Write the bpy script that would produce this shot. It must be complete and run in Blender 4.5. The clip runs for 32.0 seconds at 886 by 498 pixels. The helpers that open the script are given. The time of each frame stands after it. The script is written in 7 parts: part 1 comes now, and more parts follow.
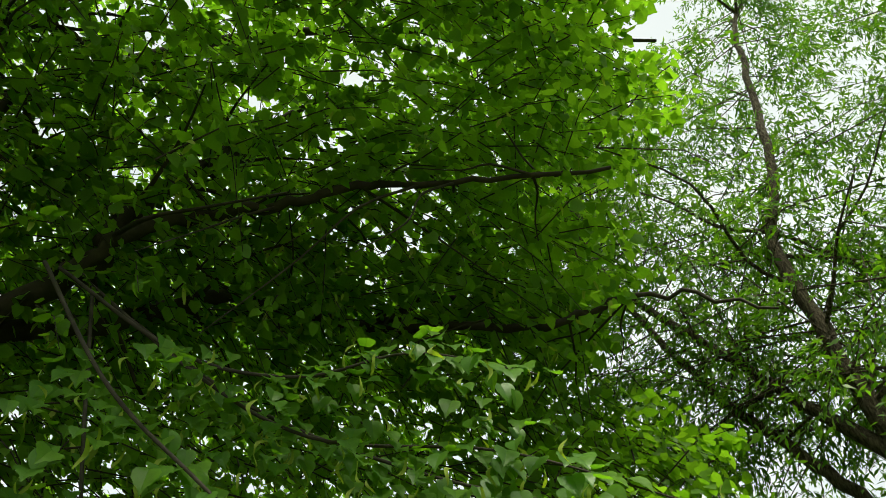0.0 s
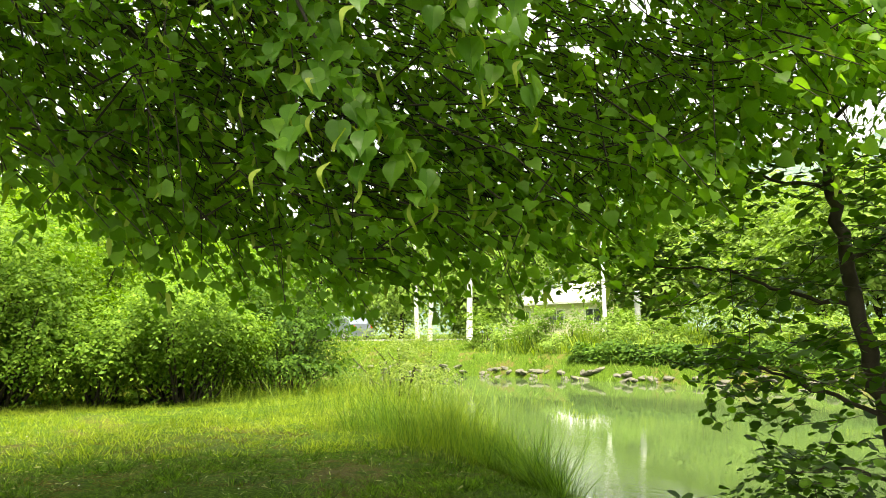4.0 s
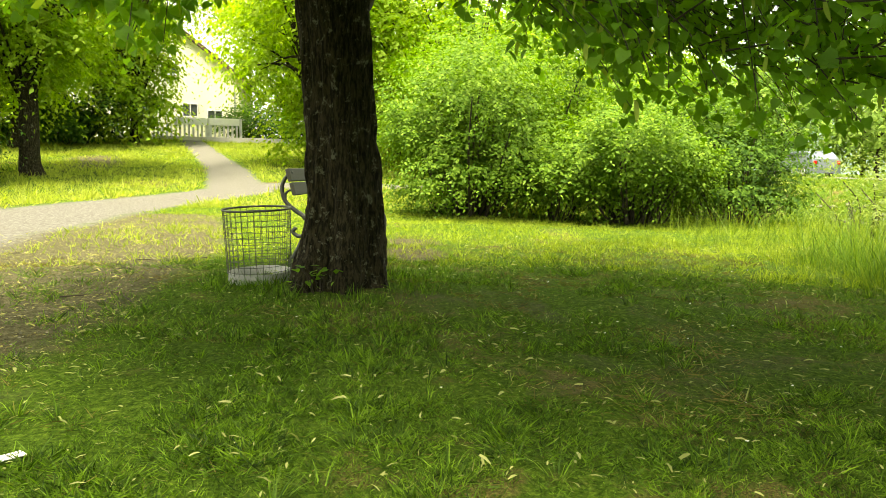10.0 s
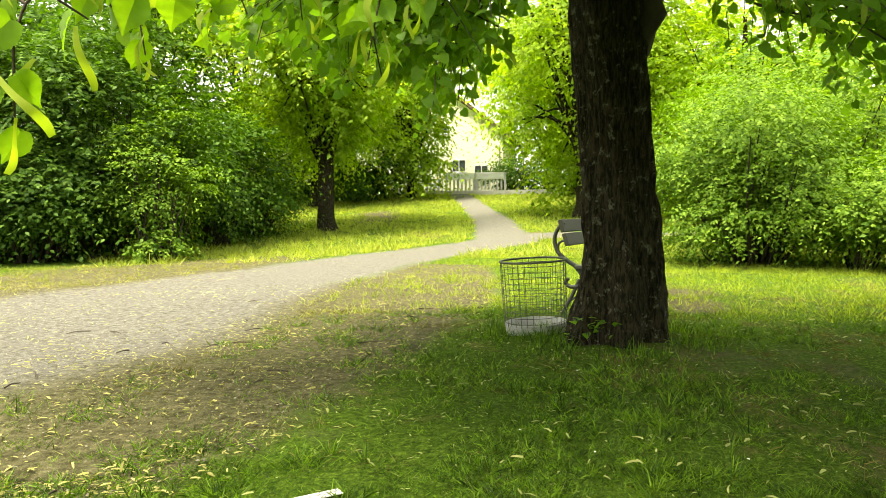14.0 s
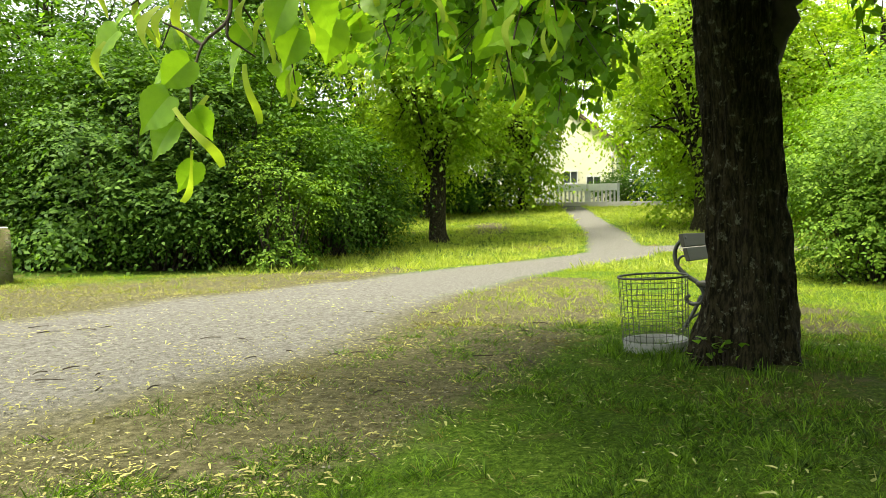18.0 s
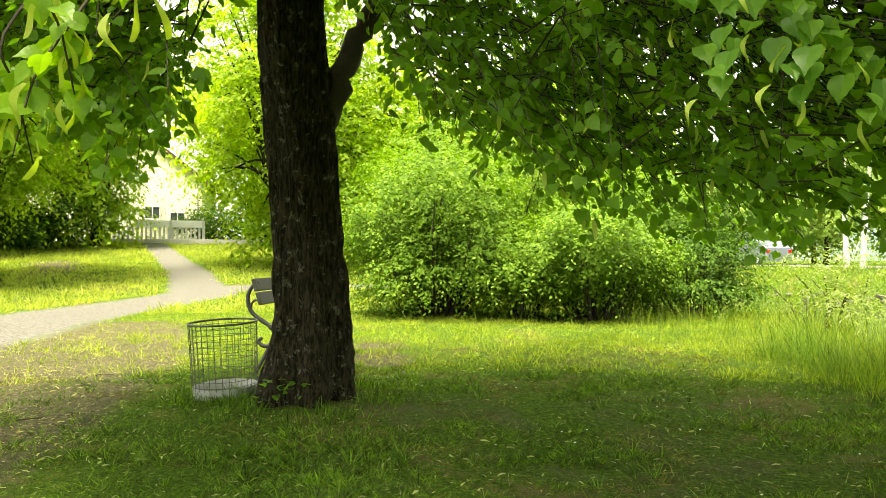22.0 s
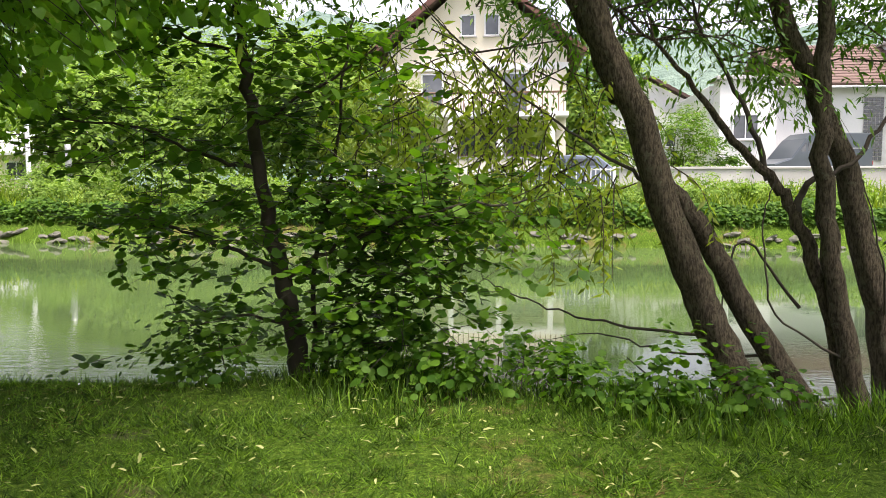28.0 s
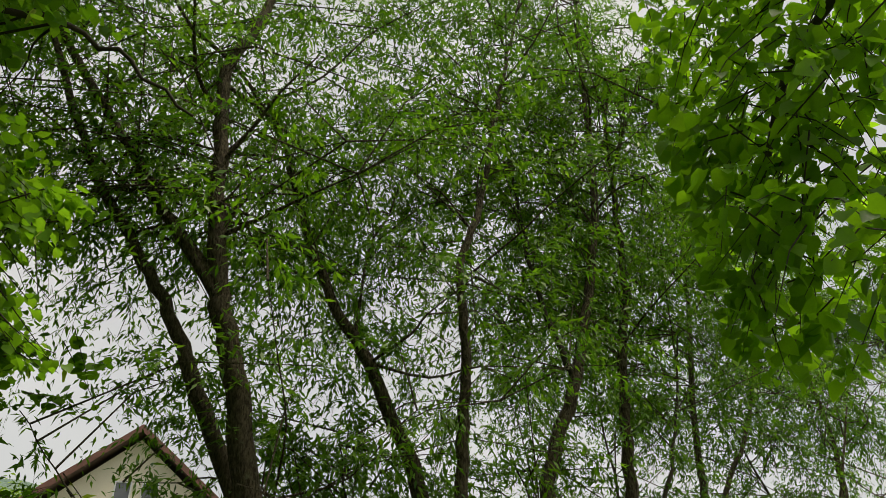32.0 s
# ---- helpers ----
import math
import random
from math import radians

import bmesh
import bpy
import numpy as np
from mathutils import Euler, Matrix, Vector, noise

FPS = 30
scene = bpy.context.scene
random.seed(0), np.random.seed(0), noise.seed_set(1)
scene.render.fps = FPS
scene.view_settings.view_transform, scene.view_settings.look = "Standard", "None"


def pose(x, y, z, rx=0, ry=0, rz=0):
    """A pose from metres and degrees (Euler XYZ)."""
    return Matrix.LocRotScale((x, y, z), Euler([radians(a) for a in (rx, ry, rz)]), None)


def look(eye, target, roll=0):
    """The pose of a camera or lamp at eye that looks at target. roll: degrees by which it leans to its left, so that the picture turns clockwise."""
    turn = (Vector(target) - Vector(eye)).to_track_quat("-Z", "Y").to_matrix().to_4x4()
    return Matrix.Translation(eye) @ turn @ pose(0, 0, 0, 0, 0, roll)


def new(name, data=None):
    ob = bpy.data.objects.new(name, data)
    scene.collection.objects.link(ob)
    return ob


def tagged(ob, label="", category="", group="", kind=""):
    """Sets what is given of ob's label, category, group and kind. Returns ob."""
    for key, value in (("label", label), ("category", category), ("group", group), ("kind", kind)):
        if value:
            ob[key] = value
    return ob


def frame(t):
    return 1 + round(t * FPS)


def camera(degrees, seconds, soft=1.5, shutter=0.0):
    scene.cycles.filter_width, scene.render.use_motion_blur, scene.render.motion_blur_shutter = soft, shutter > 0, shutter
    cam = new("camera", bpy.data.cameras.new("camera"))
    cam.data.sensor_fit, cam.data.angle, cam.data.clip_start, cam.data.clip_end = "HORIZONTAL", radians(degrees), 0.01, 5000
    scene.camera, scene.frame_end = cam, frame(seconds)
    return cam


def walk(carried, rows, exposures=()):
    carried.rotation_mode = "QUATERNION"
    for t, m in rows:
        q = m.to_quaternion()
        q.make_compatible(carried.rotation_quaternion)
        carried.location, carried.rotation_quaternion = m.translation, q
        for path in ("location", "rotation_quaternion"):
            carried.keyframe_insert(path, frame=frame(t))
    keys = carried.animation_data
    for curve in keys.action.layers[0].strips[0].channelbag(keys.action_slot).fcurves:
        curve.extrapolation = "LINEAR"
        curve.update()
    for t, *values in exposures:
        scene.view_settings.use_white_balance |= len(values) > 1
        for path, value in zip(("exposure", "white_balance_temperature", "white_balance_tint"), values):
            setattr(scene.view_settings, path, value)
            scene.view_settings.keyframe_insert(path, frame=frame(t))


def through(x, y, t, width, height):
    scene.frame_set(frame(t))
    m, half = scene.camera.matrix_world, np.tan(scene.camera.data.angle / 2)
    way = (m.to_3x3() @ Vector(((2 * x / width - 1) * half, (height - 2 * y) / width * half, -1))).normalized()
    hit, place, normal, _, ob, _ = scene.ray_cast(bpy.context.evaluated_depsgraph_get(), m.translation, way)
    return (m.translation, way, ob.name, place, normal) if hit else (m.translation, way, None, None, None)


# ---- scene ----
cam = camera(61.71, 32.0, soft=0.75)

# seconds, eye, tilt, lean, turn
WALK = [
    (0, 0.088, 0.055, 1.158, 45.38, 0.45, 34.44),
    (0.5, 0.050, 0.034, 1.123, 41.16, 0.48, 40.22),
    (1, 0.033, 0.034, 1.091, 36.88, 0.01, 41.97),
    (1.5, 0.023, 0.038, 1.061, 32.05, -0.35, 42.98),
    (2, 0.022, 0.033, 1.058, 28.35, -0.46, 44.00),
    (2.5, 0.015, 0.034, 1.049, 24.08, -0.38, 45.21),
    (3, 0.003, 0.036, 1.046, 17.39, -0.06, 46.41),
    (3.5, -0.011, 0.044, 1.024, 11.21, -0.56, 47.03),
    (5.5, -0.035, 0.047, 0.973, -2.75, -0.70, 48.40),
    (6, -0.035, 0.051, 0.951, -5.08, -1.60, 51.84),
    (6.5, -0.039, 0.080, 0.924, -6.78, -1.47, 57.30),
    (7, -0.028, 0.075, 0.909, -7.88, -0.57, 62.41),
    (7.5, -0.024, 0.061, 0.905, -8.54, 0.09, 66.51),
    (8, -0.034, 0.046, 0.905, -8.56, 0.48, 69.45),
    (8.5, -0.045, 0.025, 0.909, -8.63, 0.74, 72.72),
    (9, -0.049, 0.009, 0.912, -8.38, 0.94, 75.94),
    (9.5, -0.051, -0.004, 0.910, -7.49, 1.06, 78.28),
    (10, -0.046, -0.019, 0.913, -6.49, 1.30, 80.40),
    (10.5, -0.059, -0.036, 0.912, -5.70, 1.58, 83.28),
    (11, -0.070, -0.048, 0.912, -5.30, 1.66, 86.46),
    (11.5, -0.073, -0.062, 0.923, -4.87, 1.25, 88.54),
    (12, -0.078, -0.073, 0.926, -4.13, 0.67, 90.64),
    (12.5, -0.083, -0.089, 0.926, -3.41, 0.17, 92.48),
    (13, -0.088, -0.106, 0.928, -2.84, 0.03, 94.44),
    (13.5, -0.093, -0.118, 0.927, -2.54, -0.18, 97.48),
    (14, -0.100, -0.130, 0.929, -2.90, -0.55, 100.36),
    (14.5, -0.104, -0.142, 0.924, -3.06, -0.81, 102.50),
    (15, -0.105, -0.152, 0.926, -3.05, -0.93, 104.39),
    (15.5, -0.098, -0.165, 0.926, -2.90, -0.93, 106.44),
    (17.5, -0.088, -0.176, 0.946, -2.23, -0.47, 109.01),
    (18, -0.081, -0.173, 0.948, -1.96, -0.37, 108.78),
    (18.5, -0.078, -0.168, 0.948, -1.71, -0.33, 108.38),
    (19, -0.072, -0.168, 0.951, -1.33, -0.22, 107.31),
    (19.5, -0.060, -0.153, 0.955, -0.88, -0.01, 104.40),
    (20, -0.053, -0.141, 0.963, -0.29, 0.07, 100.63),
    (20.5, -0.044, -0.118, 0.977, 0.04, -0.06, 96.46),
    (21, -0.030, -0.095, 0.988, 0.22, 0.13, 91.54),
    (21.5, -0.012, -0.066, 1.008, 0.45, 0.30, 84.79),
    (22, 0.010, -0.047, 1.016, 0.82, 0.05, 77.73),
    (22.5, 0.011, -0.028, 1.028, 1.17, -0.42, 71.02),
    (23, 0.012, 0.012, 1.030, 0.68, -0.58, 63.81),
    (23.5, 0.021, 0.040, 1.031, -0.29, -0.29, 57.07),
    (24, 0.028, 0.059, 1.026, -1.14, -0.14, 51.13),
    (24.5, 0.021, 0.100, 1.023, -2.15, 0.04, 45.21),
    (26.5, 0.049, 0.145, 1.016, -5.77, 0.13, 24.28),
    (27, 0.067, 0.147, 1.018, -6.72, -0.06, 18.36),
    (27.5, 0.077, 0.154, 1.011, -6.15, -0.30, 12.05),
    (28, 0.085, 0.170, 1.012, -4.79, -0.09, 6.26),
    (28.5, 0.093, 0.182, 1.014, -3.11, 0.49, 1.62),
    (29, 0.098, 0.184, 1.021, 1.14, 1.02, -1.65),
    (29.5, 0.107, 0.172, 1.036, 9.28, 1.03, -4.94),
    (30, 0.099, 0.171, 1.051, 17.13, 0.54, -8.53),
    (30.5, 0.102, 0.169, 1.062, 23.02, 0.31, -10.94),
    (31, 0.112, 0.175, 1.060, 27.63, 0.36, -13.68),
    (31.5, 0.132, 0.178, 1.062, 30.13, -0.20, -16.62),
    (32, 0.151, 0.165, 1.071, 30.78, -0.84, -18.71),
]
EXPOSURE = [
    (0.0, 0.78, 7000, -3), (0.4, 1.15, 7000, 0), (1.0, 1.8, 7200, 4), (2.0, 2.0, 7300, 6), (3.0, 2.0, 7400, 7), (6.0, 2.2, 8000, 4), (9.0, 2.15, 8200, 5), (12.0, 2.15, 8000, 5), (15.0, 2.0, 7700, 6),
    (18.0, 1.75, 7000, 7), (19.0, 1.8, 7200, 7), (21.0, 1.95, 7700, 6), (23.0, 2.4, 8000, 7), (24.5, 2.4, 7400, 10), (27.0, 1.8, 6800, 20), (28.0, 1.45, 6500, 22), (29.3, 1.2, 6900, 18), (30.0, 1.0, 7000, 15), (31.0, 0.5, 7200, 12), (32.0, 0.2, 7300, 8),
]
walk(cam, [(t, pose(x, y, z, 90 + tilt, 0, turn) @ pose(0, 0, 0, 0, 0, lean)) for t, x, y, z, tilt, lean, turn in WALK], EXPOSURE)

# ---- world and light ----
world = bpy.data.worlds.new("world")
scene.world = world
world.use_nodes = True
wn = world.node_tree.nodes
wl = world.node_tree.links
wn.clear()
sky = wn.new("ShaderNodeTexSky")
sky.sky_type = "NISHITA"
sky.sun_disc = False
sky.sun_elevation = radians(69)
sky.sun_rotation = radians(127)
sky.air_density = 1.0
sky.dust_density = 4.0
sky.ozone_density = 1.0
bg_clear = wn.new("ShaderNodeBackground")
bg_clear.inputs[1].default_value = 0.05
# cloud cover: an even white sheet with slow changes of thickness
tc = wn.new("ShaderNodeTexCoord")
cn = wn.new("ShaderNodeTexNoise")
cn.inputs["Scale"].default_value = 2.2
cn.inputs["Detail"].default_value = 5
cr = wn.new("ShaderNodeValToRGB")
cr.color_ramp.elements[0].color = (0.78, 0.785, 0.8, 1)
cr.color_ramp.elements[1].color = (1.0, 0.99, 0.97, 1)
cr.color_ramp.elements[0].position, cr.color_ramp.elements[1].position = 0.35, 0.65
bg_cloud = wn.new("ShaderNodeBackground")
bg_cloud.inputs[1].default_value = 0.5
add = wn.new("ShaderNodeAddShader")
wout = wn.new("ShaderNodeOutputWorld")
wl.new(sky.outputs[0], bg_clear.inputs[0])
wl.new(tc.outputs["Generated"], cn.inputs["Vector"])
wl.new(cn.outputs["Fac"], cr.inputs[0])
wl.new(cr.outputs[0], bg_cloud.inputs[0])
wl.new(bg_clear.outputs[0], add.inputs[0])
wl.new(bg_cloud.outputs[0], add.inputs[1])
wl.new(add.outputs[0], wout.inputs[0])

sun_data = bpy.data.lights.new("sun", "SUN")
sun_data.energy, sun_data.angle, sun_data.color = 4.0, radians(22), (1.0, 0.95, 0.85)
sun = new("sun", sun_data)
sun.matrix_world = look((5.2, -4.0, 17.5), (0, 0, 0))

# ---- materials ----


def nodes_of(name):
    m = bpy.data.materials.new(name)
    m.use_nodes = True
    return m, m.node_tree.nodes, m.node_tree.links, m.node_tree.nodes["Principled BSDF"]


def ramp(n, l, fac, stops):
    r = n.new("ShaderNodeValToRGB")
    e = r.color_ramp.elements
    while len(e) < len(stops):
        e.new(0.5)
    for i, (p, c) in enumerate(stops):
        e[i].position, e[i].color = p, (*c, 1)
    l.new(fac, r.inputs[0])
    return r.outputs[0]


def noise_of(n, l, scale, detail=4, rough=0.55, stretch=None, coord="Object"):
    t = n.new("ShaderNodeTexCoord")
    x = n.new("ShaderNodeTexNoise")
    x.inputs["Scale"].default_value, x.inputs["Detail"].default_value, x.inputs["Roughness"].default_value = scale, detail, rough
    if stretch:
        mp = n.new("ShaderNodeMapping")
        mp.inputs["Scale"].default_value = stretch
        l.new(t.outputs[coord], mp.inputs["Vector"])
        l.new(mp.outputs[0], x.inputs["Vector"])
    else:
        l.new(t.outputs[coord], x.inputs["Vector"])
    return x.outputs["Fac"]


def mixed(n, l, a, b, fac, mode="MIX"):
    m = n.new("ShaderNodeMix")
    m.data_type, m.blend_type = "RGBA", mode
    for value, socket in ((fac, m.inputs[0]), (a, m.inputs[6]), (b, m.inputs[7])):
        if hasattr(value, "links"):
            l.new(value, socket)
        elif isinstance(value, float):
            socket.default_value = value
        else:
            socket.default_value = (*value, 1)
    return m.outputs[2]


def bumped(n, l, bsdf, height, strength=0.4, distance=0.02):
    b = n.new("ShaderNodeBump")
    b.inputs["Strength"].default_value, b.inputs["Distance"].default_value = strength, distance
    l.new(height, b.inputs["Height"])
    l.new(b.outputs[0], bsdf.inputs["Normal"])


def surface(name, stops, scale=6, fine=60, rough=0.8, metal=0.0, bump=0.3, distance=0.01, stretch=None, spec=0.4):
    """A surface with stains at one scale, grain at a finer one, and relief."""
    m, n, l, b = nodes_of(name)
    big, small = noise_of(n, l, scale, 5, 0.6, stretch), noise_of(n, l, fine, 4, 0.6, stretch)
    col = ramp(n, l, big, stops)
    grain = ramp(n, l, small, [(0.3, (0.72, 0.72, 0.72)), (0.7, (1.0, 1.0, 1.0))])
    l.new(mixed(n, l, col, grain, 0.6, "MULTIPLY"), b.inputs["Base Color"])
    b.inputs["Roughness"].default_value, b.inputs["Metallic"].default_value = rough, metal
    b.inputs["Specular IOR Level"].default_value = spec
    bumped(n, l, b, small, bump, distance)
    return m


def leaf_material(name, dark, light, through=0.45, gloss=0.35, rough=0.42, tint=(1.15, 1.3, 0.3), mottle=0.0):
    """Leaves: each one has its own green, a waxy upper side, and lets light through."""
    m, n, l, b = nodes_of(name)
    g = n.new("ShaderNodeNewGeometry")
    col = ramp(n, l, g.outputs["Random Per Island"], [(0.0, dark), (0.55, [(a + c) / 2 for a, c in zip(dark, light)]), (1.0, light)])
    patch = noise_of(n, l, 1.1, 4)
    col = mixed(n, l, col, ramp(n, l, patch, [(0.3, (0.6, 0.66, 0.55)), (0.7, (1.25, 1.2, 1.1))]), 0.8, "MULTIPLY")
    if mottle:
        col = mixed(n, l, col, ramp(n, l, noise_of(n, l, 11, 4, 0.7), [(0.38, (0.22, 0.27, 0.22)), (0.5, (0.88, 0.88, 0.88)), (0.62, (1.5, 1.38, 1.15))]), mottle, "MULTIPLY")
    vein = noise_of(n, l, 90, 2)
    col = mixed(n, l, col, ramp(n, l, vein, [(0.3, (0.85, 0.85, 0.85)), (0.7, (1.05, 1.05, 1.05))]), 0.5, "MULTIPLY")
    l.new(col, b.inputs["Base Color"])
    b.inputs["Roughness"].default_value, b.inputs["Specular IOR Level"].default_value = rough, gloss
    t = n.new("ShaderNodeBsdfTranslucent")
    l.new(mixed(n, l, col, tint, 1.0, "MULTIPLY"), t.inputs[0])
    s = n.new("ShaderNodeMixShader")
    s.inputs[0].default_value = through
    out = n["Material Output"]
    l.new(b.outputs[0], s.inputs[1])
    l.new(t.outputs[0], s.inputs[2])
    l.new(s.outputs[0], out.inputs[0])
    return m


LIME = leaf_material("lime leaf", (0.11, 0.25, 0.027), (0.22, 0.41, 0.055), 0.65, 0.3, 0.45, (1.35, 1.4, 0.45))
LIME_DARK = leaf_material("shaded lime leaf", (0.12, 0.26, 0.025), (0.23, 0.41, 0.05), 0.72, 0.3, 0.42, (1.3, 1.4, 0.4))
LIME_NEAR = leaf_material("young lime leaf", (0.09, 0.22, 0.03), (0.17, 0.34, 0.05), 0.55, 0.35, 0.42, (1.35, 1.4, 0.4))
# lighter copy of the near leaf, with sky backlight put into its colour
BACKLIT_TONE = leaf_material("backlit-toned lime leaf", (0.15, 0.31, 0.03), (0.25, 0.44, 0.05), 0.6, 0.3, 0.4, (1.4, 1.4, 0.45))
BRACT = leaf_material("lime bract", (0.3, 0.4, 0.06), (0.42, 0.5, 0.12), 0.5, 0.2, 0.6)
WILLOW = leaf_material("willow leaf", (0.055, 0.145, 0.022), (0.155, 0.285, 0.05), 0.54)
SAPLING = leaf_material("alder leaf", (0.035, 0.1, 0.01), (0.12, 0.24, 0.025), 0.55, 0.15, 0.55)
SHRUB = leaf_material("shrub leaf", (0.065, 0.15, 0.016), (0.2, 0.325, 0.04), 0.4, 0.12, 0.6)
SHRUB_DARK = leaf_material("hedge leaf", (0.03, 0.085, 0.012), (0.115, 0.22, 0.028), 0.38, 0.14, 0.6)
MAPLE = leaf_material("park tree leaf", (0.17, 0.3, 0.03), (0.37, 0.51, 0.07), 0.67, 0.15, 0.55, (1.35, 1.35, 0.45))
FAR_LEAF = leaf_material("bank shrub leaf", (0.1, 0.19, 0.03), (0.25, 0.37, 0.08), 0.45, 0.15, 0.6, (1.1, 1.2, 0.5))
WEEPING = leaf_material("willow bush leaf", (0.12, 0.19, 0.035), (0.26, 0.34, 0.08), 0.5)
# slope blades lightened further: full sun is put into their colour
SLOPE_LIT_TONE = leaf_material("sunlit-toned slope grass blade", (0.27, 0.33, 0.06), (0.52, 0.57, 0.15), 0.5, 0.1, 0.7, mottle=0.3)
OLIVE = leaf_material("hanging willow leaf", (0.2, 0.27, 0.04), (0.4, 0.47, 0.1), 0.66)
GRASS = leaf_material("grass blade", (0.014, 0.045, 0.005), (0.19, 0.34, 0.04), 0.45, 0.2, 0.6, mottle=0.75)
# lighter copy of GRASS for the far lawn, sunlight put into its colour
GRASS_LIT_TONE = leaf_material("sunlit-toned grass blade", (0.17, 0.25, 0.03), (0.46, 0.54, 0.1), 0.5, 0.1, 0.7, mottle=0.4)
REED = leaf_material("reed blade", (0.05, 0.12, 0.012), (0.36, 0.46, 0.07), 0.5, 0.25, 0.55, mottle=0.4)
REED_DARK = leaf_material("dark reed blade", (0.03, 0.09, 0.012), (0.26, 0.42, 0.06), 0.45, 0.25, 0.5, mottle=0.3)
LITTER = leaf_material("fallen bract", (0.2, 0.23, 0.075), (0.38, 0.41, 0.17), 0.25, 0.2, 0.7)
THATCH = leaf_material("dead grass blade", (0.07, 0.058, 0.02), (0.24, 0.2, 0.08), 0.3, 0.15, 0.7)
STRAW = leaf_material("yellowed grass blade", (0.2, 0.2, 0.06), (0.42, 0.4, 0.15), 0.3, 0.15, 0.7)
BRACT_DRY = leaf_material("dry bract", (0.18, 0.18, 0.055), (0.37, 0.35, 0.14), 0.25, 0.2, 0.7)
DAISY = surface("daisy white", [(0.3, (0.75, 0.75, 0.72)), (0.7, (0.85, 0.85, 0.82))], 30, 200, 0.7, 0, 0.1)



def bark_material(name, crack, mid, ridge, moss, scale, squash=0.2):
    """Furrowed bark: long ridges with dark cracks, and patches of lichen."""
    m, n, l, b = nodes_of(name)
    furrow = noise_of(n, l, scale, 9, 0.7, (1, 1, squash))
    fine = noise_of(n, l, scale * 5, 5, 0.7, (1, 1, 0.5))
    patch = noise_of(n, l, 15, 6, 0.75)
    col = ramp(n, l, furrow, [(0.42, crack), (0.5, mid), (0.59, ridge)])
    col = mixed(n, l, col, ramp(n, l, fine, [(0.3, (0.6, 0.6, 0.6)), (0.7, (1.15, 1.15, 1.15))]), 0.7, "MULTIPLY")
    col = mixed(n, l, col, moss, ramp(n, l, patch, [(0.57, (0, 0, 0)), (0.63, (0.85, 0.85, 0.85))]))
    l.new(col, b.inputs["Base Color"])
    b.inputs["Roughness"].default_value, b.inputs["Specular IOR Level"].default_value = 0.95, 0.15
    bumped(n, l, b, furrow, 1.0, 0.05)
    return m


BARK = bark_material("lime bark", (0.008, 0.007, 0.003), (0.026, 0.022, 0.01), (0.052, 0.045, 0.024), (0.15, 0.16, 0.11), 46, 0.22)
BARK_TWIG = surface("twig bark", [(0.3, (0.022, 0.018, 0.012)), (0.7, (0.06, 0.048, 0.032))], 8, 60, 0.9, 0, 0.5, 0.004)
BARK_WILLOW = bark_material("willow bark", (0.045, 0.036, 0.023), (0.09, 0.073, 0.047), (0.135, 0.112, 0.075), (0.12, 0.12, 0.075), 75, 0.3)
BARK_BIRCH = surface("birch bark", [(0.3, (0.62, 0.6, 0.55)), (0.6, (0.8, 0.79, 0.76))], 3, 12, 0.8, 0, 0.3, 0.01, (1, 1, 3))


def ground_material():
    """Lawn, trodden earth and gravel in one: each shows where the ground is worn so."""
    m, n, l, b = nodes_of("lawn")
    big, mid, fine = noise_of(n, l, 0.55, 5), noise_of(n, l, 3.5, 8, 0.72), noise_of(n, l, 130, 5, 0.75)
    speck = noise_of(n, l, 34, 6, 0.8)
    green = ramp(n, l, speck, [(0.32, (0.012, 0.032, 0.004)), (0.5, (0.055, 0.105, 0.011)), (0.68, (0.15, 0.23, 0.028))])
    soil = ramp(n, l, fine, [(0.3, (0.05, 0.042, 0.013)), (0.7, (0.2, 0.17, 0.06))])
    worn = n.new("ShaderNodeMath")
    worn.operation = "MULTIPLY"
    l.new(big, worn.inputs[0])
    l.new(mid, worn.inputs[1])
    col = mixed(n, l, green, soil, ramp(n, l, worn.outputs[0], [(0.28, (0, 0, 0)), (0.35, (0.85, 0.85, 0.85))]))

    def shown(key, low, high, amount):
        a = n.new("ShaderNodeAttribute")
        a.attribute_name = key
        k = n.new("ShaderNodeMath")
        k.operation = "MULTIPLY_ADD"
        l.new(mid, k.inputs[0])
        k.inputs[1].default_value = amount
        l.new(a.outputs["Fac"], k.inputs[2])
        return ramp(n, l, k.outputs[0], [(low, (0, 0, 0)), (high, (1, 1, 1))])

    crumb = noise_of(n, l, 19, 10, 0.8)
    earth = ramp(n, l, crumb, [(0.34, (0.028, 0.028, 0.013)), (0.48, (0.082, 0.079, 0.04)), (0.66, (0.17, 0.162, 0.09))])
    gravel = ramp(n, l, crumb, [(0.34, (0.055, 0.052, 0.04)), (0.48, (0.124, 0.123, 0.108)), (0.66, (0.226, 0.225, 0.203))])
    col = mixed(n, l, col, earth, shown("earth", 0.66, 0.9, 0.5))
    col = mixed(n, l, col, gravel, shown("gravel", 0.62, 0.95, 0.45))
    col = mixed(n, l, col, ramp(n, l, fine, [(0.36, (0.4, 0.4, 0.4)), (0.64, (1.25, 1.25, 1.25))]), 0.8, "MULTIPLY")
    l.new(col, b.inputs["Base Color"])
    b.inputs["Roughness"].default_value, b.inputs["Specular IOR Level"].default_value = 1.0, 0.04
    bumped(n, l, b, speck, 1.0, 0.02)
    return m


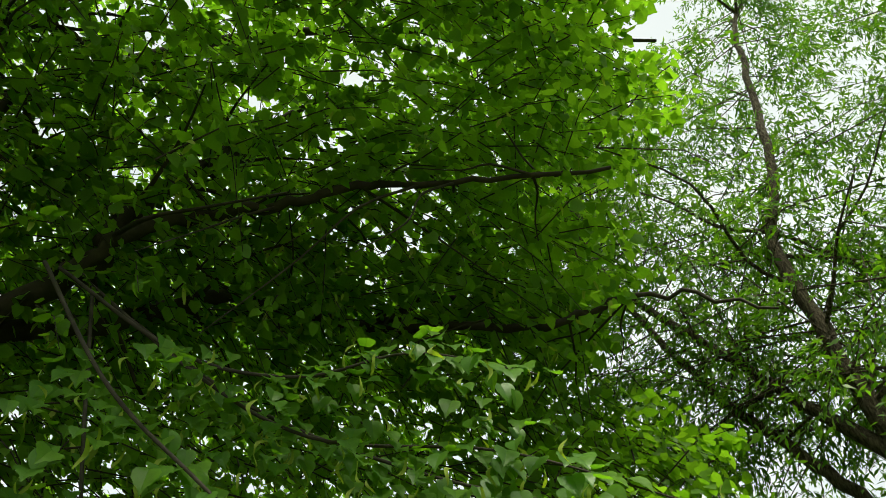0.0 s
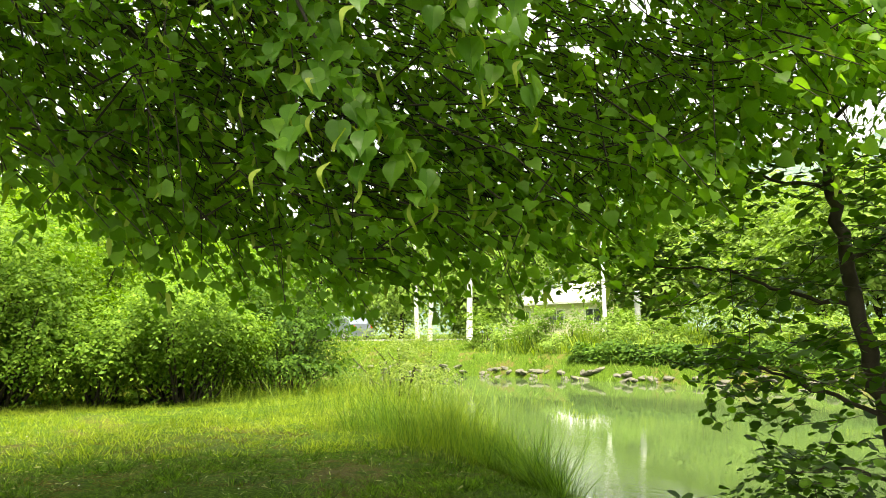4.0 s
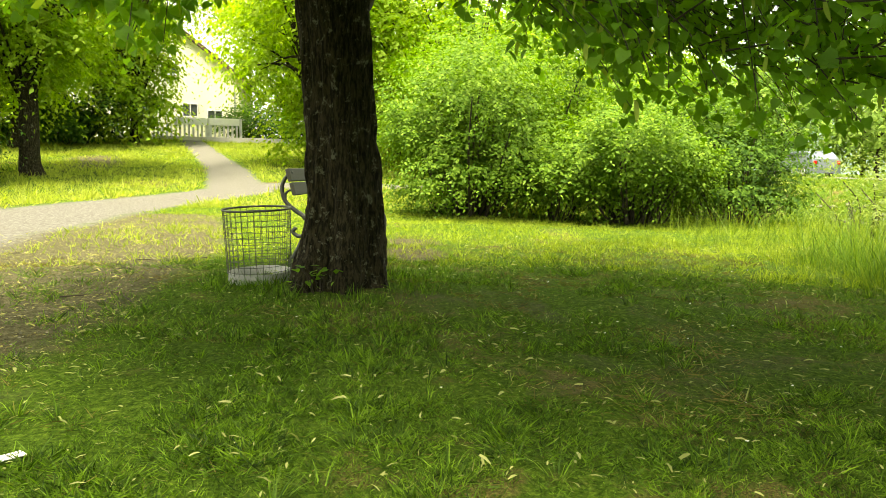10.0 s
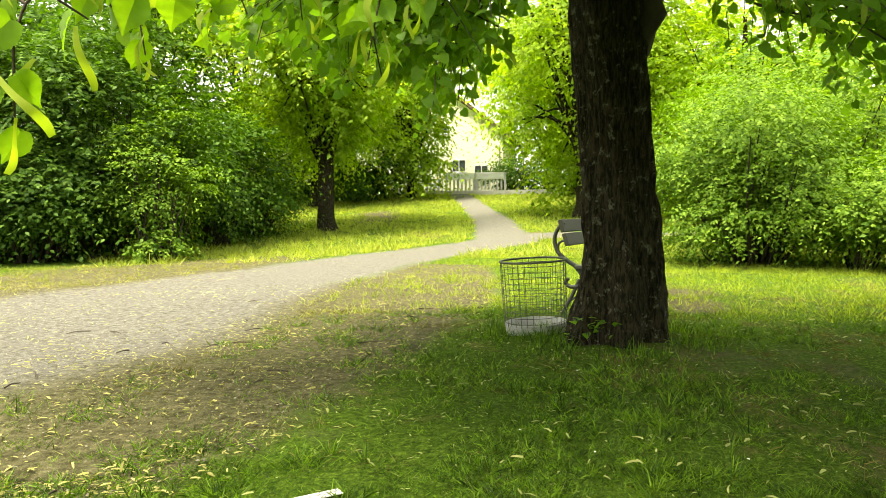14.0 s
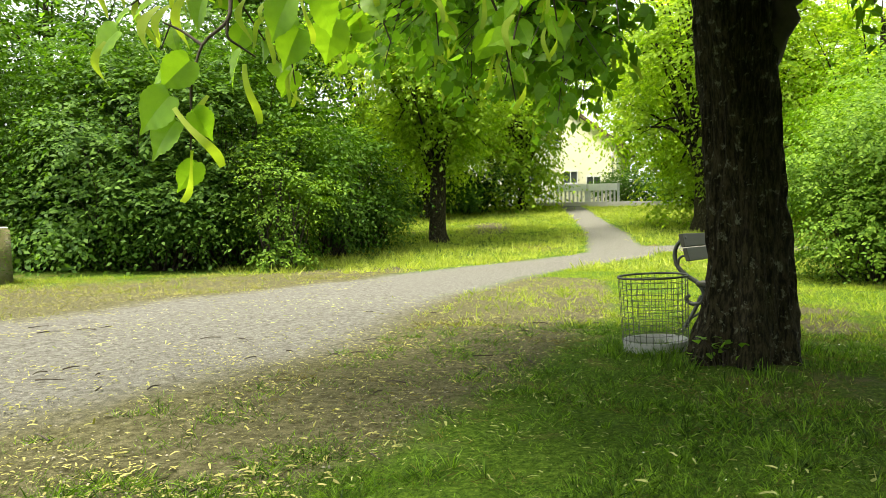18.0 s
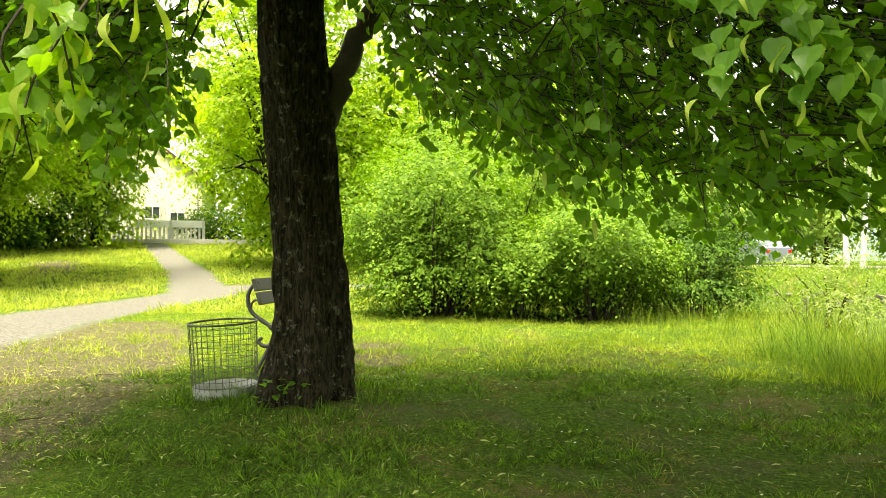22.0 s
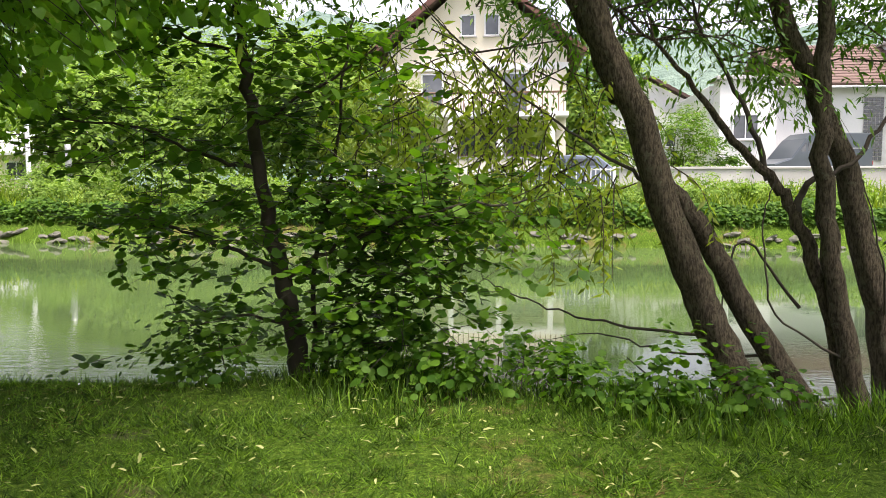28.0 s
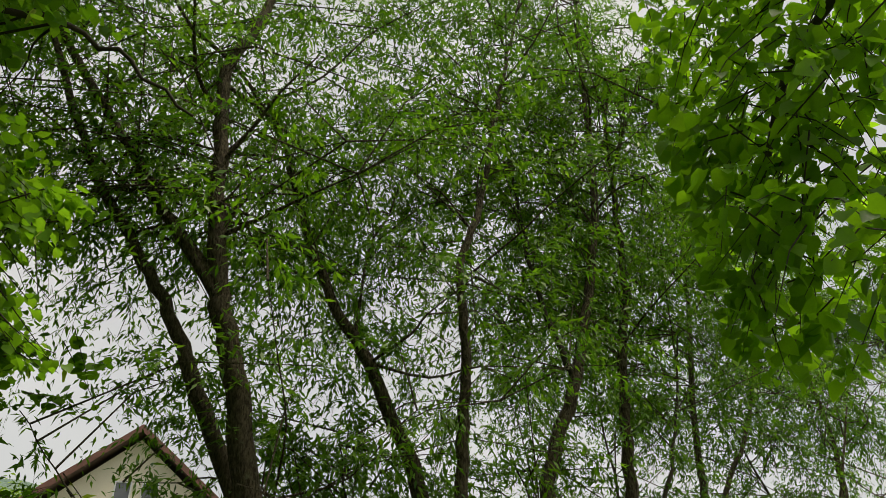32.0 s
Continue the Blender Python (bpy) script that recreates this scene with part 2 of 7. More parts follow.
LAWN = ground_material()
GRIT = leaf_material("path grit", (0.06, 0.056, 0.044), (0.25, 0.24, 0.2), 0.0, 0.1, 0.9)
ASPHALT = surface("asphalt", [(0.3, (0.16, 0.16, 0.16)), (0.7, (0.24, 0.24, 0.235))], 0.4, 40, 0.9, 0, 0.3)
STONE = surface("bank stone", [(0.25, (0.06, 0.06, 0.045)), (0.6, (0.14, 0.138, 0.11)), (0.8, (0.21, 0.208, 0.175))], 4, 40, 0.9, 0, 0.6, 0.02)
CONCRETE = surface("concrete", [(0.25, (0.38, 0.37, 0.35)), (0.7, (0.52, 0.51, 0.49))], 0.9, 30, 0.9, 0, 0.3)
PLASTER_CREAM = surface("cream plaster", [(0.25, (0.72, 0.66, 0.53)), (0.7, (0.8, 0.74, 0.61))], 0.8, 50, 0.9, 0, 0.2)
PLASTER_WHITE = surface("white plaster", [(0.25, (0.74, 0.74, 0.73)), (0.7, (0.82, 0.82, 0.82))], 0.7, 50, 0.9, 0, 0.2)
PLASTER_GREY = surface("grey plaster", [(0.25, (0.55, 0.57, 0.6)), (0.7, (0.66, 0.68, 0.7))], 0.7, 50, 0.9, 0, 0.2)
PLASTER_YELLOW = surface("yellow plaster", [(0.25, (0.84, 0.79, 0.6)), (0.7, (0.88, 0.84, 0.66))], 0.7, 50, 0.9, 0, 0.2)
ROOF_TILE = surface("clay roof tile", [(0.25, (0.085, 0.052, 0.043)), (0.7, (0.15, 0.098, 0.08))], 1.5, 25, 0.85, 0, 0.4)
ROOF_DARK = surface("dark verge board", [(0.3, (0.1, 0.045, 0.035)), (0.7, (0.16, 0.07, 0.055))], 2, 40, 0.7)
WOOD_DARK = surface("dark stained wood", [(0.25, (0.03, 0.032, 0.024)), (0.7, (0.065, 0.067, 0.052))], 4, 60, 0.65, 0, 0.4, 0.004, (0.1, 1, 1))
WOOD_BROWN = surface("brown wood", [(0.25, (0.13, 0.075, 0.04)), (0.7, (0.24, 0.14, 0.08))], 4, 60, 0.6, 0, 0.3, 0.004)
WOOD_GREY = surface("weathered plank", [(0.25, (0.44, 0.45, 0.46)), (0.7, (0.58, 0.59, 0.6))], 4, 60, 0.85, 0, 0.4, 0.004)
IRON = surface("painted cast iron", [(0.25, (0.03, 0.035, 0.03)), (0.7, (0.06, 0.065, 0.06))], 8, 90, 0.5, 0.3, 0.3, 0.002)
GALV = surface("galvanised steel", [(0.25, (0.3, 0.31, 0.31)), (0.7, (0.5, 0.51, 0.51))], 9, 80, 0.5, 0.7, 0.2, 0.002)
ZINC = surface("weathered zinc sheet", [(0.25, (0.3, 0.31, 0.29)), (0.7, (0.46, 0.47, 0.45))], 7, 60, 0.6, 0.15, 0.3, 0.002)
WIRE = surface("dull galvanised wire", [(0.25, (0.045, 0.05, 0.04)), (0.7, (0.12, 0.125, 0.11))], 9, 80, 0.6, 0.5, 0.2, 0.002)
WHITE_METAL = surface("white painted metal", [(0.25, (0.68, 0.69, 0.7)), (0.7, (0.8, 0.81, 0.82))], 3, 60, 0.5)
RED_METAL = surface("red painted metal", [(0.25, (0.45, 0.03, 0.03)), (0.7, (0.58, 0.05, 0.045))], 3, 60, 0.5)
VAN_PAINT = surface("dark grey car paint", [(0.25, (0.06, 0.075, 0.085)), (0.7, (0.08, 0.098, 0.11))], 0.6, 60, 0.3, 0.3, 0.02, 0.001, None, 0.6)
CAR_PAINT = surface("silver car paint", [(0.25, (0.14, 0.17, 0.21)), (0.7, (0.18, 0.215, 0.26))], 0.6, 60, 0.28, 0.4, 0.02, 0.001, None, 0.6)
RUBBER = surface("tyre rubber", [(0.3, (0.02, 0.02, 0.02)), (0.7, (0.04, 0.04, 0.04))], 8, 60, 0.85)
LAMP_RED = surface("red lamp lens", [(0.3, (0.4, 0.01, 0.01)), (0.7, (0.55, 0.02, 0.02))], 8, 60, 0.2)
PAPER = surface("white paper", [(0.3, (0.7, 0.7, 0.68)), (0.7, (0.82, 0.82, 0.8))], 14, 90, 0.7)
INK = surface("grey print", [(0.3, (0.2, 0.2, 0.2)), (0.7, (0.32, 0.32, 0.32))], 14, 90, 0.7)


def glass_material():
    m, n, l, b = nodes_of("window pane")
    col = ramp(n, l, noise_of(n, l, 1.2, 2), [(0.3, (0.04, 0.05, 0.055)), (0.7, (0.09, 0.1, 0.11))])
    l.new(col, b.inputs["Base Color"])
    b.inputs["Roughness"].default_value, b.inputs["Specular IOR Level"].default_value = 0.05, 0.9
    return m


GLASS = glass_material()


def water_material():
    m, n, l, b = nodes_of("river water")
    col = ramp(n, l, noise_of(n, l, 0.15, 3), [(0.3, (0.045, 0.075, 0.026)), (0.7, (0.07, 0.105, 0.04))])
    l.new(col, b.inputs["Base Color"])
    b.inputs["Roughness"].default_value, b.inputs["IOR"].default_value, b.inputs["Specular IOR Level"].default_value = 0.03, 1.33, 0.5
    swell = noise_of(n, l, 1.3, 3, 0.5, (0.6, 1.6, 1))
    ripple = noise_of(n, l, 9.0, 3, 0.6, (0.7, 2.0, 1))
    gust = ramp(n, l, noise_of(n, l, 0.35, 3, 0.6, (0.4, 1.0, 1)), [(0.45, (0.12, 0.12, 0.12)), (0.62, (1, 1, 1))])
    k = n.new("ShaderNodeMath")
    k.operation = "MULTIPLY"
    l.new(ripple, k.inputs[0])
    l.new(gust, k.inputs[1])
    j = n.new("ShaderNodeMath")
    j.operation = "MULTIPLY_ADD"
    l.new(swell, j.inputs[0])
    j.inputs[1].default_value = 0.6
    l.new(k.outputs[0], j.inputs[2])
    # livelier ripples over the shallows at the near bank
    a = n.new("ShaderNodeAttribute")
    a.attribute_name = "shallow"
    r = n.new("ShaderNodeMath")
    r.operation = "MULTIPLY"
    l.new(noise_of(n, l, 7.0, 3, 0.6, (0.55, 2.2, 1)), r.inputs[0])
    l.new(a.outputs["Fac"], r.inputs[1])
    q = n.new("ShaderNodeMath")
    q.operation = "MULTIPLY_ADD"
    l.new(r.outputs[0], q.inputs[0])
    q.inputs[1].default_value = 11.0
    l.new(j.outputs[0], q.inputs[2])
    bumped(n, l, b, q.outputs[0], 0.05, 0.02)
    return m


WATER = water_material()


def hill_material():
    m, n, l, b = nodes_of("haze-tinted wooded hill")
    big, small = noise_of(n, l, 0.02, 4), noise_of(n, l, 0.25, 5, 0.7)
    # bluish distance haze is put into the hill's own colour
    col = ramp(n, l, big, [(0.3, (0.12, 0.18, 0.15)), (0.7, (0.18, 0.24, 0.19))])
    l.new(mixed(n, l, col, ramp(n, l, small, [(0.35, (0.55, 0.6, 0.65)), (0.65, (1.1, 1.1, 1.1))]), 0.8, "MULTIPLY"), b.inputs["Base Color"])
    b.inputs["Roughness"].default_value, b.inputs["Specular IOR Level"].default_value = 1.0, 0.0
    bumped(n, l, b, small, 1.0, 3.0)
    return m


HILL = hill_material()

# ---- builders ----
rng = np.random.default_rng(7)


def smooth(a, b, x):
    u = np.clip((x - a) / (b - a), 0, 1)
    return u * u * (3 - 2 * u)


def thing(name, at=(0, 0, 0), label="", category="", group="", kind="", turn=0.0):
    """An empty at the base of a thing, under which its parts hang."""
    ob = new(name)
    ob.empty_display_size = 0.1
    ob.matrix_basis = pose(*at, 0, 0, turn)
    return tagged(ob, label, category, group, kind)


def part_mesh(name, me, parent, label="", kind="", at=None):
    ob = new(name, me)
    ob.parent = parent
    if at is not None:
        ob.matrix_basis = at
    return tagged(ob, label, kind=kind)


def part(name, bm, material, parent, label="", shade=False, at=None):
    me = bpy.data.meshes.new(name)
    bm.to_mesh(me)
    bm.free()
    me.materials.append(material)
    if shade:
        me.polygons.foreach_set("use_smooth", np.ones(len(me.polygons), bool))
    return part_mesh(name, me, parent, label, "", at)


def box(bm, lo, hi, bevel=0.0):
    """A box from corner to corner, with its edges taken off."""
    lo, hi = Vector(lo), Vector(hi)
    r = bmesh.ops.create_cube(bm, size=1.0)
    bmesh.ops.transform(bm, matrix=Matrix.Translation((lo + hi) / 2) @ Matrix.Diagonal((*(hi - lo), 1)), verts=r["verts"])
    if bevel:
        edges = {e for v in r["verts"] for e in v.link_edges}
        bmesh.ops.bevel(bm, geom=list(edges), offset=bevel, segments=1, affect="EDGES")
    return bm


def boxed(lo, hi, bevel=0.0):
    return box(bmesh.new(), lo, hi, bevel)


def tube_arrays(points, radii, sides=8, rough=0.0, seed=0):
    """A tapering tube along a line, its rings kept from twisting."""
    p = np.array(points, float)
    r = np.array(radii, float)
    d = np.gradient(p, axis=0)
    d /= np.linalg.norm(d, axis=1)[:, None] + 1e-9
    side = np.cross(d[0], (0.3, 0.9, 0.31))
    side /= np.linalg.norm(side)
    a = np.linspace(0, 2 * math.pi, sides, endpoint=False)
    g = np.random.default_rng(seed)
    lobes = 1 + rough * (0.6 * np.sin(3 * a + seed) + 0.4 * np.sin(5 * a + 2 * seed))
    verts = []
    for i in range(len(p)):
        side = side - d[i] * (side @ d[i])
        side /= np.linalg.norm(side) + 1e-9
        up = np.cross(d[i], side)
        k = r[i] * lobes * (1 + rough * 0.5 * g.normal(size=sides))
        verts.append(p[i] + k[:, None] * (np.cos(a)[:, None] * side + np.sin(a)[:, None] * up))
    v = np.concatenate(verts)
    i, j = np.meshgrid(np.arange(len(p) - 1), np.arange(sides), indexing="ij")
    i, j = i.ravel(), j.ravel()
    k = (j + 1) % sides
    f = np.stack([i * sides + j, i * sides + k, (i + 1) * sides + k, (i + 1) * sides + j], 1)
    return v, f


def quads_mesh(name, verts, quads, material, shade=True):
    """A mesh of quads from arrays."""
    me = bpy.data.meshes.new(name)
    me.vertices.add(len(verts))
    me.vertices.foreach_set("co", np.ascontiguousarray(verts, np.float32).ravel())
    me.loops.add(quads.size)
    me.loops.foreach_set("vertex_index", np.ascontiguousarray(quads, np.int32).ravel())
    me.polygons.add(len(quads))
    me.polygons.foreach_set("loop_start", np.arange(0, quads.size, quads.shape[1], dtype=np.int32))
    me.polygons.foreach_set("use_smooth", np.full(len(quads), shade))
    me.materials.append(material)
    me.update(calc_edges=True)
    return me


class Tubes:
    """Gathers many tubes into one mesh."""

    def __init__(self):
        self.v, self.f, self.n = [], [], 0

    def add(self, points, radii, sides=6, rough=0.0, seed=0):
        v, f = tube_arrays(points, radii, sides, rough, seed)
        self.v.append(v)
        self.f.append(f + self.n)
        self.n += len(v)

    def mesh(self, name, material):
        return quads_mesh(name, np.concatenate(self.v), np.concatenate(self.f), material)


def bend(points, n=6, wobble=0.0, g=None):
    """A smooth line through the given points (Catmull-Rom), with n steps a piece."""
    p = np.array(points, float)
    q = np.concatenate([[2 * p[0] - p[1]], p, [2 * p[-1] - p[-2]]])
    out = []
    for i in range(1, len(q) - 2):
        for u in np.linspace(0, 1, n, endpoint=False):
            a, b, c, d = q[i - 1], q[i], q[i + 1], q[i + 2]
            out.append(0.5 * (2 * b + (c - a) * u + (2 * a - 5 * b + 4 * c - d) * u**2 + (3 * b - a - 3 * c + d) * u**3))
    out.append(p[-1])
    out = np.array(out)
    if wobble and g is not None:
        out[1:-1] += g.normal(size=(len(out) - 2, 3)) * wobble
    return out


def unit(v):
    return v / (np.linalg.norm(v, axis=-1, keepdims=True) + 1e-9)


# leaf outlines: x across, y along, z off the blade; faces are quads
HEART = (np.array([(0, 0, 0), (0, 0.45, 0.02), (0, 1.0, -0.14), (-0.34, -0.08, 0.07), (-0.5, 0.3, 0.09), (-0.27, 0.72, 0.0),
                   (0.34, -0.08, 0.07), (0.5, 0.3, 0.09), (0.27, 0.72, 0.0)]),
         np.array([(0, 1, 4, 3), (1, 2, 5, 4), (0, 6, 7, 1), (1, 7, 8, 2)]))
ROUND = (np.array([(0, 0, 0), (0, 0.5, 0.03), (0, 0.95, -0.05), (-0.3, 0.05, 0.04), (-0.47, 0.5, 0.08), (-0.25, 0.9, 0.0),
                   (0.3, 0.05, 0.04), (0.47, 0.5, 0.08), (0.25, 0.9, 0.0)]),
         np.array([(0, 1, 4, 3), (1, 2, 5, 4), (0, 6, 7, 1), (1, 7, 8, 2)]))
LANCE = (np.array([(0, 0, 0), (-0.14, 0.4, 0.02), (0, 1.0, -0.12), (0.14, 0.4, 0.02)]), np.array([(0, 3, 2, 1)]))
OVAL = (np.array([(0, 0, 0), (-0.26, 0.35, 0.05), (-0.2, 0.72, 0.03), (0, 1.0, -0.08), (0.2, 0.72, 0.03), (0.26, 0.35, 0.05), (0, 0.5, -0.03)]),
        np.array([(0, 6, 2, 1), (0, 5, 4, 6), (2, 6, 4, 3)]))
KITE = (np.array([(0, 0, 0), (-0.29, 0.42, 0.06), (0, 1.0, -0.08), (0.29, 0.42, 0.06)]), np.array([(0, 3, 2, 1)]))
HEART_FAR = (np.array([(0, 0.06, 0), (0, 1.0, -0.14), (-0.38, -0.05, 0.07), (-0.45, 0.45, 0.08), (0.38, -0.05, 0.07), (0.45, 0.45, 0.08)]), np.array([(0, 1, 3, 2), (0, 4, 5, 1)]))
SPEAR = (np.array([(-0.05, 0, 0), (0.05, 0, 0), (0.012, 1.0, 0.2), (-0.012, 1.0, 0.2)]), np.array([(0, 1, 2, 3)]))
STRIP = (np.array([(-0.1, 0, 0), (0.1, 0, 0), (-0.13, 0.5, 0.07), (0.13, 0.5, 0.07), (-0.05, 1.0, -0.05), (0.05, 1.0, -0.05)]),
         np.array([(0, 1, 3, 2), (2, 3, 5, 4)]))
BLADE = (np.array([(-0.05, 0, 0), (0.05, 0, 0), (-0.035, 0.55, 0.06), (0.035, 0.55, 0.06), (-0.006, 1.0, 0.28), (0.006, 1.0, 0.28)]),
         np.array([(0, 1, 3, 2), (2, 3, 5, 4)]))


def leaves_mesh(name, shape, at, along, normal, size, material):
    """Many leaves of one outline: at, along, normal are rows of x, y, z."""
    tv, tf = shape
    along = unit(along)
    across = unit(np.cross(along, normal))
    normal = np.cross(across, along)
    size = np.asarray(size, float)[:, None, None]
    v = at[:, None, :] + size * (tv[None, :, 0, None] * across[:, None] + tv[None, :, 1, None] * along[:, None] + tv[None, :, 2, None] * normal[:, None])
    f = tf[None] + (np.arange(len(at)) * len(tv))[:, None, None]
    return quads_mesh(name, v.reshape(-1, 3), f.reshape(-1, tf.shape[1]), material, True)


def balls(g, n):
    """Points spread evenly on a sphere."""
    return unit(g.normal(size=(n, 3)))


# ---- ground, river, path ----
SHORE_X = [-200, -60, -30, -20, -14, -9, -6, -4.5, -3, -1.6, -0.9, 0, 0.7, 2, 6, 12, 200]
SHORE_Y = [18, 16.5, 15, 13, 11, 8.6, 6.6, 5.4, 4.75, 4.85, 5.1, 4.95, 4.55, 4.5, 5.0, 5.4, 8]
WATER_Z = -0.6


def shore(x):
    return np.interp(x, SHORE_X, SHORE_Y)


def height(x, y):
    """The lie of the land: lawn, a slope up to the street, the river bed, and the bank across it."""
    x, y = np.asarray(x, float), np.asarray(y, float)
    z = np.minimum(0.088 * np.logaddexp(0, (-x - 18.5) * 1.2) / 1.2, 1.85) * (1 - smooth(4, 9, y))
    z = z + 0.09 * np.exp(-((x + 5.2) ** 2 + (y - 0.1) ** 2) / 0.7)
    z = z + 0.025 * np.sin(1.7 * x + 0.6 * y) * np.sin(1.3 * y - 0.5 * x) * (1 - smooth(8, 20, np.hypot(x, y)))
    s = shore(x)
    z = z - 1.3 * smooth(s - 1.3, s + 1.6, y)
    return z + 1.55 * smooth(19.2, 21.2, y) + 0.42 * smooth(21.2, 25, y)


def steps(*pieces):
    return np.unique(np.concatenate([np.arange(a, b, s) for a, b, s in pieces]).round(4))


PATH_LINE = [(6, -9.5), (-0.5, -6.9), (-4.4, -5.0), (-7.3, -4.75), (-10.0, -4.55), (-13.5, -4.1), (-16.5, -3.5), (-19.0, -2.5), (-20.8, -1.5), (-21.4, 0.6), (-21.2, 3.0)]
PATH_HALF = [2.8, 2.6, 2.2, 1.75, 1.45, 1.3, 1.15, 0.95, 0.75, 0.6, 0.5]
CLIMB_LINE = [(-19.6, -2.0), (-22.5, -2.5), (-25.3, -3.0), (-30.0, -4.15), (-36.5, -5.7), (-39.6, -6.4)]
CLIMB_HALF = [0.85, 0.75, 0.68, 0.6, 0.58, 0.55]
# bare spots in the lawn: x, y, radius
BARE = [(-7.6, 0.95, 0.5), (-8.6, 1.05, 0.5), (-26.3, -7.3, 1.5), (-28.2, -7.9, 1.3), (-1.6, 1.14, 0.22), (-0.98, 2.33, 0.3), (-4.4, 1.38, 0.28), (-2.97, 3.22, 0.26), (-3.3, 1.24, 0.2), (-4.67, 0.72, 0.3), (-1.5, 3.0, 0.22)]


def along_line(x, y, line, half):
    """How far inside a strip of changing width a place lies: 1 on its middle line, 0 at its edge."""
    p, h = bend(line, 5), np.interp(np.arange(5 * (len(half) - 1) + 1) / 5, np.arange(len(half)), half)
    best = np.full(np.shape(x), -9.0)
    for a, b, ra, rb in zip(p[:-1], p[1:], h[:-1], h[1:]):
        d = b - a
        t = np.clip(((x - a[0]) * d[0] + (y - a[1]) * d[1]) / (d @ d), 0, 1)
        r = np.hypot(x - a[0] - t * d[0], y - a[1] - t * d[1])
        best = np.maximum(best, 1 - r / (ra + (rb - ra) * t))
    return best


def gravel_at(x, y):
    return np.clip(0.5 + 1.2 * np.maximum(along_line(x, y, PATH_LINE, PATH_HALF), along_line(x, y, CLIMB_LINE, CLIMB_HALF)), 0, 1)


def patchy(x, y, cell, seed):
    """Smooth random values between 0 and 1, over squares of the given size."""
    u, v = np.asarray(x, float) / cell + 0.37 * seed, np.asarray(y, float) / cell - 0.61 * seed
    i, j = np.floor(u), np.floor(v)
    a, b = u - i, v - j
    a, b = a * a * (3 - 2 * a), b * b * (3 - 2 * b)

    def corner(p, q):
        h = np.sin(p * 127.1 + q * 311.7 + seed * 74.7) * 43758.5453
        return h - np.floor(h)

    return (corner(i, j) * (1 - a) + corner(i + 1, j) * a) * (1 - b) + (corner(i, j + 1) * (1 - a) + corner(i + 1, j + 1) * a) * b


def wear_at(x, y):
    """Thin, trodden patches in the lawn: 0 lush, 1 bare."""
    w = 0.5 * patchy(x, y, 0.95, 3) + 0.32 * patchy(x, y, 0.37, 4) + 0.18 * patchy(x, y, 0.15, 5)
    return smooth(0.5, 0.7, w)


def earth_at(x, y):
    """Trodden earth between the path and the lawn, and bare spots."""
    e = along_line(x, y, [(0.5, -4.6), (-2.2, -3.2), (-4.4, -2.7), (-6.6, -2.35), (-9.2, -2.2), (-12.4, -2.3)], [2.6, 1.6, 1.5, 1.35, 1.15, 0.7])
    e = np.clip(0.5 + 1.3 * e, 0, 1)
    far = along_line(x, y, [(-3.0, -10.2), (-8.0, -7.9), (-11.5, -7.0), (-14.5, -6.3)], [3.2, 2.7, 2.0, 0.9])
    e = np.maximum(e, np.clip(0.45 + 0.5 * far, 0, 0.72))
    edge = along_line(x, y, PATH_LINE, [h + 2.4 for h in PATH_HALF])
    e = np.maximum(e, np.clip(0.5 + 1.2 * edge, 0, 0.8) * smooth(-13.5, -11.0, x) * smooth(4.4, 5.2, -y))
    for a, b, r in BARE:
        e = np.maximum(e, np.clip(0.5 + 0.7 * (1 - np.hypot(x - a, (y - b) * 1.5) / r), 0, 0.9 if r > 0.4 else 0.5))
    return e


def terrain():
    xs = steps((-900, -80, 60), (-80, -41, 1.5), (-41, -22, 0.4), (-22, -10, 0.25), (-10, 8, 0.16), (8, 30, 0.8), (30, 80, 4), (80, 901, 60))
    ys = steps((-900, -60, 60), (-60, -15, 3), (-15, -8, 0.4), (-8, 9, 0.16), (9, 27, 0.4), (27, 60, 3), (60, 901, 60))
    x, y = np.meshgrid(xs, ys, indexing="ij")
    z = height(x, y)
    near = np.hypot(x, y) < 16
    z = z + np.where(near, 0.012 * np.sin(9 * x + 3 * np.sin(4 * y)) * np.sin(8 * y + 2 * np.sin(5 * x)), 0)
    v = np.stack([x, y, z], -1).reshape(-1, 3)
    i, j = np.meshgrid(np.arange(len(xs) - 1), np.arange(len(ys) - 1), indexing="ij")
    i, j, m = i.ravel(), j.ravel(), len(ys)
    q = np.stack([i * m + j, (i + 1) * m + j, (i + 1) * m + j + 1, i * m + j + 1], 1)
    gr, ea = gravel_at(v[:, 0], v[:, 1]), earth_at(v[:, 0], v[:, 1])
    worn = np.maximum(ea, 0.46 * wear_at(v[:, 0], v[:, 1]))
    path = gr[q].mean(1) > 0.5
    earth = (ea[q].mean(1) > 0.5) & (v[q][:, :, 1].mean(1) < -0.6) & ~path
    for name, pick, label, category in (("ground", ~path & ~earth, "mown park lawn with bare worn patches", "lawn"),
                                        ("path", path, "pale trodden gravel footpath winding up the slope", "path"),
                                        ("worn_ground", earth, "bare brown earth strewn with fallen lime bracts", "ground")):
        used, back = np.unique(q[pick], return_inverse=True)
        me = quads_mesh(name, v[used], back.reshape(-1, 4), LAWN)
        for key, values in (("gravel", gr), ("earth", worn)):
            me.attributes.new(key, "FLOAT", "POINT").data.foreach_set("value", values[used].astype(np.float32))
        tagged(new(name, me), label, category, kind="structure")


terrain()


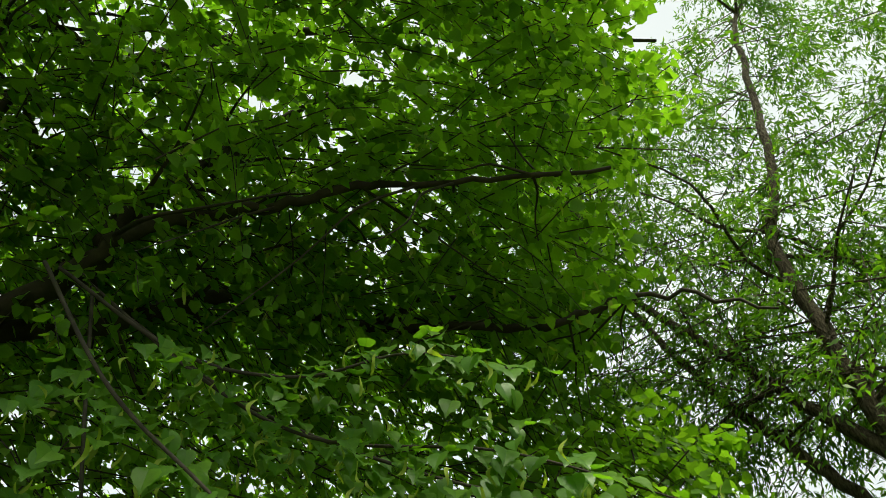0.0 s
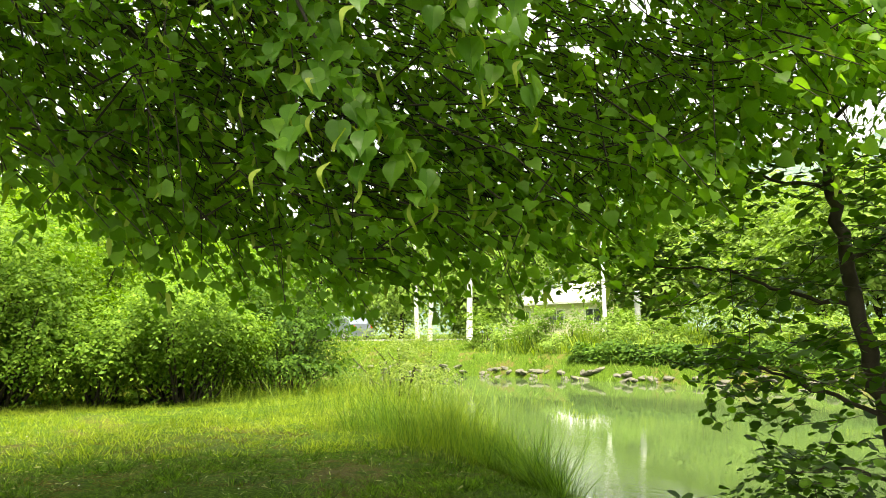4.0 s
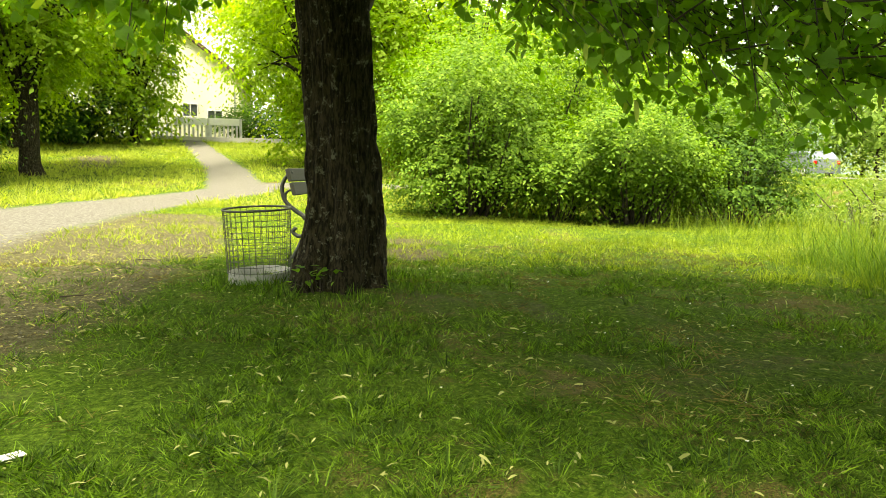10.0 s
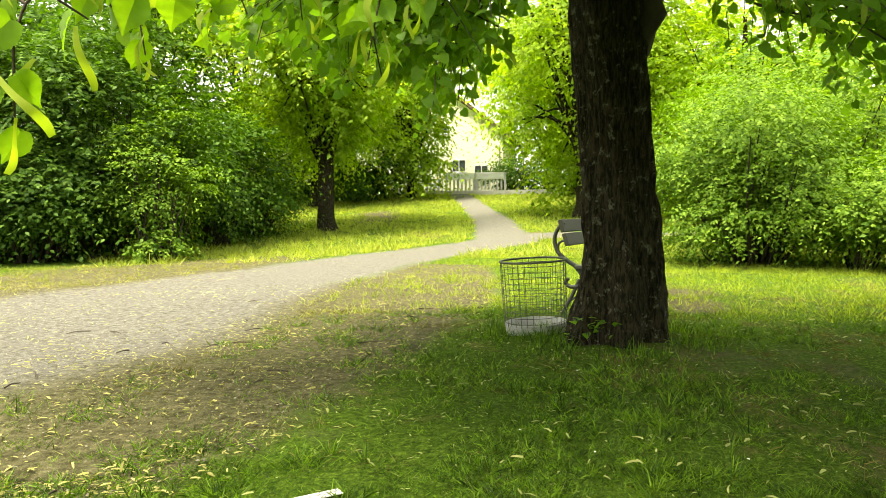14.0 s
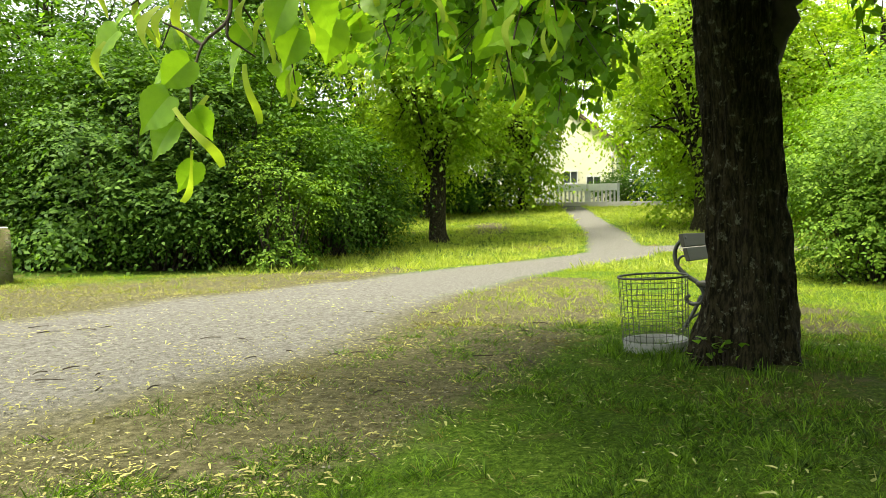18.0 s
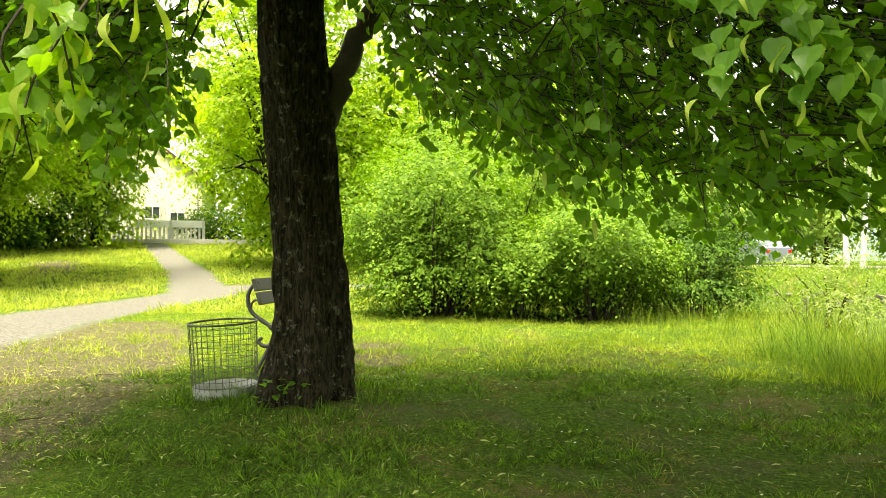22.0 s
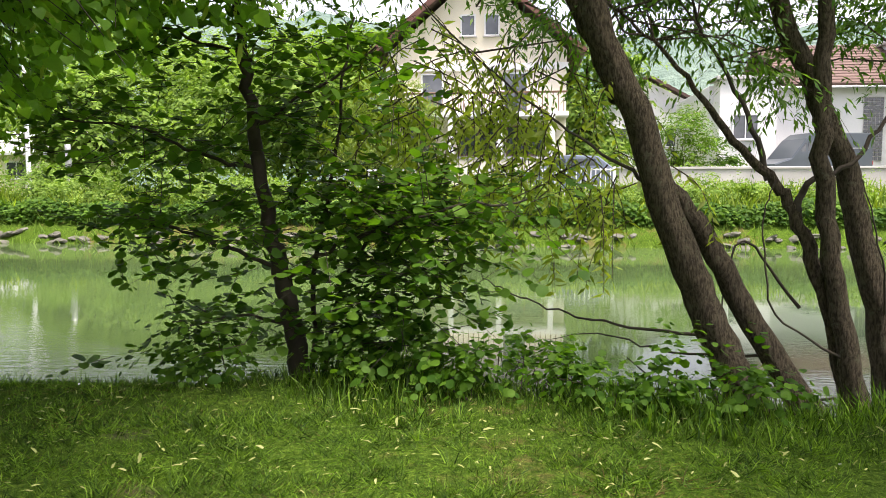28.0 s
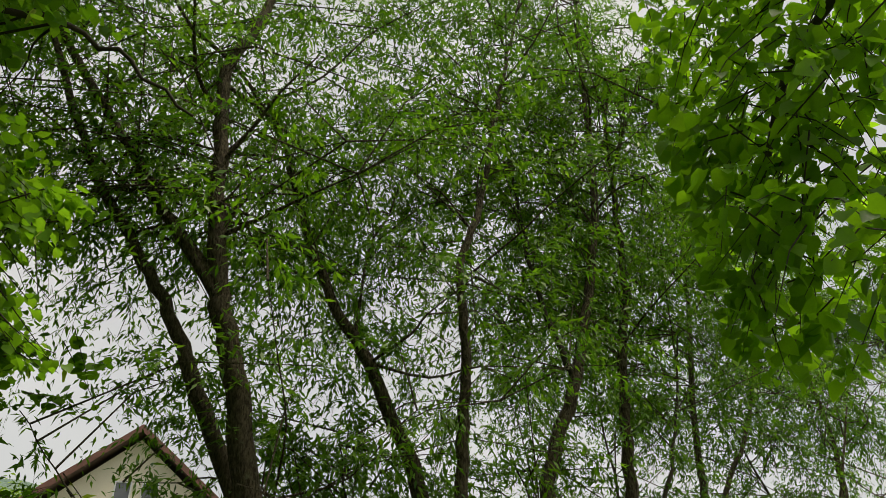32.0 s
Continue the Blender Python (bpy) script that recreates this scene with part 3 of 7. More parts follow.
def river():
    xs, n = np.unique(np.concatenate([np.linspace(-200, 200, 81), np.arange(-12, 10, 0.5)])), 60
    v, q = [], []
    for x in xs:
        a, b = shore(x) - 0.6, 21.0
        v += [(x, a + (b - a) * k / n, WATER_Z) for k in range(n + 1)]
    m = n + 1
    q = [(i * m + j, (i + 1) * m + j, (i + 1) * m + j + 1, i * m + j + 1) for i in range(len(xs) - 1) for j in range(n)]
    v = np.array(v)
    me = quads_mesh("water", v, np.array(q), WATER)
    me.attributes.new("shallow", "FLOAT", "POINT").data.foreach_set("value", (1 - smooth(1.0, 2.6, v[:, 1] - shore(v[:, 0]))).astype(np.float32))
    tagged(new("water", me), "calm green river water mirroring the far bank", "river", kind="structure")


river()


def ribbon(name, left, right, lift, material, label, category, seed, n=14, cols=10, ragged=0.12):
    """A strip of ground between two edge lines, with ragged borders, laid just over the lawn."""
    g = np.random.default_rng(seed)
    a, b = bend(left, n), bend(right, n)
    k = min(len(a), len(b))
    a, b = a[np.linspace(0, len(a) - 1, k).astype(int)], b[np.linspace(0, len(b) - 1, k).astype(int)]
    a = a + g.normal(size=a.shape) * ragged
    b = b + g.normal(size=b.shape) * ragged
    u = np.linspace(0, 1, cols + 1)
    xy = a[:, None] * (1 - u)[None, :, None] + b[:, None] * u[None, :, None]
    edge = np.minimum(u, 1 - u) * 2
    z = height(xy[..., 0], xy[..., 1]) + lift * np.minimum(1, edge * 6)[None] - 0.012 * (edge < 0.01)[None] + 0.012 * (np.hypot(xy[..., 0], xy[..., 1]) < 16)
    v = np.concatenate([xy, z[..., None]], -1).reshape(-1, 3)
    i, j = np.meshgrid(np.arange(k - 1), np.arange(cols), indexing="ij")
    i, j, m = i.ravel(), j.ravel(), cols + 1
    q = np.stack([i * m + j, (i + 1) * m + j, (i + 1) * m + j + 1, i * m + j + 1], 1)
    tagged(new(name, quads_mesh(name, v, q, material)), label, category, kind="structure")


ribbon("road", [(-120, 26.2), (-60, 25.9), (0, 26.0), (60, 26.2), (120, 27)], [(-120, 30.5), (-60, 30.2), (0, 30.3), (60, 30.5), (120, 31)],
       0.03, ASPHALT, "grey asphalt street along the far bank", "road", 8, ragged=0.01)

# ---- trees ----


def bearing(x, y):
    """Degrees to the left of +y."""
    return np.degrees(np.arctan2(-x, y))


def twig_leaves(g, start, head, length, n, droop, spread, size, jitter=0.25):
    """Leaves set alternately along drooping twigs. start, head: rows; n leaves a twig. Gives at, along, normal, size and the twig lines."""
    k = len(start)
    u = np.linspace(0.12, 1.0, n)
    head = unit(head)
    side = unit(np.cross(head, np.tile((0.0, 0.0, 1.0), (k, 1))) + 1e-6)
    L = (length * g.uniform(0.6, 1.3, k))[:, None, None]
    line = start[:, None] + head[:, None] * u[None, :, None] * L
    line[..., 2] -= droop * (u[None] ** 2) * L[..., 0]
    sign = np.where(np.arange(n) % 2, 1.0, -1.0)[None, :, None]
    at = line + g.normal(size=line.shape) * 0.015
    along = 0.5 * head[:, None] + sign * spread * side[:, None] + g.normal(size=line.shape) * jitter
    along[..., 2] -= 0.55
    normal = np.tile((0.0, 0.0, 1.0), (k, n, 1)) + g.normal(size=line.shape) * 0.5
    s = size * g.uniform(0.6, 1.25, (k, n)) * (1.0 - 0.25 * u[None])
    ends = np.stack([start, line[:, n // 2], line[:, -1]], 1)
    return at.reshape(-1, 3), along.reshape(-1, 3), normal.reshape(-1, 3), s.ravel(), ends


def twig_mesh(name, ends, r, material, sides=3):
    """Thin three-sided twigs through three points each."""
    k = len(ends)
    a = np.linspace(0, 2 * math.pi, sides, endpoint=False)
    d = unit(ends[:, 2] - ends[:, 0])
    s = unit(np.cross(d, np.tile((0.31, 0.2, 0.93), (k, 1))))
    t = np.cross(d, s)
    ring = np.cos(a)[None, :, None] * s[:, None] + np.sin(a)[None, :, None] * t[:, None]
    v = np.concatenate([ends[:, i, None] + ring * r * (1.0, 0.7, 0.35)[i] for i in range(3)], 1)
    q = [(i * sides + j, i * sides + (j + 1) % sides, (i + 1) * sides + (j + 1) % sides, (i + 1) * sides + j) for i in range(2) for j in range(sides)]
    f = np.array(q)[None] + (np.arange(k) * 3 * sides)[:, None, None]
    return quads_mesh(name, v.reshape(-1, 3), f.reshape(-1, 4), material)


def branch_set(g, tubes, starts, heads, lengths, radius, sag=0.15, sides=5):
    """Side branches that leave a limb and bend over."""
    ends = []
    for s, h, L in zip(starts, heads, lengths):
        h = h / (np.linalg.norm(h) + 1e-9)
        p = [s + h * L * u + np.array((0, 0, -sag * L * u * u)) + g.normal(size=3) * 0.04 * L * (u > 0) for u in (0, 0.3, 0.6, 1.0)]
        tubes.add(bend(p, 3), np.linspace(radius, radius * 0.25, 10), sides)
        ends.append(p)
    return ends


# the underside of the lime's crown, fitted to the camera's view: bearing from the camera, and how high over the horizon
# the lowest leaves hang
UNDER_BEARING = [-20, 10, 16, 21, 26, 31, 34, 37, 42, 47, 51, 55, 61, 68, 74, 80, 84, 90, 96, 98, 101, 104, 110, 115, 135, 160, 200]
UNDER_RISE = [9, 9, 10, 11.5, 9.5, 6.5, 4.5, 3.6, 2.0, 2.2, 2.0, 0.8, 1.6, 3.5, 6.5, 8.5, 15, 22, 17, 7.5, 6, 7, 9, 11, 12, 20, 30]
# how far round towards the willows its side reaches at each height, seen from the camera
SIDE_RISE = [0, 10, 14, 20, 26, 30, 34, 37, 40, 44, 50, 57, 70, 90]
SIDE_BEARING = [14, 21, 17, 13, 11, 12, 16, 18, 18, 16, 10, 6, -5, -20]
# the neighbour's hanging bough: its lowest leaves by bearing, fitted to the camera's view
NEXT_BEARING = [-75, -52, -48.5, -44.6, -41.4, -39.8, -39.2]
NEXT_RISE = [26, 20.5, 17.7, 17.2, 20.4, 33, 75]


# bearing and rise of a point as seen from the camera's place
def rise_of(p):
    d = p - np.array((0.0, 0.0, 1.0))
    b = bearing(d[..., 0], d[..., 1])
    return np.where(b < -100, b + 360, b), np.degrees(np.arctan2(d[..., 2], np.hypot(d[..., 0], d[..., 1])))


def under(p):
    """How many degrees a point lies inside the lime's crown, as cut to the camera's view."""
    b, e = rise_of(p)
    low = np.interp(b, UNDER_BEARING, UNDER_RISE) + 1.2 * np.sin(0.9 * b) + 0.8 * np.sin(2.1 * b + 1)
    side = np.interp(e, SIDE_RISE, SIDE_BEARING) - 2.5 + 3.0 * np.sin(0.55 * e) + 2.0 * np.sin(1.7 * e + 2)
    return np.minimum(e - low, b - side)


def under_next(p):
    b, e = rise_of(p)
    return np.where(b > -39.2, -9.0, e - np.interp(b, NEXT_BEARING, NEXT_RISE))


def lime_tree():
    g = np.random.default_rng(11)
    tree = thing("lime_tree", (-5.2, 0.12, 0.05), "large lime tree with dark furrowed bark and low hanging boughs", "tree")
    off = np.array((-5.2, 0.12, 0.05))
    # trunk: flared foot, two leaders
    line = bend(np.array([(0.03, 0.0, -0.25), (0.03, 0.0, 0.05), (0.02, 0.02, 0.3), (0, 0.03, 0.6), (-0.02, 0.0, 1.2), (0.03, -0.03, 1.75), (0.1, -0.08, 2.25), (0.22, -0.12, 2.9), (0.2, -0.2, 4.0), (0.3, -0.1, 6.5), (0.2, 0.1, 9.0)]), 6)
    zs = line[:, 2]
    rad = np.interp(zs, [-0.3, 0.05, 0.3, 0.7, 1.2, 2.0, 2.5, 4, 6.5, 9], [0.37, 0.315, 0.275, 0.242, 0.222, 0.228, 0.21, 0.17, 0.1, 0.03])
    v, f = tube_arrays(line, rad, 44, 0.0, 2)
    a = np.arctan2(v[:, 1] - np.repeat(line[:, 1], 44), v[:, 0] - np.repeat(line[:, 0], 44))
    c = np.repeat(line, 44, 0)
    flare = np.exp(-np.maximum(v[:, 2], 0) / 0.35)
    ridge = 0.012 * np.sin(17 * a + 4 * np.sin(3 * v[:, 2])) + 0.008 * np.sin(29 * a + 5 * np.sin(2.3 * v[:, 2] + a)) + 0.016 * np.sin(5 * a + 1.5 * v[:, 2]) + 0.05 * flare * np.sin(6 * a + 0.8)
    v = v + unit(v - c) * (ridge + g.normal(size=len(v)) * 0.004)[:, None]
    part_mesh("trunk", quads_mesh("trunk", v, f, BARK), tree, "dark furrowed trunk with pale lichen spots")
    limbs = [
        ([(0.02, 0.0, 1.3), (0.04, 0.08, 1.85), (0.1, 0.24, 2.28), (0.15, 0.4, 2.6), (0.4, 0.8, 3.15), (0.9, 1.4, 3.9), (1.2, 2.2, 4.8)], 0.112),
        ([(0.22, -0.1, 2.9), (0.9, 0.4, 3.15), (1.8, 0.85, 3.3), (2.4, 1.1, 3.6), (2.42, 1.15, 3.95), (2.4, 1.42, 4.65), (2.42, 1.7, 5.3), (2.8, 2.1, 6.1)], 0.085),
        ([(2.38, 1.08, 3.55), (2.6, 1.15, 3.78), (2.87, 1.38, 3.95), (3.2, 1.55, 3.99), (3.57, 1.76, 4.1), (4.04, 2.0, 4.05), (4.7, 2.2, 3.9)], 0.045),
        ([(0.2, -0.1, 3.4), (1.4, 0.0, 4.3), (2.1, 0.2, 4.95), (2.13, 0.5, 5.2), (2.12, 0.9, 5.5), (2.6, 1.8, 6.0)], 0.07),
        ([(1.8, 0.85, 3.3), (1.87, 0.5, 4.75), (1.84, 0.7, 4.68), (1.7, 1.1, 4.4)], 0.04),
        ([(1.5, 0.7, 3.2), (2.3, 1.5, 3.6), (2.5, 1.85, 3.92), (2.9, 2.6, 4.02), (3.15, 2.85, 4.3), (3.6, 3.3, 4.4)], 0.06),
        ([(2.9, 2.6, 4.02), (3.94, 2.73, 3.63), (4.26, 2.83, 3.67), (4.63, 2.93, 3.67), (5.1, 3.0, 3.4)], 0.03),
        ([(0.3, 0.4, 2.7), (0.9, 1.2, 2.75), (1.4, 1.6, 2.45), (1.52, 1.74, 2.25), (1.64, 1.89, 2.08), (1.78, 2.0, 1.98)], 0.045),
        ([(0.6, 0.8, 3.1), (1.6, 2.0, 2.7), (2.38, 2.6, 2.0), (2.43, 2.7, 1.75), (2.52, 2.82, 1.62), (2.7, 2.97, 1.6)], 0.035),
        ([(0.2, -0.1, 2.7), (1.2, -0.9, 3.3), (2.6, -1.6, 3.2), (3.7, -1.4, 2.6), (4.2, -1.0, 1.6)], 0.06),
        ([(0.2, -0.2, 3.0), (0.8, -1.6, 3.4), (1.5, -2.6, 3.2), (2.2, -2.9, 2.6)], 0.06),
        ([(0.2, -0.1, 3.6), (2.2, -0.4, 4.6), (4.2, -0.6, 5.0), (6.2, -0.6, 4.6), (7.4, -0.4, 3.9)], 0.07),
        ([(0.1, -0.2, 3.2), (-1.4, -0.6, 4.2), (-3.0, -0.6, 4.8), (-4.2, -0.4, 4.3)], 0.07),
        ([(0.1, 0.0, 3.2), (-1.2, 1.2, 4.0), (-2.2, 2.4, 4.2), (-2.8, 3.2, 3.6)], 0.07),
        ([(0.2, 0.0, 4.6), (1.8, 1.2, 6.4), (3.4, 2.6, 7.2), (5.0, 3.4, 6.6)], 0.06),
        ([(0.2, -0.2, 5.0), (1.6, -1.4, 6.6), (3.4, -2.0, 7.0)], 0.06),
    ]
    nodes = []
    for i, (pts, r) in enumerate(limbs):
        p = bend(pts, 6, 0.012, g)
        t = Tubes()
        t.add(p, np.linspace(r, r * 0.22, len(p)), 9, 0.08, i)
        # side branches
        idx = g.integers(len(p) // 4, len(p), 16)
        heads = g.normal(size=(16, 3)) * (1, 1, 0.5) + (0.25, 0.25, 0.1)
        lens = g.uniform(0.5, 1.5, 16)
        tip = p[idx] + unit(heads) * lens[:, None] - (0, 0, 1) * (0.3 * lens)[:, None] + off
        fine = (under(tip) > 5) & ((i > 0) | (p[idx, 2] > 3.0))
        br = branch_set(g, t, p[idx][fine], heads[fine], lens[fine], max(0.008, r * 0.2), 0.25)
        part_mesh("limb", t.mesh("limb", BARK_TWIG), tree)
        nodes += list(p[len(p) // 4:]) + [q for b in br for q in b[1:]]
    nodes = np.array(nodes) + off
    # twigs: around the limbs, through the crown, and in a hanging fringe placed to fit the camera's view
    def crown(n):
        d = balls(g, n) * (g.uniform(0.25, 1.0, n) ** 0.5)[:, None]
        return np.array((-3.4, 0.9, 5.0)) + d * (7.2, 6.4, 4.6)
    around = nodes[g.integers(0, len(nodes), 2600)] + g.normal(size=(2600, 3)) * (0.35, 0.35, 0.25) + (0, 0, 0.22)
    fill = crown(900)
    bb = g.uniform(8, 112, 2100)
    rr = g.uniform(2.9, 5.4, 2100)
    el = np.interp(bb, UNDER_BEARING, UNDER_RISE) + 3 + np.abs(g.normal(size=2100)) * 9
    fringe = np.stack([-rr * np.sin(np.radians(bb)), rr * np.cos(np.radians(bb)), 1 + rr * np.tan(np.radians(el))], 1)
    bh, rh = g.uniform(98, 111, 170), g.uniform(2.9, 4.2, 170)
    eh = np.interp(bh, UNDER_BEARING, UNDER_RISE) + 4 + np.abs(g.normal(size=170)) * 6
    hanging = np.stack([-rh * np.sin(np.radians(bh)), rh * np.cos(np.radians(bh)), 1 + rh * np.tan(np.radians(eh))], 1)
    bs = g.uniform(4, 118, 5000)
    es = np.where(g.uniform(size=5000) < 0.6, g.uniform(10, 46, 5000), g.uniform(30, 80, 5000))
    rs = g.uniform(3.2, 6.4, 5000) + np.where(es > 32, 1.0, 0.0)
    shell = np.stack([-rs * np.sin(np.radians(bs)) * np.cos(np.radians(es)), rs * np.cos(np.radians(bs)) * np.cos(np.radians(es)), 1 + rs * np.sin(np.radians(es))], 1)
    # unseen sprays high overhead, added to shade the lawn below
    bo, eo, ro = g.uniform(30, 150, 450), g.uniform(65, 89, 450), g.uniform(3.6, 6.5, 450)
    over = np.stack([-ro * np.sin(np.radians(bo)) * np.cos(np.radians(eo)), ro * np.cos(np.radians(bo)) * np.cos(np.radians(eo)), 1 + ro * np.sin(np.radians(eo))], 1)
    bl, el2, rl = g.uniform(46, 82, 260), g.uniform(16, 46, 260), g.uniform(4.0, 6.3, 260)
    left = np.stack([-rl * np.sin(np.radians(bl)) * np.cos(np.radians(el2)), rl * np.cos(np.radians(bl)) * np.cos(np.radians(el2)), 1 + rl * np.sin(np.radians(el2))], 1)
    bt, et, rt = g.uniform(6, 32, 170), g.uniform(52, 70, 170), g.uniform(4.6, 6.8, 170)
    tip = np.stack([-rt * np.sin(np.radians(bt)) * np.cos(np.radians(et)), rt * np.cos(np.radians(bt)) * np.cos(np.radians(et)), 1 + rt * np.sin(np.radians(et))], 1)
    # the two boxes at the end are unseen sprays added to shade near ground
    s = np.concatenate([around, fill, fringe, hanging, tip, shell, over, left, np.array((-1.9, -1.2, 5.3)) + g.uniform(-1, 1, (300, 3)) * (2.3, 1.6, 1.2), np.array((-0.7, 0.5, 6.0)) + g.uniform(-1, 1, (130, 3)) * (1.2, 1.0, 0.6)])
    d = s - np.array((0.0, 0.0, 1.0))
    dist = np.linalg.norm(d, axis=1)
    back = np.abs(((bearing(d[:, 0], d[:, 1]) - 55 + 180) % 360) - 180)
    # sprays are kept by bearing and rise to fit the camera's view
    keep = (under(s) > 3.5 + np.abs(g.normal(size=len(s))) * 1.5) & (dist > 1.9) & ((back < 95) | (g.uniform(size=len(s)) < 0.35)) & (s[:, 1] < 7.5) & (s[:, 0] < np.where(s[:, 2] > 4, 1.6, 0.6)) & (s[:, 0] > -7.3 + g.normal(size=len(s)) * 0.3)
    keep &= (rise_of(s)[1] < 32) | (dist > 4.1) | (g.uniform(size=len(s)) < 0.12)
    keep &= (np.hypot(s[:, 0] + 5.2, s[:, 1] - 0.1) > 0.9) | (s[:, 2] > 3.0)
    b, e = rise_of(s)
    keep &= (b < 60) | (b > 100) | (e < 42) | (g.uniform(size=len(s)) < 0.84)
    s = s[keep]
    out = s - np.array((-5.2, 0.12, 4.0))
    head = unit(out * (1, 1, 0.25)) + g.normal(size=s.shape) * 0.6
    at, along, normal, size, ends = twig_leaves(g, s, head, 0.55, 13, 0.45, 0.75, 0.062)
    size = size * np.interp(at[:, 2], [2.6, 3.6], [1.0, 1.3])
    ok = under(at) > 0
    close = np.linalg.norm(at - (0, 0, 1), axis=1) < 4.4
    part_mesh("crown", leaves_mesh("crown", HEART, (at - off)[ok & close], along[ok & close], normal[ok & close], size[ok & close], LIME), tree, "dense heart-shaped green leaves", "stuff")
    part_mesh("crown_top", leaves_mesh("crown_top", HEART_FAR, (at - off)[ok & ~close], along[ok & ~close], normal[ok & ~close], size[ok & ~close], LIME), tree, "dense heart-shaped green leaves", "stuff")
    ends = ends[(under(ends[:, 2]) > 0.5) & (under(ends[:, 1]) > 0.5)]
    part_mesh("twigwork", twig_mesh("twigwork", ends - off, 0.005, BARK_TWIG), tree, "", "stuff")
    # hanging pale bracts among the leaves
    near = np.flatnonzero(ok & (np.linalg.norm(at - (0, 0, 1), axis=1) < 4.6))
    pick = near[g.integers(0, len(near), 2600)]
    hang = np.tile((0.0, 0.0, -1.0), (len(pick), 1)) + g.normal(size=(len(pick), 3)) * 0.35
    part_mesh("bract_cover", leaves_mesh("bract_cover", STRIP, (at - off)[pick], hang, g.normal(size=(len(pick), 3)), g.uniform(0.05, 0.085, len(pick)), BRACT), tree, "pale green hanging lime bracts", "stuff")
    return tree


LIME_TREE = lime_tree()


def second_lime():
    """A neighbour whose outer bough hangs in beside the willows; its trunk stands behind."""
    g = np.random.default_rng(12)
    base = np.array((5.5, -3.0, 0.0))
    tree = thing("lime_tree", base, "lime tree with a dark bough hanging over the lawn", "tree")
    t = Tubes()
    t.add(bend([(0, 0, -0.2), (0, 0, 1.5), (0.1, 0.05, 3.5), (0, 0.2, 6.0), (0.1, 0, 8)], 4), np.linspace(0.26, 0.05, 17), 14, 0.06)
    part_mesh("trunk", t.mesh("trunk", BARK), tree)
    t = Tubes()
    boughs = [[(0, 0, 2.6), (-1.0, 1.4, 3.9), (-2.0, 3.2, 4.4), (-2.7, 4.9, 4.0), (-3.0, 5.6, 2.9)], [(0, 0, 3.4), (-1.4, 1.6, 4.8), (-2.2, 3.6, 5.2), (-2.6, 5.0, 4.7)], [(0, 0, 3.6), (1.6, 1.2, 5), (2.8, 1.8, 5)]]
    nodes = []
    for b in boughs:
        p = bend(b, 6, 0.02, g)
        t.add(p, np.linspace(0.07, 0.012, len(p)), 7)
        nodes += list(p[6:])
    part_mesh("boughwork", t.mesh("boughwork", BARK_TWIG), tree)
    nodes = np.array(nodes) + base
    s = nodes[g.integers(0, len(nodes), 380)] + g.normal(size=(380, 3)) * (0.3, 0.3, 0.35)
    # the curtain of leaves at the end of the bough, placed by bearing to fit the camera's view
    bb = g.uniform(-60, -40, 300)
    rr = g.uniform(2.9, 4.4, 300)
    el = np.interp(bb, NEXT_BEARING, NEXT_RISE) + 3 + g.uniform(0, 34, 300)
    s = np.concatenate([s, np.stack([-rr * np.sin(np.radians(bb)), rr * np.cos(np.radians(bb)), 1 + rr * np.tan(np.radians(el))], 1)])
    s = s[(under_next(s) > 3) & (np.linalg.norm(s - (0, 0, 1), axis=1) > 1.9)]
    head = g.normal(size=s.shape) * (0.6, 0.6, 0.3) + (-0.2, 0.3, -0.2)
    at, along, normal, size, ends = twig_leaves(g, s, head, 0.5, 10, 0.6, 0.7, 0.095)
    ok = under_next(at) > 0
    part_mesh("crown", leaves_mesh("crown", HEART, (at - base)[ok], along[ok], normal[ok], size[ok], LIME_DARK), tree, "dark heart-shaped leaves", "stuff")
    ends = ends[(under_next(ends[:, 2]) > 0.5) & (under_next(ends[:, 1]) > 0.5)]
    part_mesh("twigwork", twig_mesh("twigwork", ends - base, 0.005, BARK_TWIG), tree, "", "stuff")


second_lime()


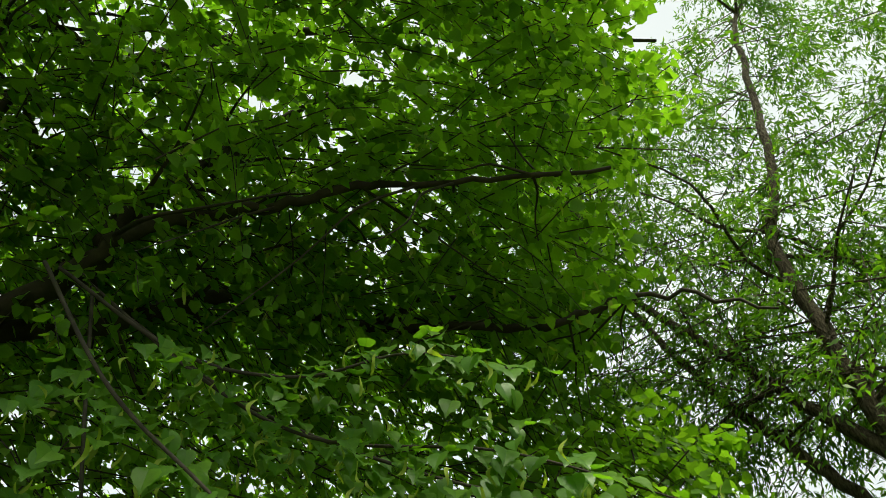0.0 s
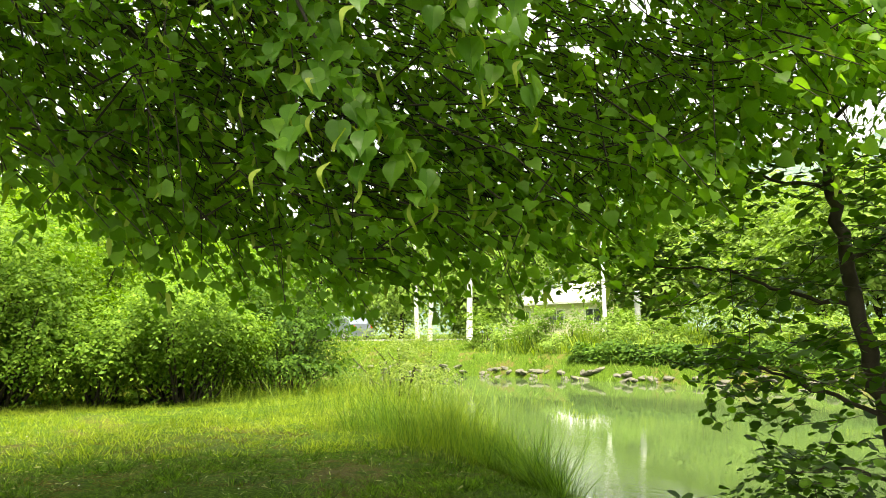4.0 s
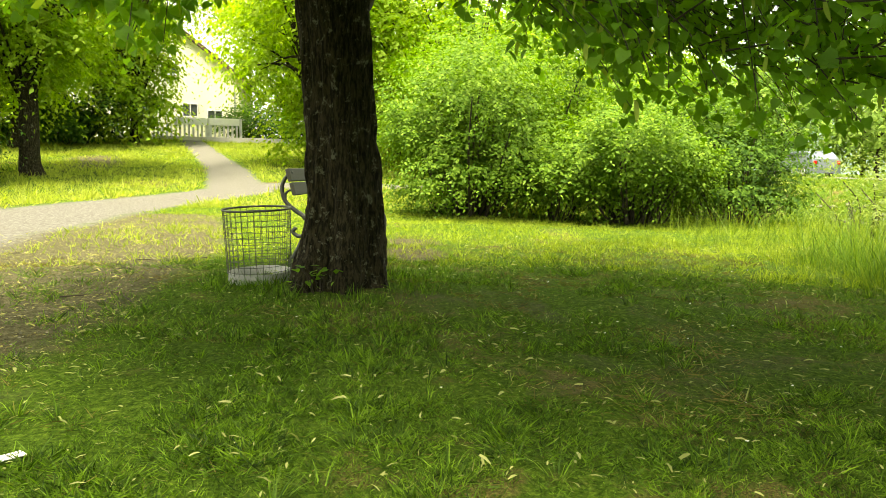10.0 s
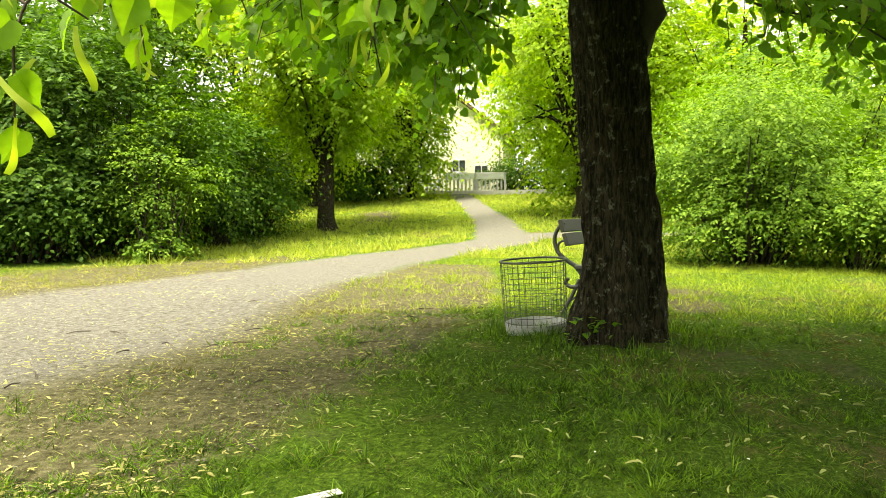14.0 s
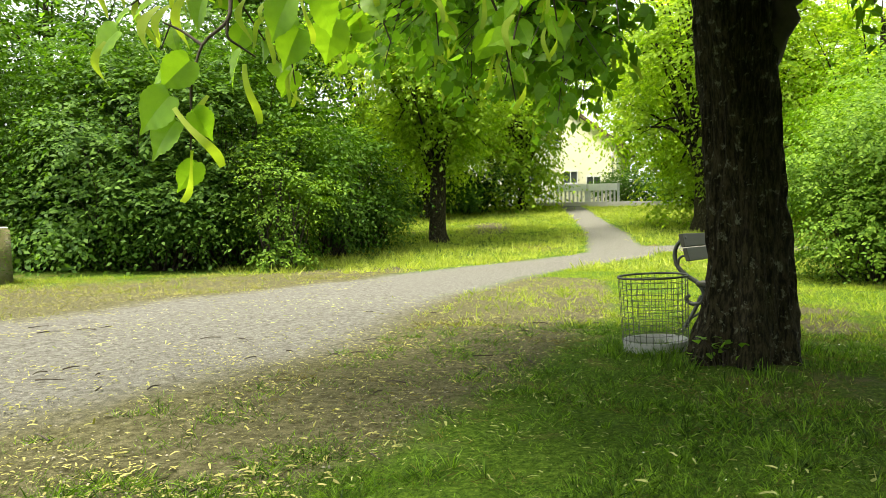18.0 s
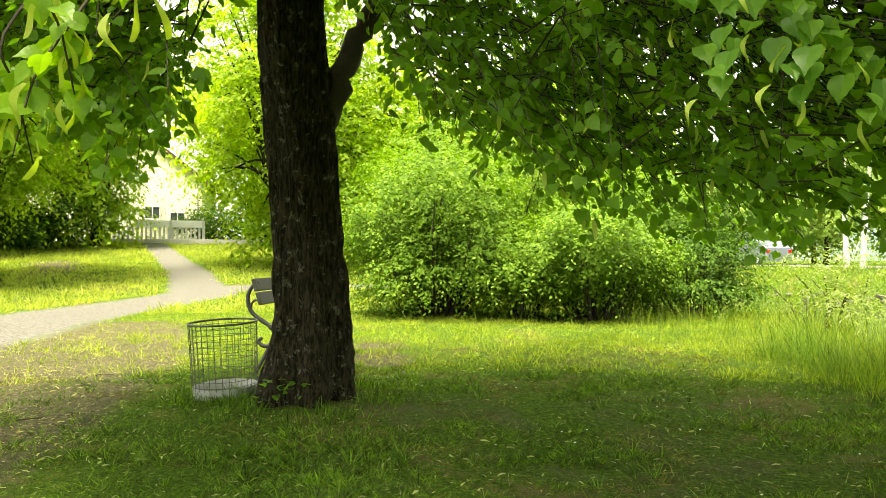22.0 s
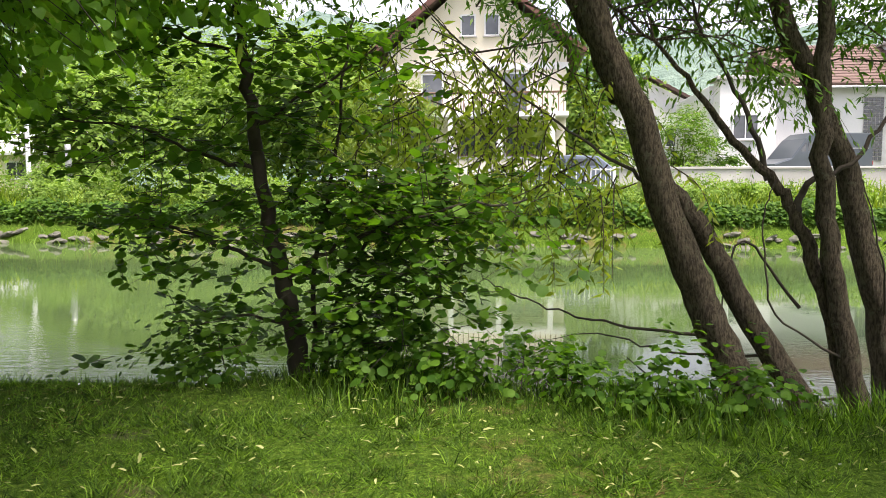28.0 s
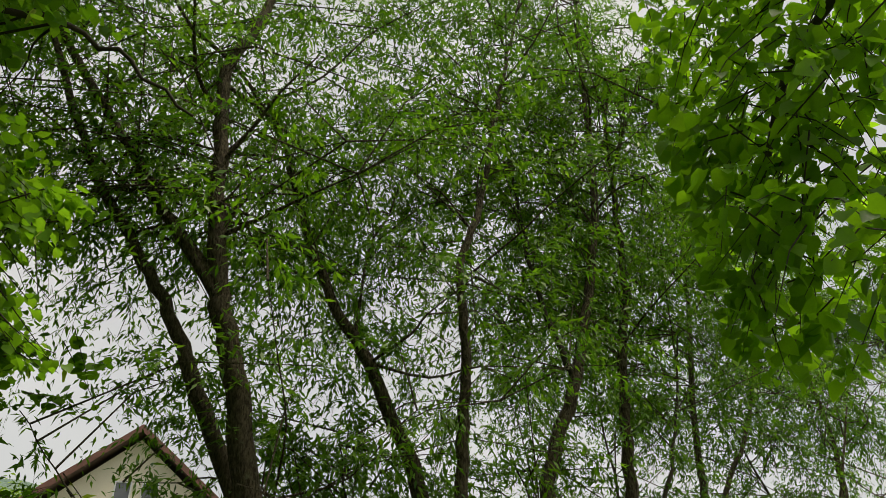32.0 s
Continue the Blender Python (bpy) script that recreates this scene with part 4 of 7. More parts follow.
def hanging_whips(g, tree, base):
    """Thin willow whips over the water, in a few loose bunches placed by bearing to fit the camera's view."""
    rods, rows = Tubes(), []
    for b0, e0, wide, deep, n in ((7.5, 8, 1.5, 2.6, 20), (4.5, 6.5, 2.4, 2.4, 30), (1.0, 5.5, 2.2, 2.2, 24), (-3.0, 2.0, 2.4, 1.6, 24), (-6.5, 1.0, 2.0, 1.6, 20), (9.8, 6, 1.2, 2.2, 9), (-2.5, 6.5, 2.6, 2.5, 24)):
        for k in range(n):
            b, e, r = math.radians(b0 + g.normal() * wide), math.radians(e0 + g.normal() * deep), g.uniform(4.2, 5.2)
            top = np.array((-r * math.sin(b), r * math.cos(b), 1 + r * math.tan(e)))
            drift, fall = np.array((g.normal() * 0.5 - 0.15, g.normal() * 0.3, 0)), g.uniform(0.25, 0.62)
            p = bend([top, top + drift * fall * 0.55 - (0, 0, 0.25 * fall), top + drift * fall * 0.85 - (0, 0, 0.62 * fall), top + drift * fall * 0.95 - (0, 0, fall)], 4)
            rods.add(p - base, np.linspace(0.0042, 0.0014, len(p)), 4)
            m = g.integers(14, 24)
            u = np.linspace(0.08, 1.0, m) * (len(p) - 1)
            q = np.stack([np.interp(u, np.arange(len(p)), p[:, c]) for c in range(3)], 1)
            turn = np.arange(m) * 2.4 + g.uniform(0, 6)
            out = np.stack([np.cos(turn), np.sin(turn), -0.75 + 0.4 * g.normal(size=m)], 1)
            rows.append(np.concatenate([q, out, g.uniform(0.055, 0.105, (m, 1))], 1))
    rows = np.concatenate(rows)
    part_mesh("hanging_whip", rods.mesh("hanging_whip", BARK_WILLOW), tree, "thin whips hanging over the water", "stuff")
    part_mesh("whip_leaves", leaves_mesh("whip_leaves", LANCE, rows[:, :3] - base, rows[:, 3:6], g.normal(size=(len(rows), 3)) + (0, 0, 0.6), rows[:, 6], OLIVE), tree, "narrow olive-green leaves", "stuff")


def willow(base, stems, seed, n_twigs, label, crown):
    """A leaning many-stemmed willow: stems as given, then branches, whips and narrow leaves."""
    g = np.random.default_rng(seed)
    base = np.array(base, float)
    tree = thing("willow_tree", base, label, "tree", "willows on the bank")
    nodes = []
    for i, (pts, r0, r1) in enumerate(stems):
        r0, r1 = r0 * 0.72, r1 * 0.85
        if pts[-1][2] > 4.0:
            q = np.array(pts[-2:], float)
            pts = list(pts) + [tuple(q[1] + (q[1] - q[0]) * 0.9), tuple(q[1] + (q[1] - q[0]) * 1.8 + g.normal(size=3) * 0.15)]
        p = bend(np.array(pts) - base, 6, 0.008, g)
        t = Tubes()
        t.add(p, np.linspace(r0, r1 * 0.6, len(p)) + 0.35 * r0 * np.exp(-np.arange(len(p)) / 2.0), 26 if r0 > 0.07 else 10, 0.05, seed + i)
        if r0 > 0.03:
            k = 9
            idx = g.integers(len(p) // 2, len(p), k)
            idx = idx[p[idx, 2] > 2.1]
            k = len(idx)
            heads = g.normal(size=(k, 3)) * (1, 0.9, 0.5) + (0, 0, 0.7)
            br = branch_set(g, t, p[idx], heads, g.uniform(0.6, 2.0, k), min(0.022, max(0.008, r1 * 0.6)), 0.1)
            nodes += [q for b in br for q in b[1:]]
            nodes += list(p[int(len(p) * 0.55):])
        else:
            nodes += list(p[len(p) // 3:])
        part_mesh("stem" if r0 > 0.03 else "branch", t.mesh("stem", BARK_WILLOW if r0 > 0.03 else BARK_TWIG), tree)
    nodes = np.array(nodes)
    # leafy branches: each leaves a stem, rises, bends over, and carries hanging twigs
    n = int((n_twigs + 1.7 * crown) / (11.0 if seed == 21 else 11.5))
    top = nodes[nodes[:, 2] + base[2] > 1.7]
    start = top[g.integers(0, len(top), n)]
    way = unit(g.normal(size=(n, 3)) * (1.0, 0.6, 0.5) + (0, 0.5, 0.75))
    if seed == 21:
        way[: n // 7] = unit(np.abs(way[: n // 7]) * (-1, 0.6, 1) - (0.5, 0, 0.1))
    long = g.uniform(0.6, 2.4, n) * np.interp(start[:, 2], [1.5, 3.5], [0.75, 1.0])
    if seed == 21:
        side = top[(top[:, 2] + base[2] > 2.2) & (top[:, 2] + base[2] < 4.4) & (top[:, 0] + base[0] < 0.5)]
        start = np.concatenate([start, side[g.integers(0, len(side), 32)]])
        way = np.concatenate([way, unit(g.normal(size=(32, 3)) * (0.3, 0.4, 0.3) + (-1.0, 0.3, 0.35))])
        long = np.concatenate([long, g.uniform(0.7, 1.5, 32)])
    b, e = rise_of(start + way * long[:, None] + base)
    fit = e > np.interp(b, [-60, -20, -6, 2, 14], [4, 5, 8, 14, 16])
    start, way, long = start[fit], way[fit], long[fit]
    n = len(start)
    u = np.tile(np.linspace(0.25, 1.0, 12), (n, 1)) + g.normal(size=(n, 12)) * 0.02
    fall = np.array((0, 0, -1.0)) * 0.4
    s = (start[:, None] + way[:, None] * (u * long[:, None])[..., None] + fall * (u * u * long[:, None])[..., None] + g.normal(size=(n, 12, 3)) * 0.05).reshape(-1, 3)
    head = np.repeat(way * 0.55, 12, 0) + g.normal(size=s.shape) * (0.6, 0.6, 0.4) - (0, 0, 0.1)
    rod = np.stack([start, start + way * (0.5 * long)[:, None] + fall * (0.25 * long)[:, None], start + way * long[:, None] + fall * long[:, None]], 1)
    b, e = rise_of(rod[:, 2] + base)
    rod = rod[((b < 1) | (e > 21)) & (g.uniform(size=n) < 0.75)]
    part_mesh("branchwork", twig_mesh("branchwork", rod, 0.0065, BARK_WILLOW, 5), tree, "", "stuff")
    b, e = rise_of(s + base)
    thin = (b > -2) & (b < 12) & (e < 19)
    low = e < np.interp(b, [-60, -20, -6, 2, 14], [6, 7, 9, 13, 13]) + g.normal(size=len(s)) * 3
    keep = g.uniform(size=len(s)) < np.where(thin, 0.6, np.where(low, 0.3, np.where((b > -4) & (b < 14) & (e > 27) & (e < 50), 0.6, 1.0)))
    s, head = s[keep], head[keep]
    at, along, normal, size, ends = twig_leaves(g, s, head, 0.4, 17, 0.6, 0.5, 0.08, 0.35)
    b, e = rise_of(at + base)
    clear = ~((b > 0) & (b < 11) & (e > 9.0) & (e < 19)) | (g.uniform(size=len(at)) < 0.85)
    at, along, normal, size = at[clear], along[clear], normal[clear], size[clear]
    b, e = rise_of(ends[:, 1] + base)
    ends = ends[~((b > 0) & (b < 11) & (e > 9.0) & (e < 19)) | (g.uniform(size=len(ends)) < 0.15)]
    part_mesh("crown", leaves_mesh("crown", LANCE, at, along, normal, size, WILLOW), tree, "narrow grey-green leaves", "stuff")
    if seed == 21:
        hanging_whips(g, tree, base)
    part_mesh("twigwork", twig_mesh("twigwork", ends[::2], 0.0022, BARK_WILLOW), tree, "", "stuff")
    return tree


willow((1.35, 4.3, -0.25), [
    ([(1.4, 4.3, -0.35), (1.12, 4.3, 0.22), (0.9, 4.3, 0.74), (0.67, 4.3, 1.43), (0.46, 4.3, 1.9), (0.29, 4.3, 2.65), (0.15, 4.3, 3.1), (0.05, 4.3, 3.7), (0.0, 4.3, 4.24), (-0.05, 4.35, 4.9), (0.15, 4.4, 5.6), (0.3, 4.5, 6.8)], 0.135, 0.035),
    ([(1.75, 4.5, -0.35), (1.32, 4.5, 0.34), (1.08, 4.46, 0.73), (0.8, 4.42, 1.15), (0.62, 4.4, 1.55)], 0.1, 0.09),
    ([(0.62, 4.4, 1.5), (0.4, 4.5, 1.98), (0.1, 4.5, 2.58), (-0.09, 4.5, 2.98), (-0.4, 4.5, 3.45), (-0.8, 4.55, 4.1), (-1.2, 4.6, 5.0)], 0.085, 0.02),
    ([(0.15, 4.3, 3.1), (-0.27, 4.4, 3.7), (-0.59, 4.4, 4.17), (-0.94, 4.4, 4.67), (-1.3, 4.4, 5.3), (-1.5, 4.5, 6.2)], 0.06, 0.018),
    ([(0.8, 4.3, 1.0), (0.5, 4.35, 1.2), (0.14, 4.4, 1.46), (-0.39, 4.4, 1.93), (-0.75, 4.4, 2.35)], 0.014, 0.005),
    ([(1.2, 4.5, 0.16), (0.63, 4.6, 0.2), (0.29, 4.6, 0.27), (-0.04, 4.6, 0.4), (-0.25, 4.6, 0.53)], 0.013, 0.004),
    ([(1.5, 4.5, 0.05), (1.0, 4.7, 0.02), (0.6, 4.75, 0.1), (0.2, 4.8, 0.06)], 0.012, 0.004),
], 21, 1500, "leaning rough-barked willow at the water's edge", 1350)
willow((2.1, 4.6, -0.35), [
    ([(2.32, 4.8, -0.4), (2.11, 4.8, 0.58), (1.89, 4.8, 1.29), (1.63, 4.8, 1.89), (1.45, 4.8, 2.4), (1.12, 4.8, 3.08), (0.85, 4.8, 3.5), (0.6, 4.9, 4.3)], 0.11, 0.025),
    ([(2.05, 4.6, -0.4), (1.89, 4.6, 0.26), (1.78, 4.6, 0.94), (1.75, 4.6, 1.62), (1.76, 4.6, 2.3), (1.81, 4.6, 3.0), (1.79, 4.6, 3.7), (1.95, 4.6, 4.3), (2.2, 4.7, 5.4)], 0.085, 0.02),
    ([(2.05, 4.7, -0.4), (1.86, 4.7, 0.31), (1.68, 4.7, 0.79), (1.54, 4.7, 1.03), (1.25, 4.7, 1.34), (0.97, 4.7, 1.72), (0.55, 4.7, 2.1)], 0.075, 0.012),
    ([(1.66, 4.7, 0.85), (1.72, 4.7, 1.03), (1.99, 4.7, 1.18), (2.2, 4.7, 1.53), (2.4, 4.7, 1.9)], 0.03, 0.01),
    ([(1.5, 4.7, 1.05), (1.35, 4.75, 1.5), (1.1, 4.8, 2.0), (1.0, 4.8, 2.5)], 0.024, 0.008),
    ([(1.7, 4.7, 0.3), (1.35, 4.6, 0.7), (1.25, 4.6, 0.45), (1.22, 4.6, 0.1)], 0.012, 0.006),
    ([(1.95, 4.6, 0.0), (1.5, 4.5, 0.3), (1.42, 4.5, 0.8), (1.48, 4.5, 1.05)], 0.01, 0.006),
    ([(2.25, 4.8, 0.1), (2.1, 4.6, 0.6), (1.98, 4.6, 1.05)], 0.01, 0.006),
], 22, 900, "many-stemmed willow with crooked branches on the bank", 1100)
willow((2.5, 4.95, -0.5), [
    ([(2.5, 4.9, -0.6), (2.45, 4.9, 0.58), (2.46, 4.9, 1.67), (2.5, 4.9, 2.3), (2.81, 4.9, 3.14), (3.05, 4.9, 4.06), (3.2, 4.9, 5.0), (3.3, 5, 6.2)], 0.1, 0.025),
    ([(2.8, 4.9, 3.1), (2.6, 5.0, 3.8), (2.55, 5.1, 4.6)], 0.035, 0.01),
], 23, 480, "upright willow stem on the bank", 700)
willow((3.05, 5.2, -0.6), [
    ([(3.0, 5.2, -0.7), (3.07, 5.2, 0.4), (3.18, 5.2, 1.06), (3.29, 5.2, 1.6), (3.34, 5.2, 2.4), (3.42, 5.2, 3.42), (3.56, 5.2, 4.19), (3.6, 5.2, 5.2)], 0.11, 0.02),
    ([(3.13, 5.2, 0.9), (2.95, 5.2, 1.4), (2.67, 5.2, 1.87), (2.4, 5.3, 2.6)], 0.035, 0.01),
    ([(3.2, 5.2, 1.1), (3.5, 5.25, 1.9), (3.9, 5.3, 2.9), (4.1, 5.3, 3.8)], 0.04, 0.012),
], 24, 600, "forked willow stem on the bank", 650)
willow((4.7, 6.2, -0.7), [
    ([(4.6, 6.4, -0.8), (4.72, 6.4, 1.0), (4.85, 6.4, 2.13), (4.96, 6.4, 3.4), (5.13, 6.4, 4.6)], 0.08, 0.02),
    ([(4.75, 6.4, 1.2), (5.07, 6.4, 2.5), (5.6, 6.4, 3.4), (5.9, 6.4, 4.2)], 0.045, 0.012),
    ([(4.6, 6.4, -0.3), (4.2, 6.4, 1.2), (4.0, 6.4, 2.4), (3.9, 6.5, 3.6)], 0.045, 0.012),
    ([(5.6, 6.0, -0.8), (6.0, 6.0, 1.0), (6.1, 6.0, 2.4), (6.6, 6.0, 3.6)], 0.06, 0.015),
], 25, 850, "thin-stemmed willow farther along the bank", 800)
willow((6.4, 6.5, -0.7), [
    ([(6.5, 6.6, -0.8), (6.7, 6.6, 0.8), (6.6, 6.6, 2.0), (6.9, 6.6, 3.1), (6.8, 6.6, 4.2)], 0.075, 0.02),
    ([(6.65, 6.6, 1.0), (7.1, 6.6, 2.2), (7.7, 6.6, 3.2), (8.0, 6.6, 4.1)], 0.045, 0.012),
    ([(6.6, 6.6, 0.6), (6.1, 6.6, 1.6), (5.9, 6.6, 2.6), (5.6, 6.7, 3.6)], 0.04, 0.012),
], 26, 850, "slender willow with many forks farther along the bank", 800)


def sapling():
    g = np.random.default_rng(31)
    base = np.array((-1.17, 4.15, -0.02))
    tree = thing("alder_sapling", base, "young alder with dark round leaves on the river bank", "tree")
    stems = [([(-1.15, 4.15, -0.1), (-1.2, 4.15, 0.3), (-1.27, 4.15, 0.6), (-1.34, 4.15, 0.95), (-1.42, 4.15, 1.48), (-1.46, 4.15, 1.9), (-1.5, 4.15, 2.5), (-1.46, 4.1, 3.0)], 0.06, 0.015),
             ([(-1.13, 4.3, -0.1), (-1.1, 4.3, 0.63), (-0.99, 4.3, 1.14), (-0.93, 4.3, 1.6), (-0.86, 4.3, 1.95)], 0.018, 0.006),
             ([(-1.05, 4.25, -0.1), (-0.95, 4.25, 0.4), (-0.7, 4.2, 0.85), (-0.45, 4.2, 1.1)], 0.016, 0.006),
             ([(-1.25, 4.15, 0.55), (-1.6, 4.1, 0.7), (-1.9, 4.1, 0.8), (-2.15, 4.1, 0.88)], 0.014, 0.005),
             ([(-1.35, 4.15, 1.1), (-1.7, 4.1, 1.2), (-2.1, 4.1, 1.35), (-2.6, 4.0, 1.4)], 0.014, 0.005),
             ([(-1.4, 4.15, 1.35), (-1.0, 4.1, 1.55), (-0.7, 4.1, 1.75)], 0.012, 0.005),
             ([(-1.2, 4.15, 0.25), (-1.5, 4.1, 0.3), (-1.75, 4.05, 0.25)], 0.012, 0.005),
             ([(-1.25, 4.15, 0.5), (-0.8, 4.0, 0.75), (-0.3, 3.95, 0.9), (0.1, 3.95, 0.95)], 0.014, 0.005),
             ([(-1.4, 4.15, 1.7), (-1.8, 4.1, 1.85), (-2.2, 4.1, 1.95)], 0.012, 0.005),
             ([(-1.4, 4.15, 2.1), (-1.0, 4.1, 2.4), (-0.7, 4.1, 2.6)], 0.012, 0.005)]
    nodes = []
    for i, (pts, a, b) in enumerate(stems):
        p = bend(np.array(pts) - base, 6, 0.008, g)
        t = Tubes()
        t.add(p, np.linspace(a, b, len(p)), 10 if i == 0 else 6, 0.05, i)
        part_mesh("trunk" if i == 0 else "branch", t.mesh("branch", BARK_TWIG), tree)
        nodes += list(p[len(p) // 3:]) * (1 if i == 0 else 2)
    nodes = np.array(nodes)
    s = nodes[g.integers(0, len(nodes), 470)] + g.normal(size=(470, 3)) * (0.18, 0.2, 0.1)
    # a dense skirt on the side towards the willows
    t = g.uniform(size=(230, 2))
    skirt = np.stack([0.05 + 0.85 * t[:, 0] + g.normal(size=230) * 0.12, -0.05 + g.normal(size=230) * 0.16, 0.15 + 1.1 * t[:, 1] * (1 - 0.3 * t[:, 0])], 1)
    s = np.concatenate([s, skirt])
    head = g.normal(size=s.shape) * (0.9, 0.7, 0.3) + (0, -0.1, 0.1)
    at, along, normal, size, ends = twig_leaves(g, s, head, 0.34, 8, 0.2, 0.9, 0.074)
    along[:, 2] += 0.25
    normal[:, 2] += 0.4
    part_mesh("crown", leaves_mesh("crown", ROUND, at, along, normal, size, SAPLING), tree, "dark round alder leaves", "stuff")
    part_mesh("twigwork", twig_mesh("twigwork", ends, 0.003, BARK_TWIG), tree, "", "stuff")


sapling()


def leafy(name, at, size, n, leaf, material, label, category, group="", seed=1, clumps=26, shape=KITE, trunk=None, low=0.0, bark=BARK, sticks=True, wild=0.2):
    """A bush or tree crown: leafy sprays on uneven clumps over bent sticks, with shoots that arch out of it. size: half width, half depth, height; low: where the leaves begin; wild: how uneven the outline is."""
    g = np.random.default_rng(seed)
    z = float(height(at[0], at[1]))
    ob = thing(name, (at[0], at[1], z), label, category, group)
    a, b, h = size
    mid = np.array((0, 0, (low + h) / 2))
    half = np.array((a, b, (h - low) / 2))
    wave, phase = g.normal(size=(6, 3)) * 2.6, g.uniform(0, 6.3, 6)

    def lump(d):
        return np.clip(1 + wild * np.sin(d @ wave.T + phase).mean(-1)[:, None] * 2.2, 0.55, 1.22)

    d = balls(g, clumps)
    c = mid + d * half * lump(d) * (0.3 + 0.62 * g.uniform(size=clumps) ** 0.5)[:, None]
    c[:, 2] = np.maximum(c[:, 2], 0.15)
    r = g.uniform(0.12, 0.4, clumps)[:, None] * half.mean() * (1.1, 1.1, 0.6)
    t = Tubes()
    if trunk:
        p = bend([(0, 0, -0.2), (0.03, 0, low * 0.6), (0, 0.05, low + 0.3 * (h - low)), (0.05, 0, h * 0.85)], 5, 0.02, g)
        t.add(p, np.interp(p[:, 2], [-0.2, 0.3, low, h], [trunk * 1.5, trunk, trunk * 0.85, trunk * 0.12]), 14, 0.06, seed)
        part_mesh("trunk", t.mesh("trunk", bark), ob)
        for k in range(clumps):
            s = np.array((0, 0, g.uniform(low * 0.8, low + 0.5 * (h - low))))
            t = Tubes()
            t.add(bend([s, (s + c[k]) / 2 + (0, 0, 0.1 * h * 0.3), c[k]], 4), np.linspace(trunk * 0.22, 0.012, 9), 5)
            part_mesh("limb", t.mesh("limb", bark), ob)
    elif sticks:
        for k in range(clumps):
            f = np.array((c[k][0] * 0.35, c[k][1] * 0.35, -0.1))
            t.add(bend([f, (f + c[k]) / 2 + g.normal(size=3) * 0.1, f + (c[k] - f) * 0.86], 4), np.linspace(min(0.03, 0.013 * h), min(0.008, 0.006 * h), 9), 5)
        part_mesh("brushwood", t.mesh("brushwood", BARK_TWIG), ob, "", "stuff")
    n = int(n * 0.62)
    k = g.choice(clumps, n, p=r[:, 0] ** 2 / (r[:, 0] ** 2).sum())
    d = balls(g, n)
    p = c[k] + d * r[k] * (g.uniform(0.3, 1.1, n) ** 0.6)[:, None]
    head = d * (1, 1, 0.5) + unit(p - mid) * 0.6 + g.normal(size=d.shape) * 0.4 + (0, 0, 0.35)
    long = leaf * g.choice((3.6, 5.0, 8.5), n, p=(0.55, 0.35, 0.1))
    at2, along, normal, s, ends = twig_leaves(g, p, head, long, 8, 0.45, 0.85, leaf * (1.15 if trunk else 1.0))
    normal = normal + np.repeat(unit(p - mid * (1, 1, 0.6)) * 0.9, 8, 0)
    ok = at2[:, 2] > 0.03
    part_mesh("foliage", leaves_mesh("foliage", shape, at2[ok], along[ok], normal[ok], s[ok], material), ob, "", "stuff")
    return ob

# bushes and trees of the park: place, half width, half depth, height, sprays
HEDGE = "tall dense dark green shrub beside the path"
for k, (x, y, a, b, h, n) in enumerate(((-13.6, -12.4, 2.2, 2.3, 5.6, 6500), (-14.7, -10.0, 2.1, 1.7, 5.2, 6500), (-12.0, -16.0, 2.4, 2.4, 6.0, 4500), (-18.6, -9.9, 1.9, 1.5, 3.9, 3800), (-13.2, -10.9, 1.3, 1.3, 2.6, 3200), (-21.0, -9.9, 1.6, 1.3, 3.0, 1800), (-12.6, -13.9, 1.3, 1.3, 2.4, 2400), (-18.0, -12.8, 2.6, 2.6, 6.5, 3000))):
    leafy("hedge_bush", (x, y), (a, b, h), int(n * 0.85), 0.148, SHRUB_DARK, HEDGE, "bush", "hedge", 300 + k, 70, KITE, wild=0.32)
leafy("hedge_bush", (-13.9, -8.5), (1.0, 0.8, 3.1), 1500, 0.105, SHRUB, "light green shrub with fresh growth in the hedge", "bush", "hedge", 345, 26, KITE, wild=0.5)
leafy("bush", (-13.6, 2.8), (2.2, 1.7, 3.4), 12500, 0.083, SHRUB, "broad light green shrub beside the lawn", "bush", "shrubs", 41, 80, KITE, wild=0.5)
leafy("bush", (-11.9, 5.2), (1.5, 1.4, 2.0), 6000, 0.083, SHRUB, "low green shrub near the reeds", "bush", "shrubs", 42, 45, KITE, wild=0.45)
leafy("bush", (-12.4, 4.0), (1.0, 0.9, 1.5), 1700, 0.1, SHRUB, "small light shrub at the lawn's edge", "bush", "shrubs", 55, 16, KITE, wild=0.3)
leafy("bush", (-12.3, 7.3), (1.7, 1.4, 2.1), 3400, 0.09, SHRUB_DARK, "dark green shrub at the edge of the reeds", "bush", "shrubs", 47, 40, KITE, wild=0.4)
leafy("bush", (-14.8, 7.2), (2.2, 1.8, 2.6), 3400, 0.12, SHRUB, "rounded green shrub near the river", "bush", "shrubs", 43, 30, wild=0.3)
leafy("bush", (-18.5, 5.2), (3.0, 2.4, 5.0), 4000, 0.15, SHRUB, "tall light green thicket behind the shrubs", "bush", "shrubs", 56, 70)
leafy("bush", (-19.5, 9.6), (2.6, 2.0, 3.6), 2600, 0.15, SHRUB, "light green thicket by the river", "bush", "shrubs", 57, 30)
leafy("hedge_bush", (-36.0, -11.5), (2.2, 2.2, 2.4), 1600, 0.2, SHRUB_DARK, "dark low thicket before the street", "bush", "hedge", 320, 24)
leafy("park_tree", (-22.6, -8.0), (2.9, 2.9, 9.5), 6600, 0.17, MAPLE, "park tree with a short dark trunk on the slope", "tree", "park trees", 48, 70, trunk=0.28, low=1.8)
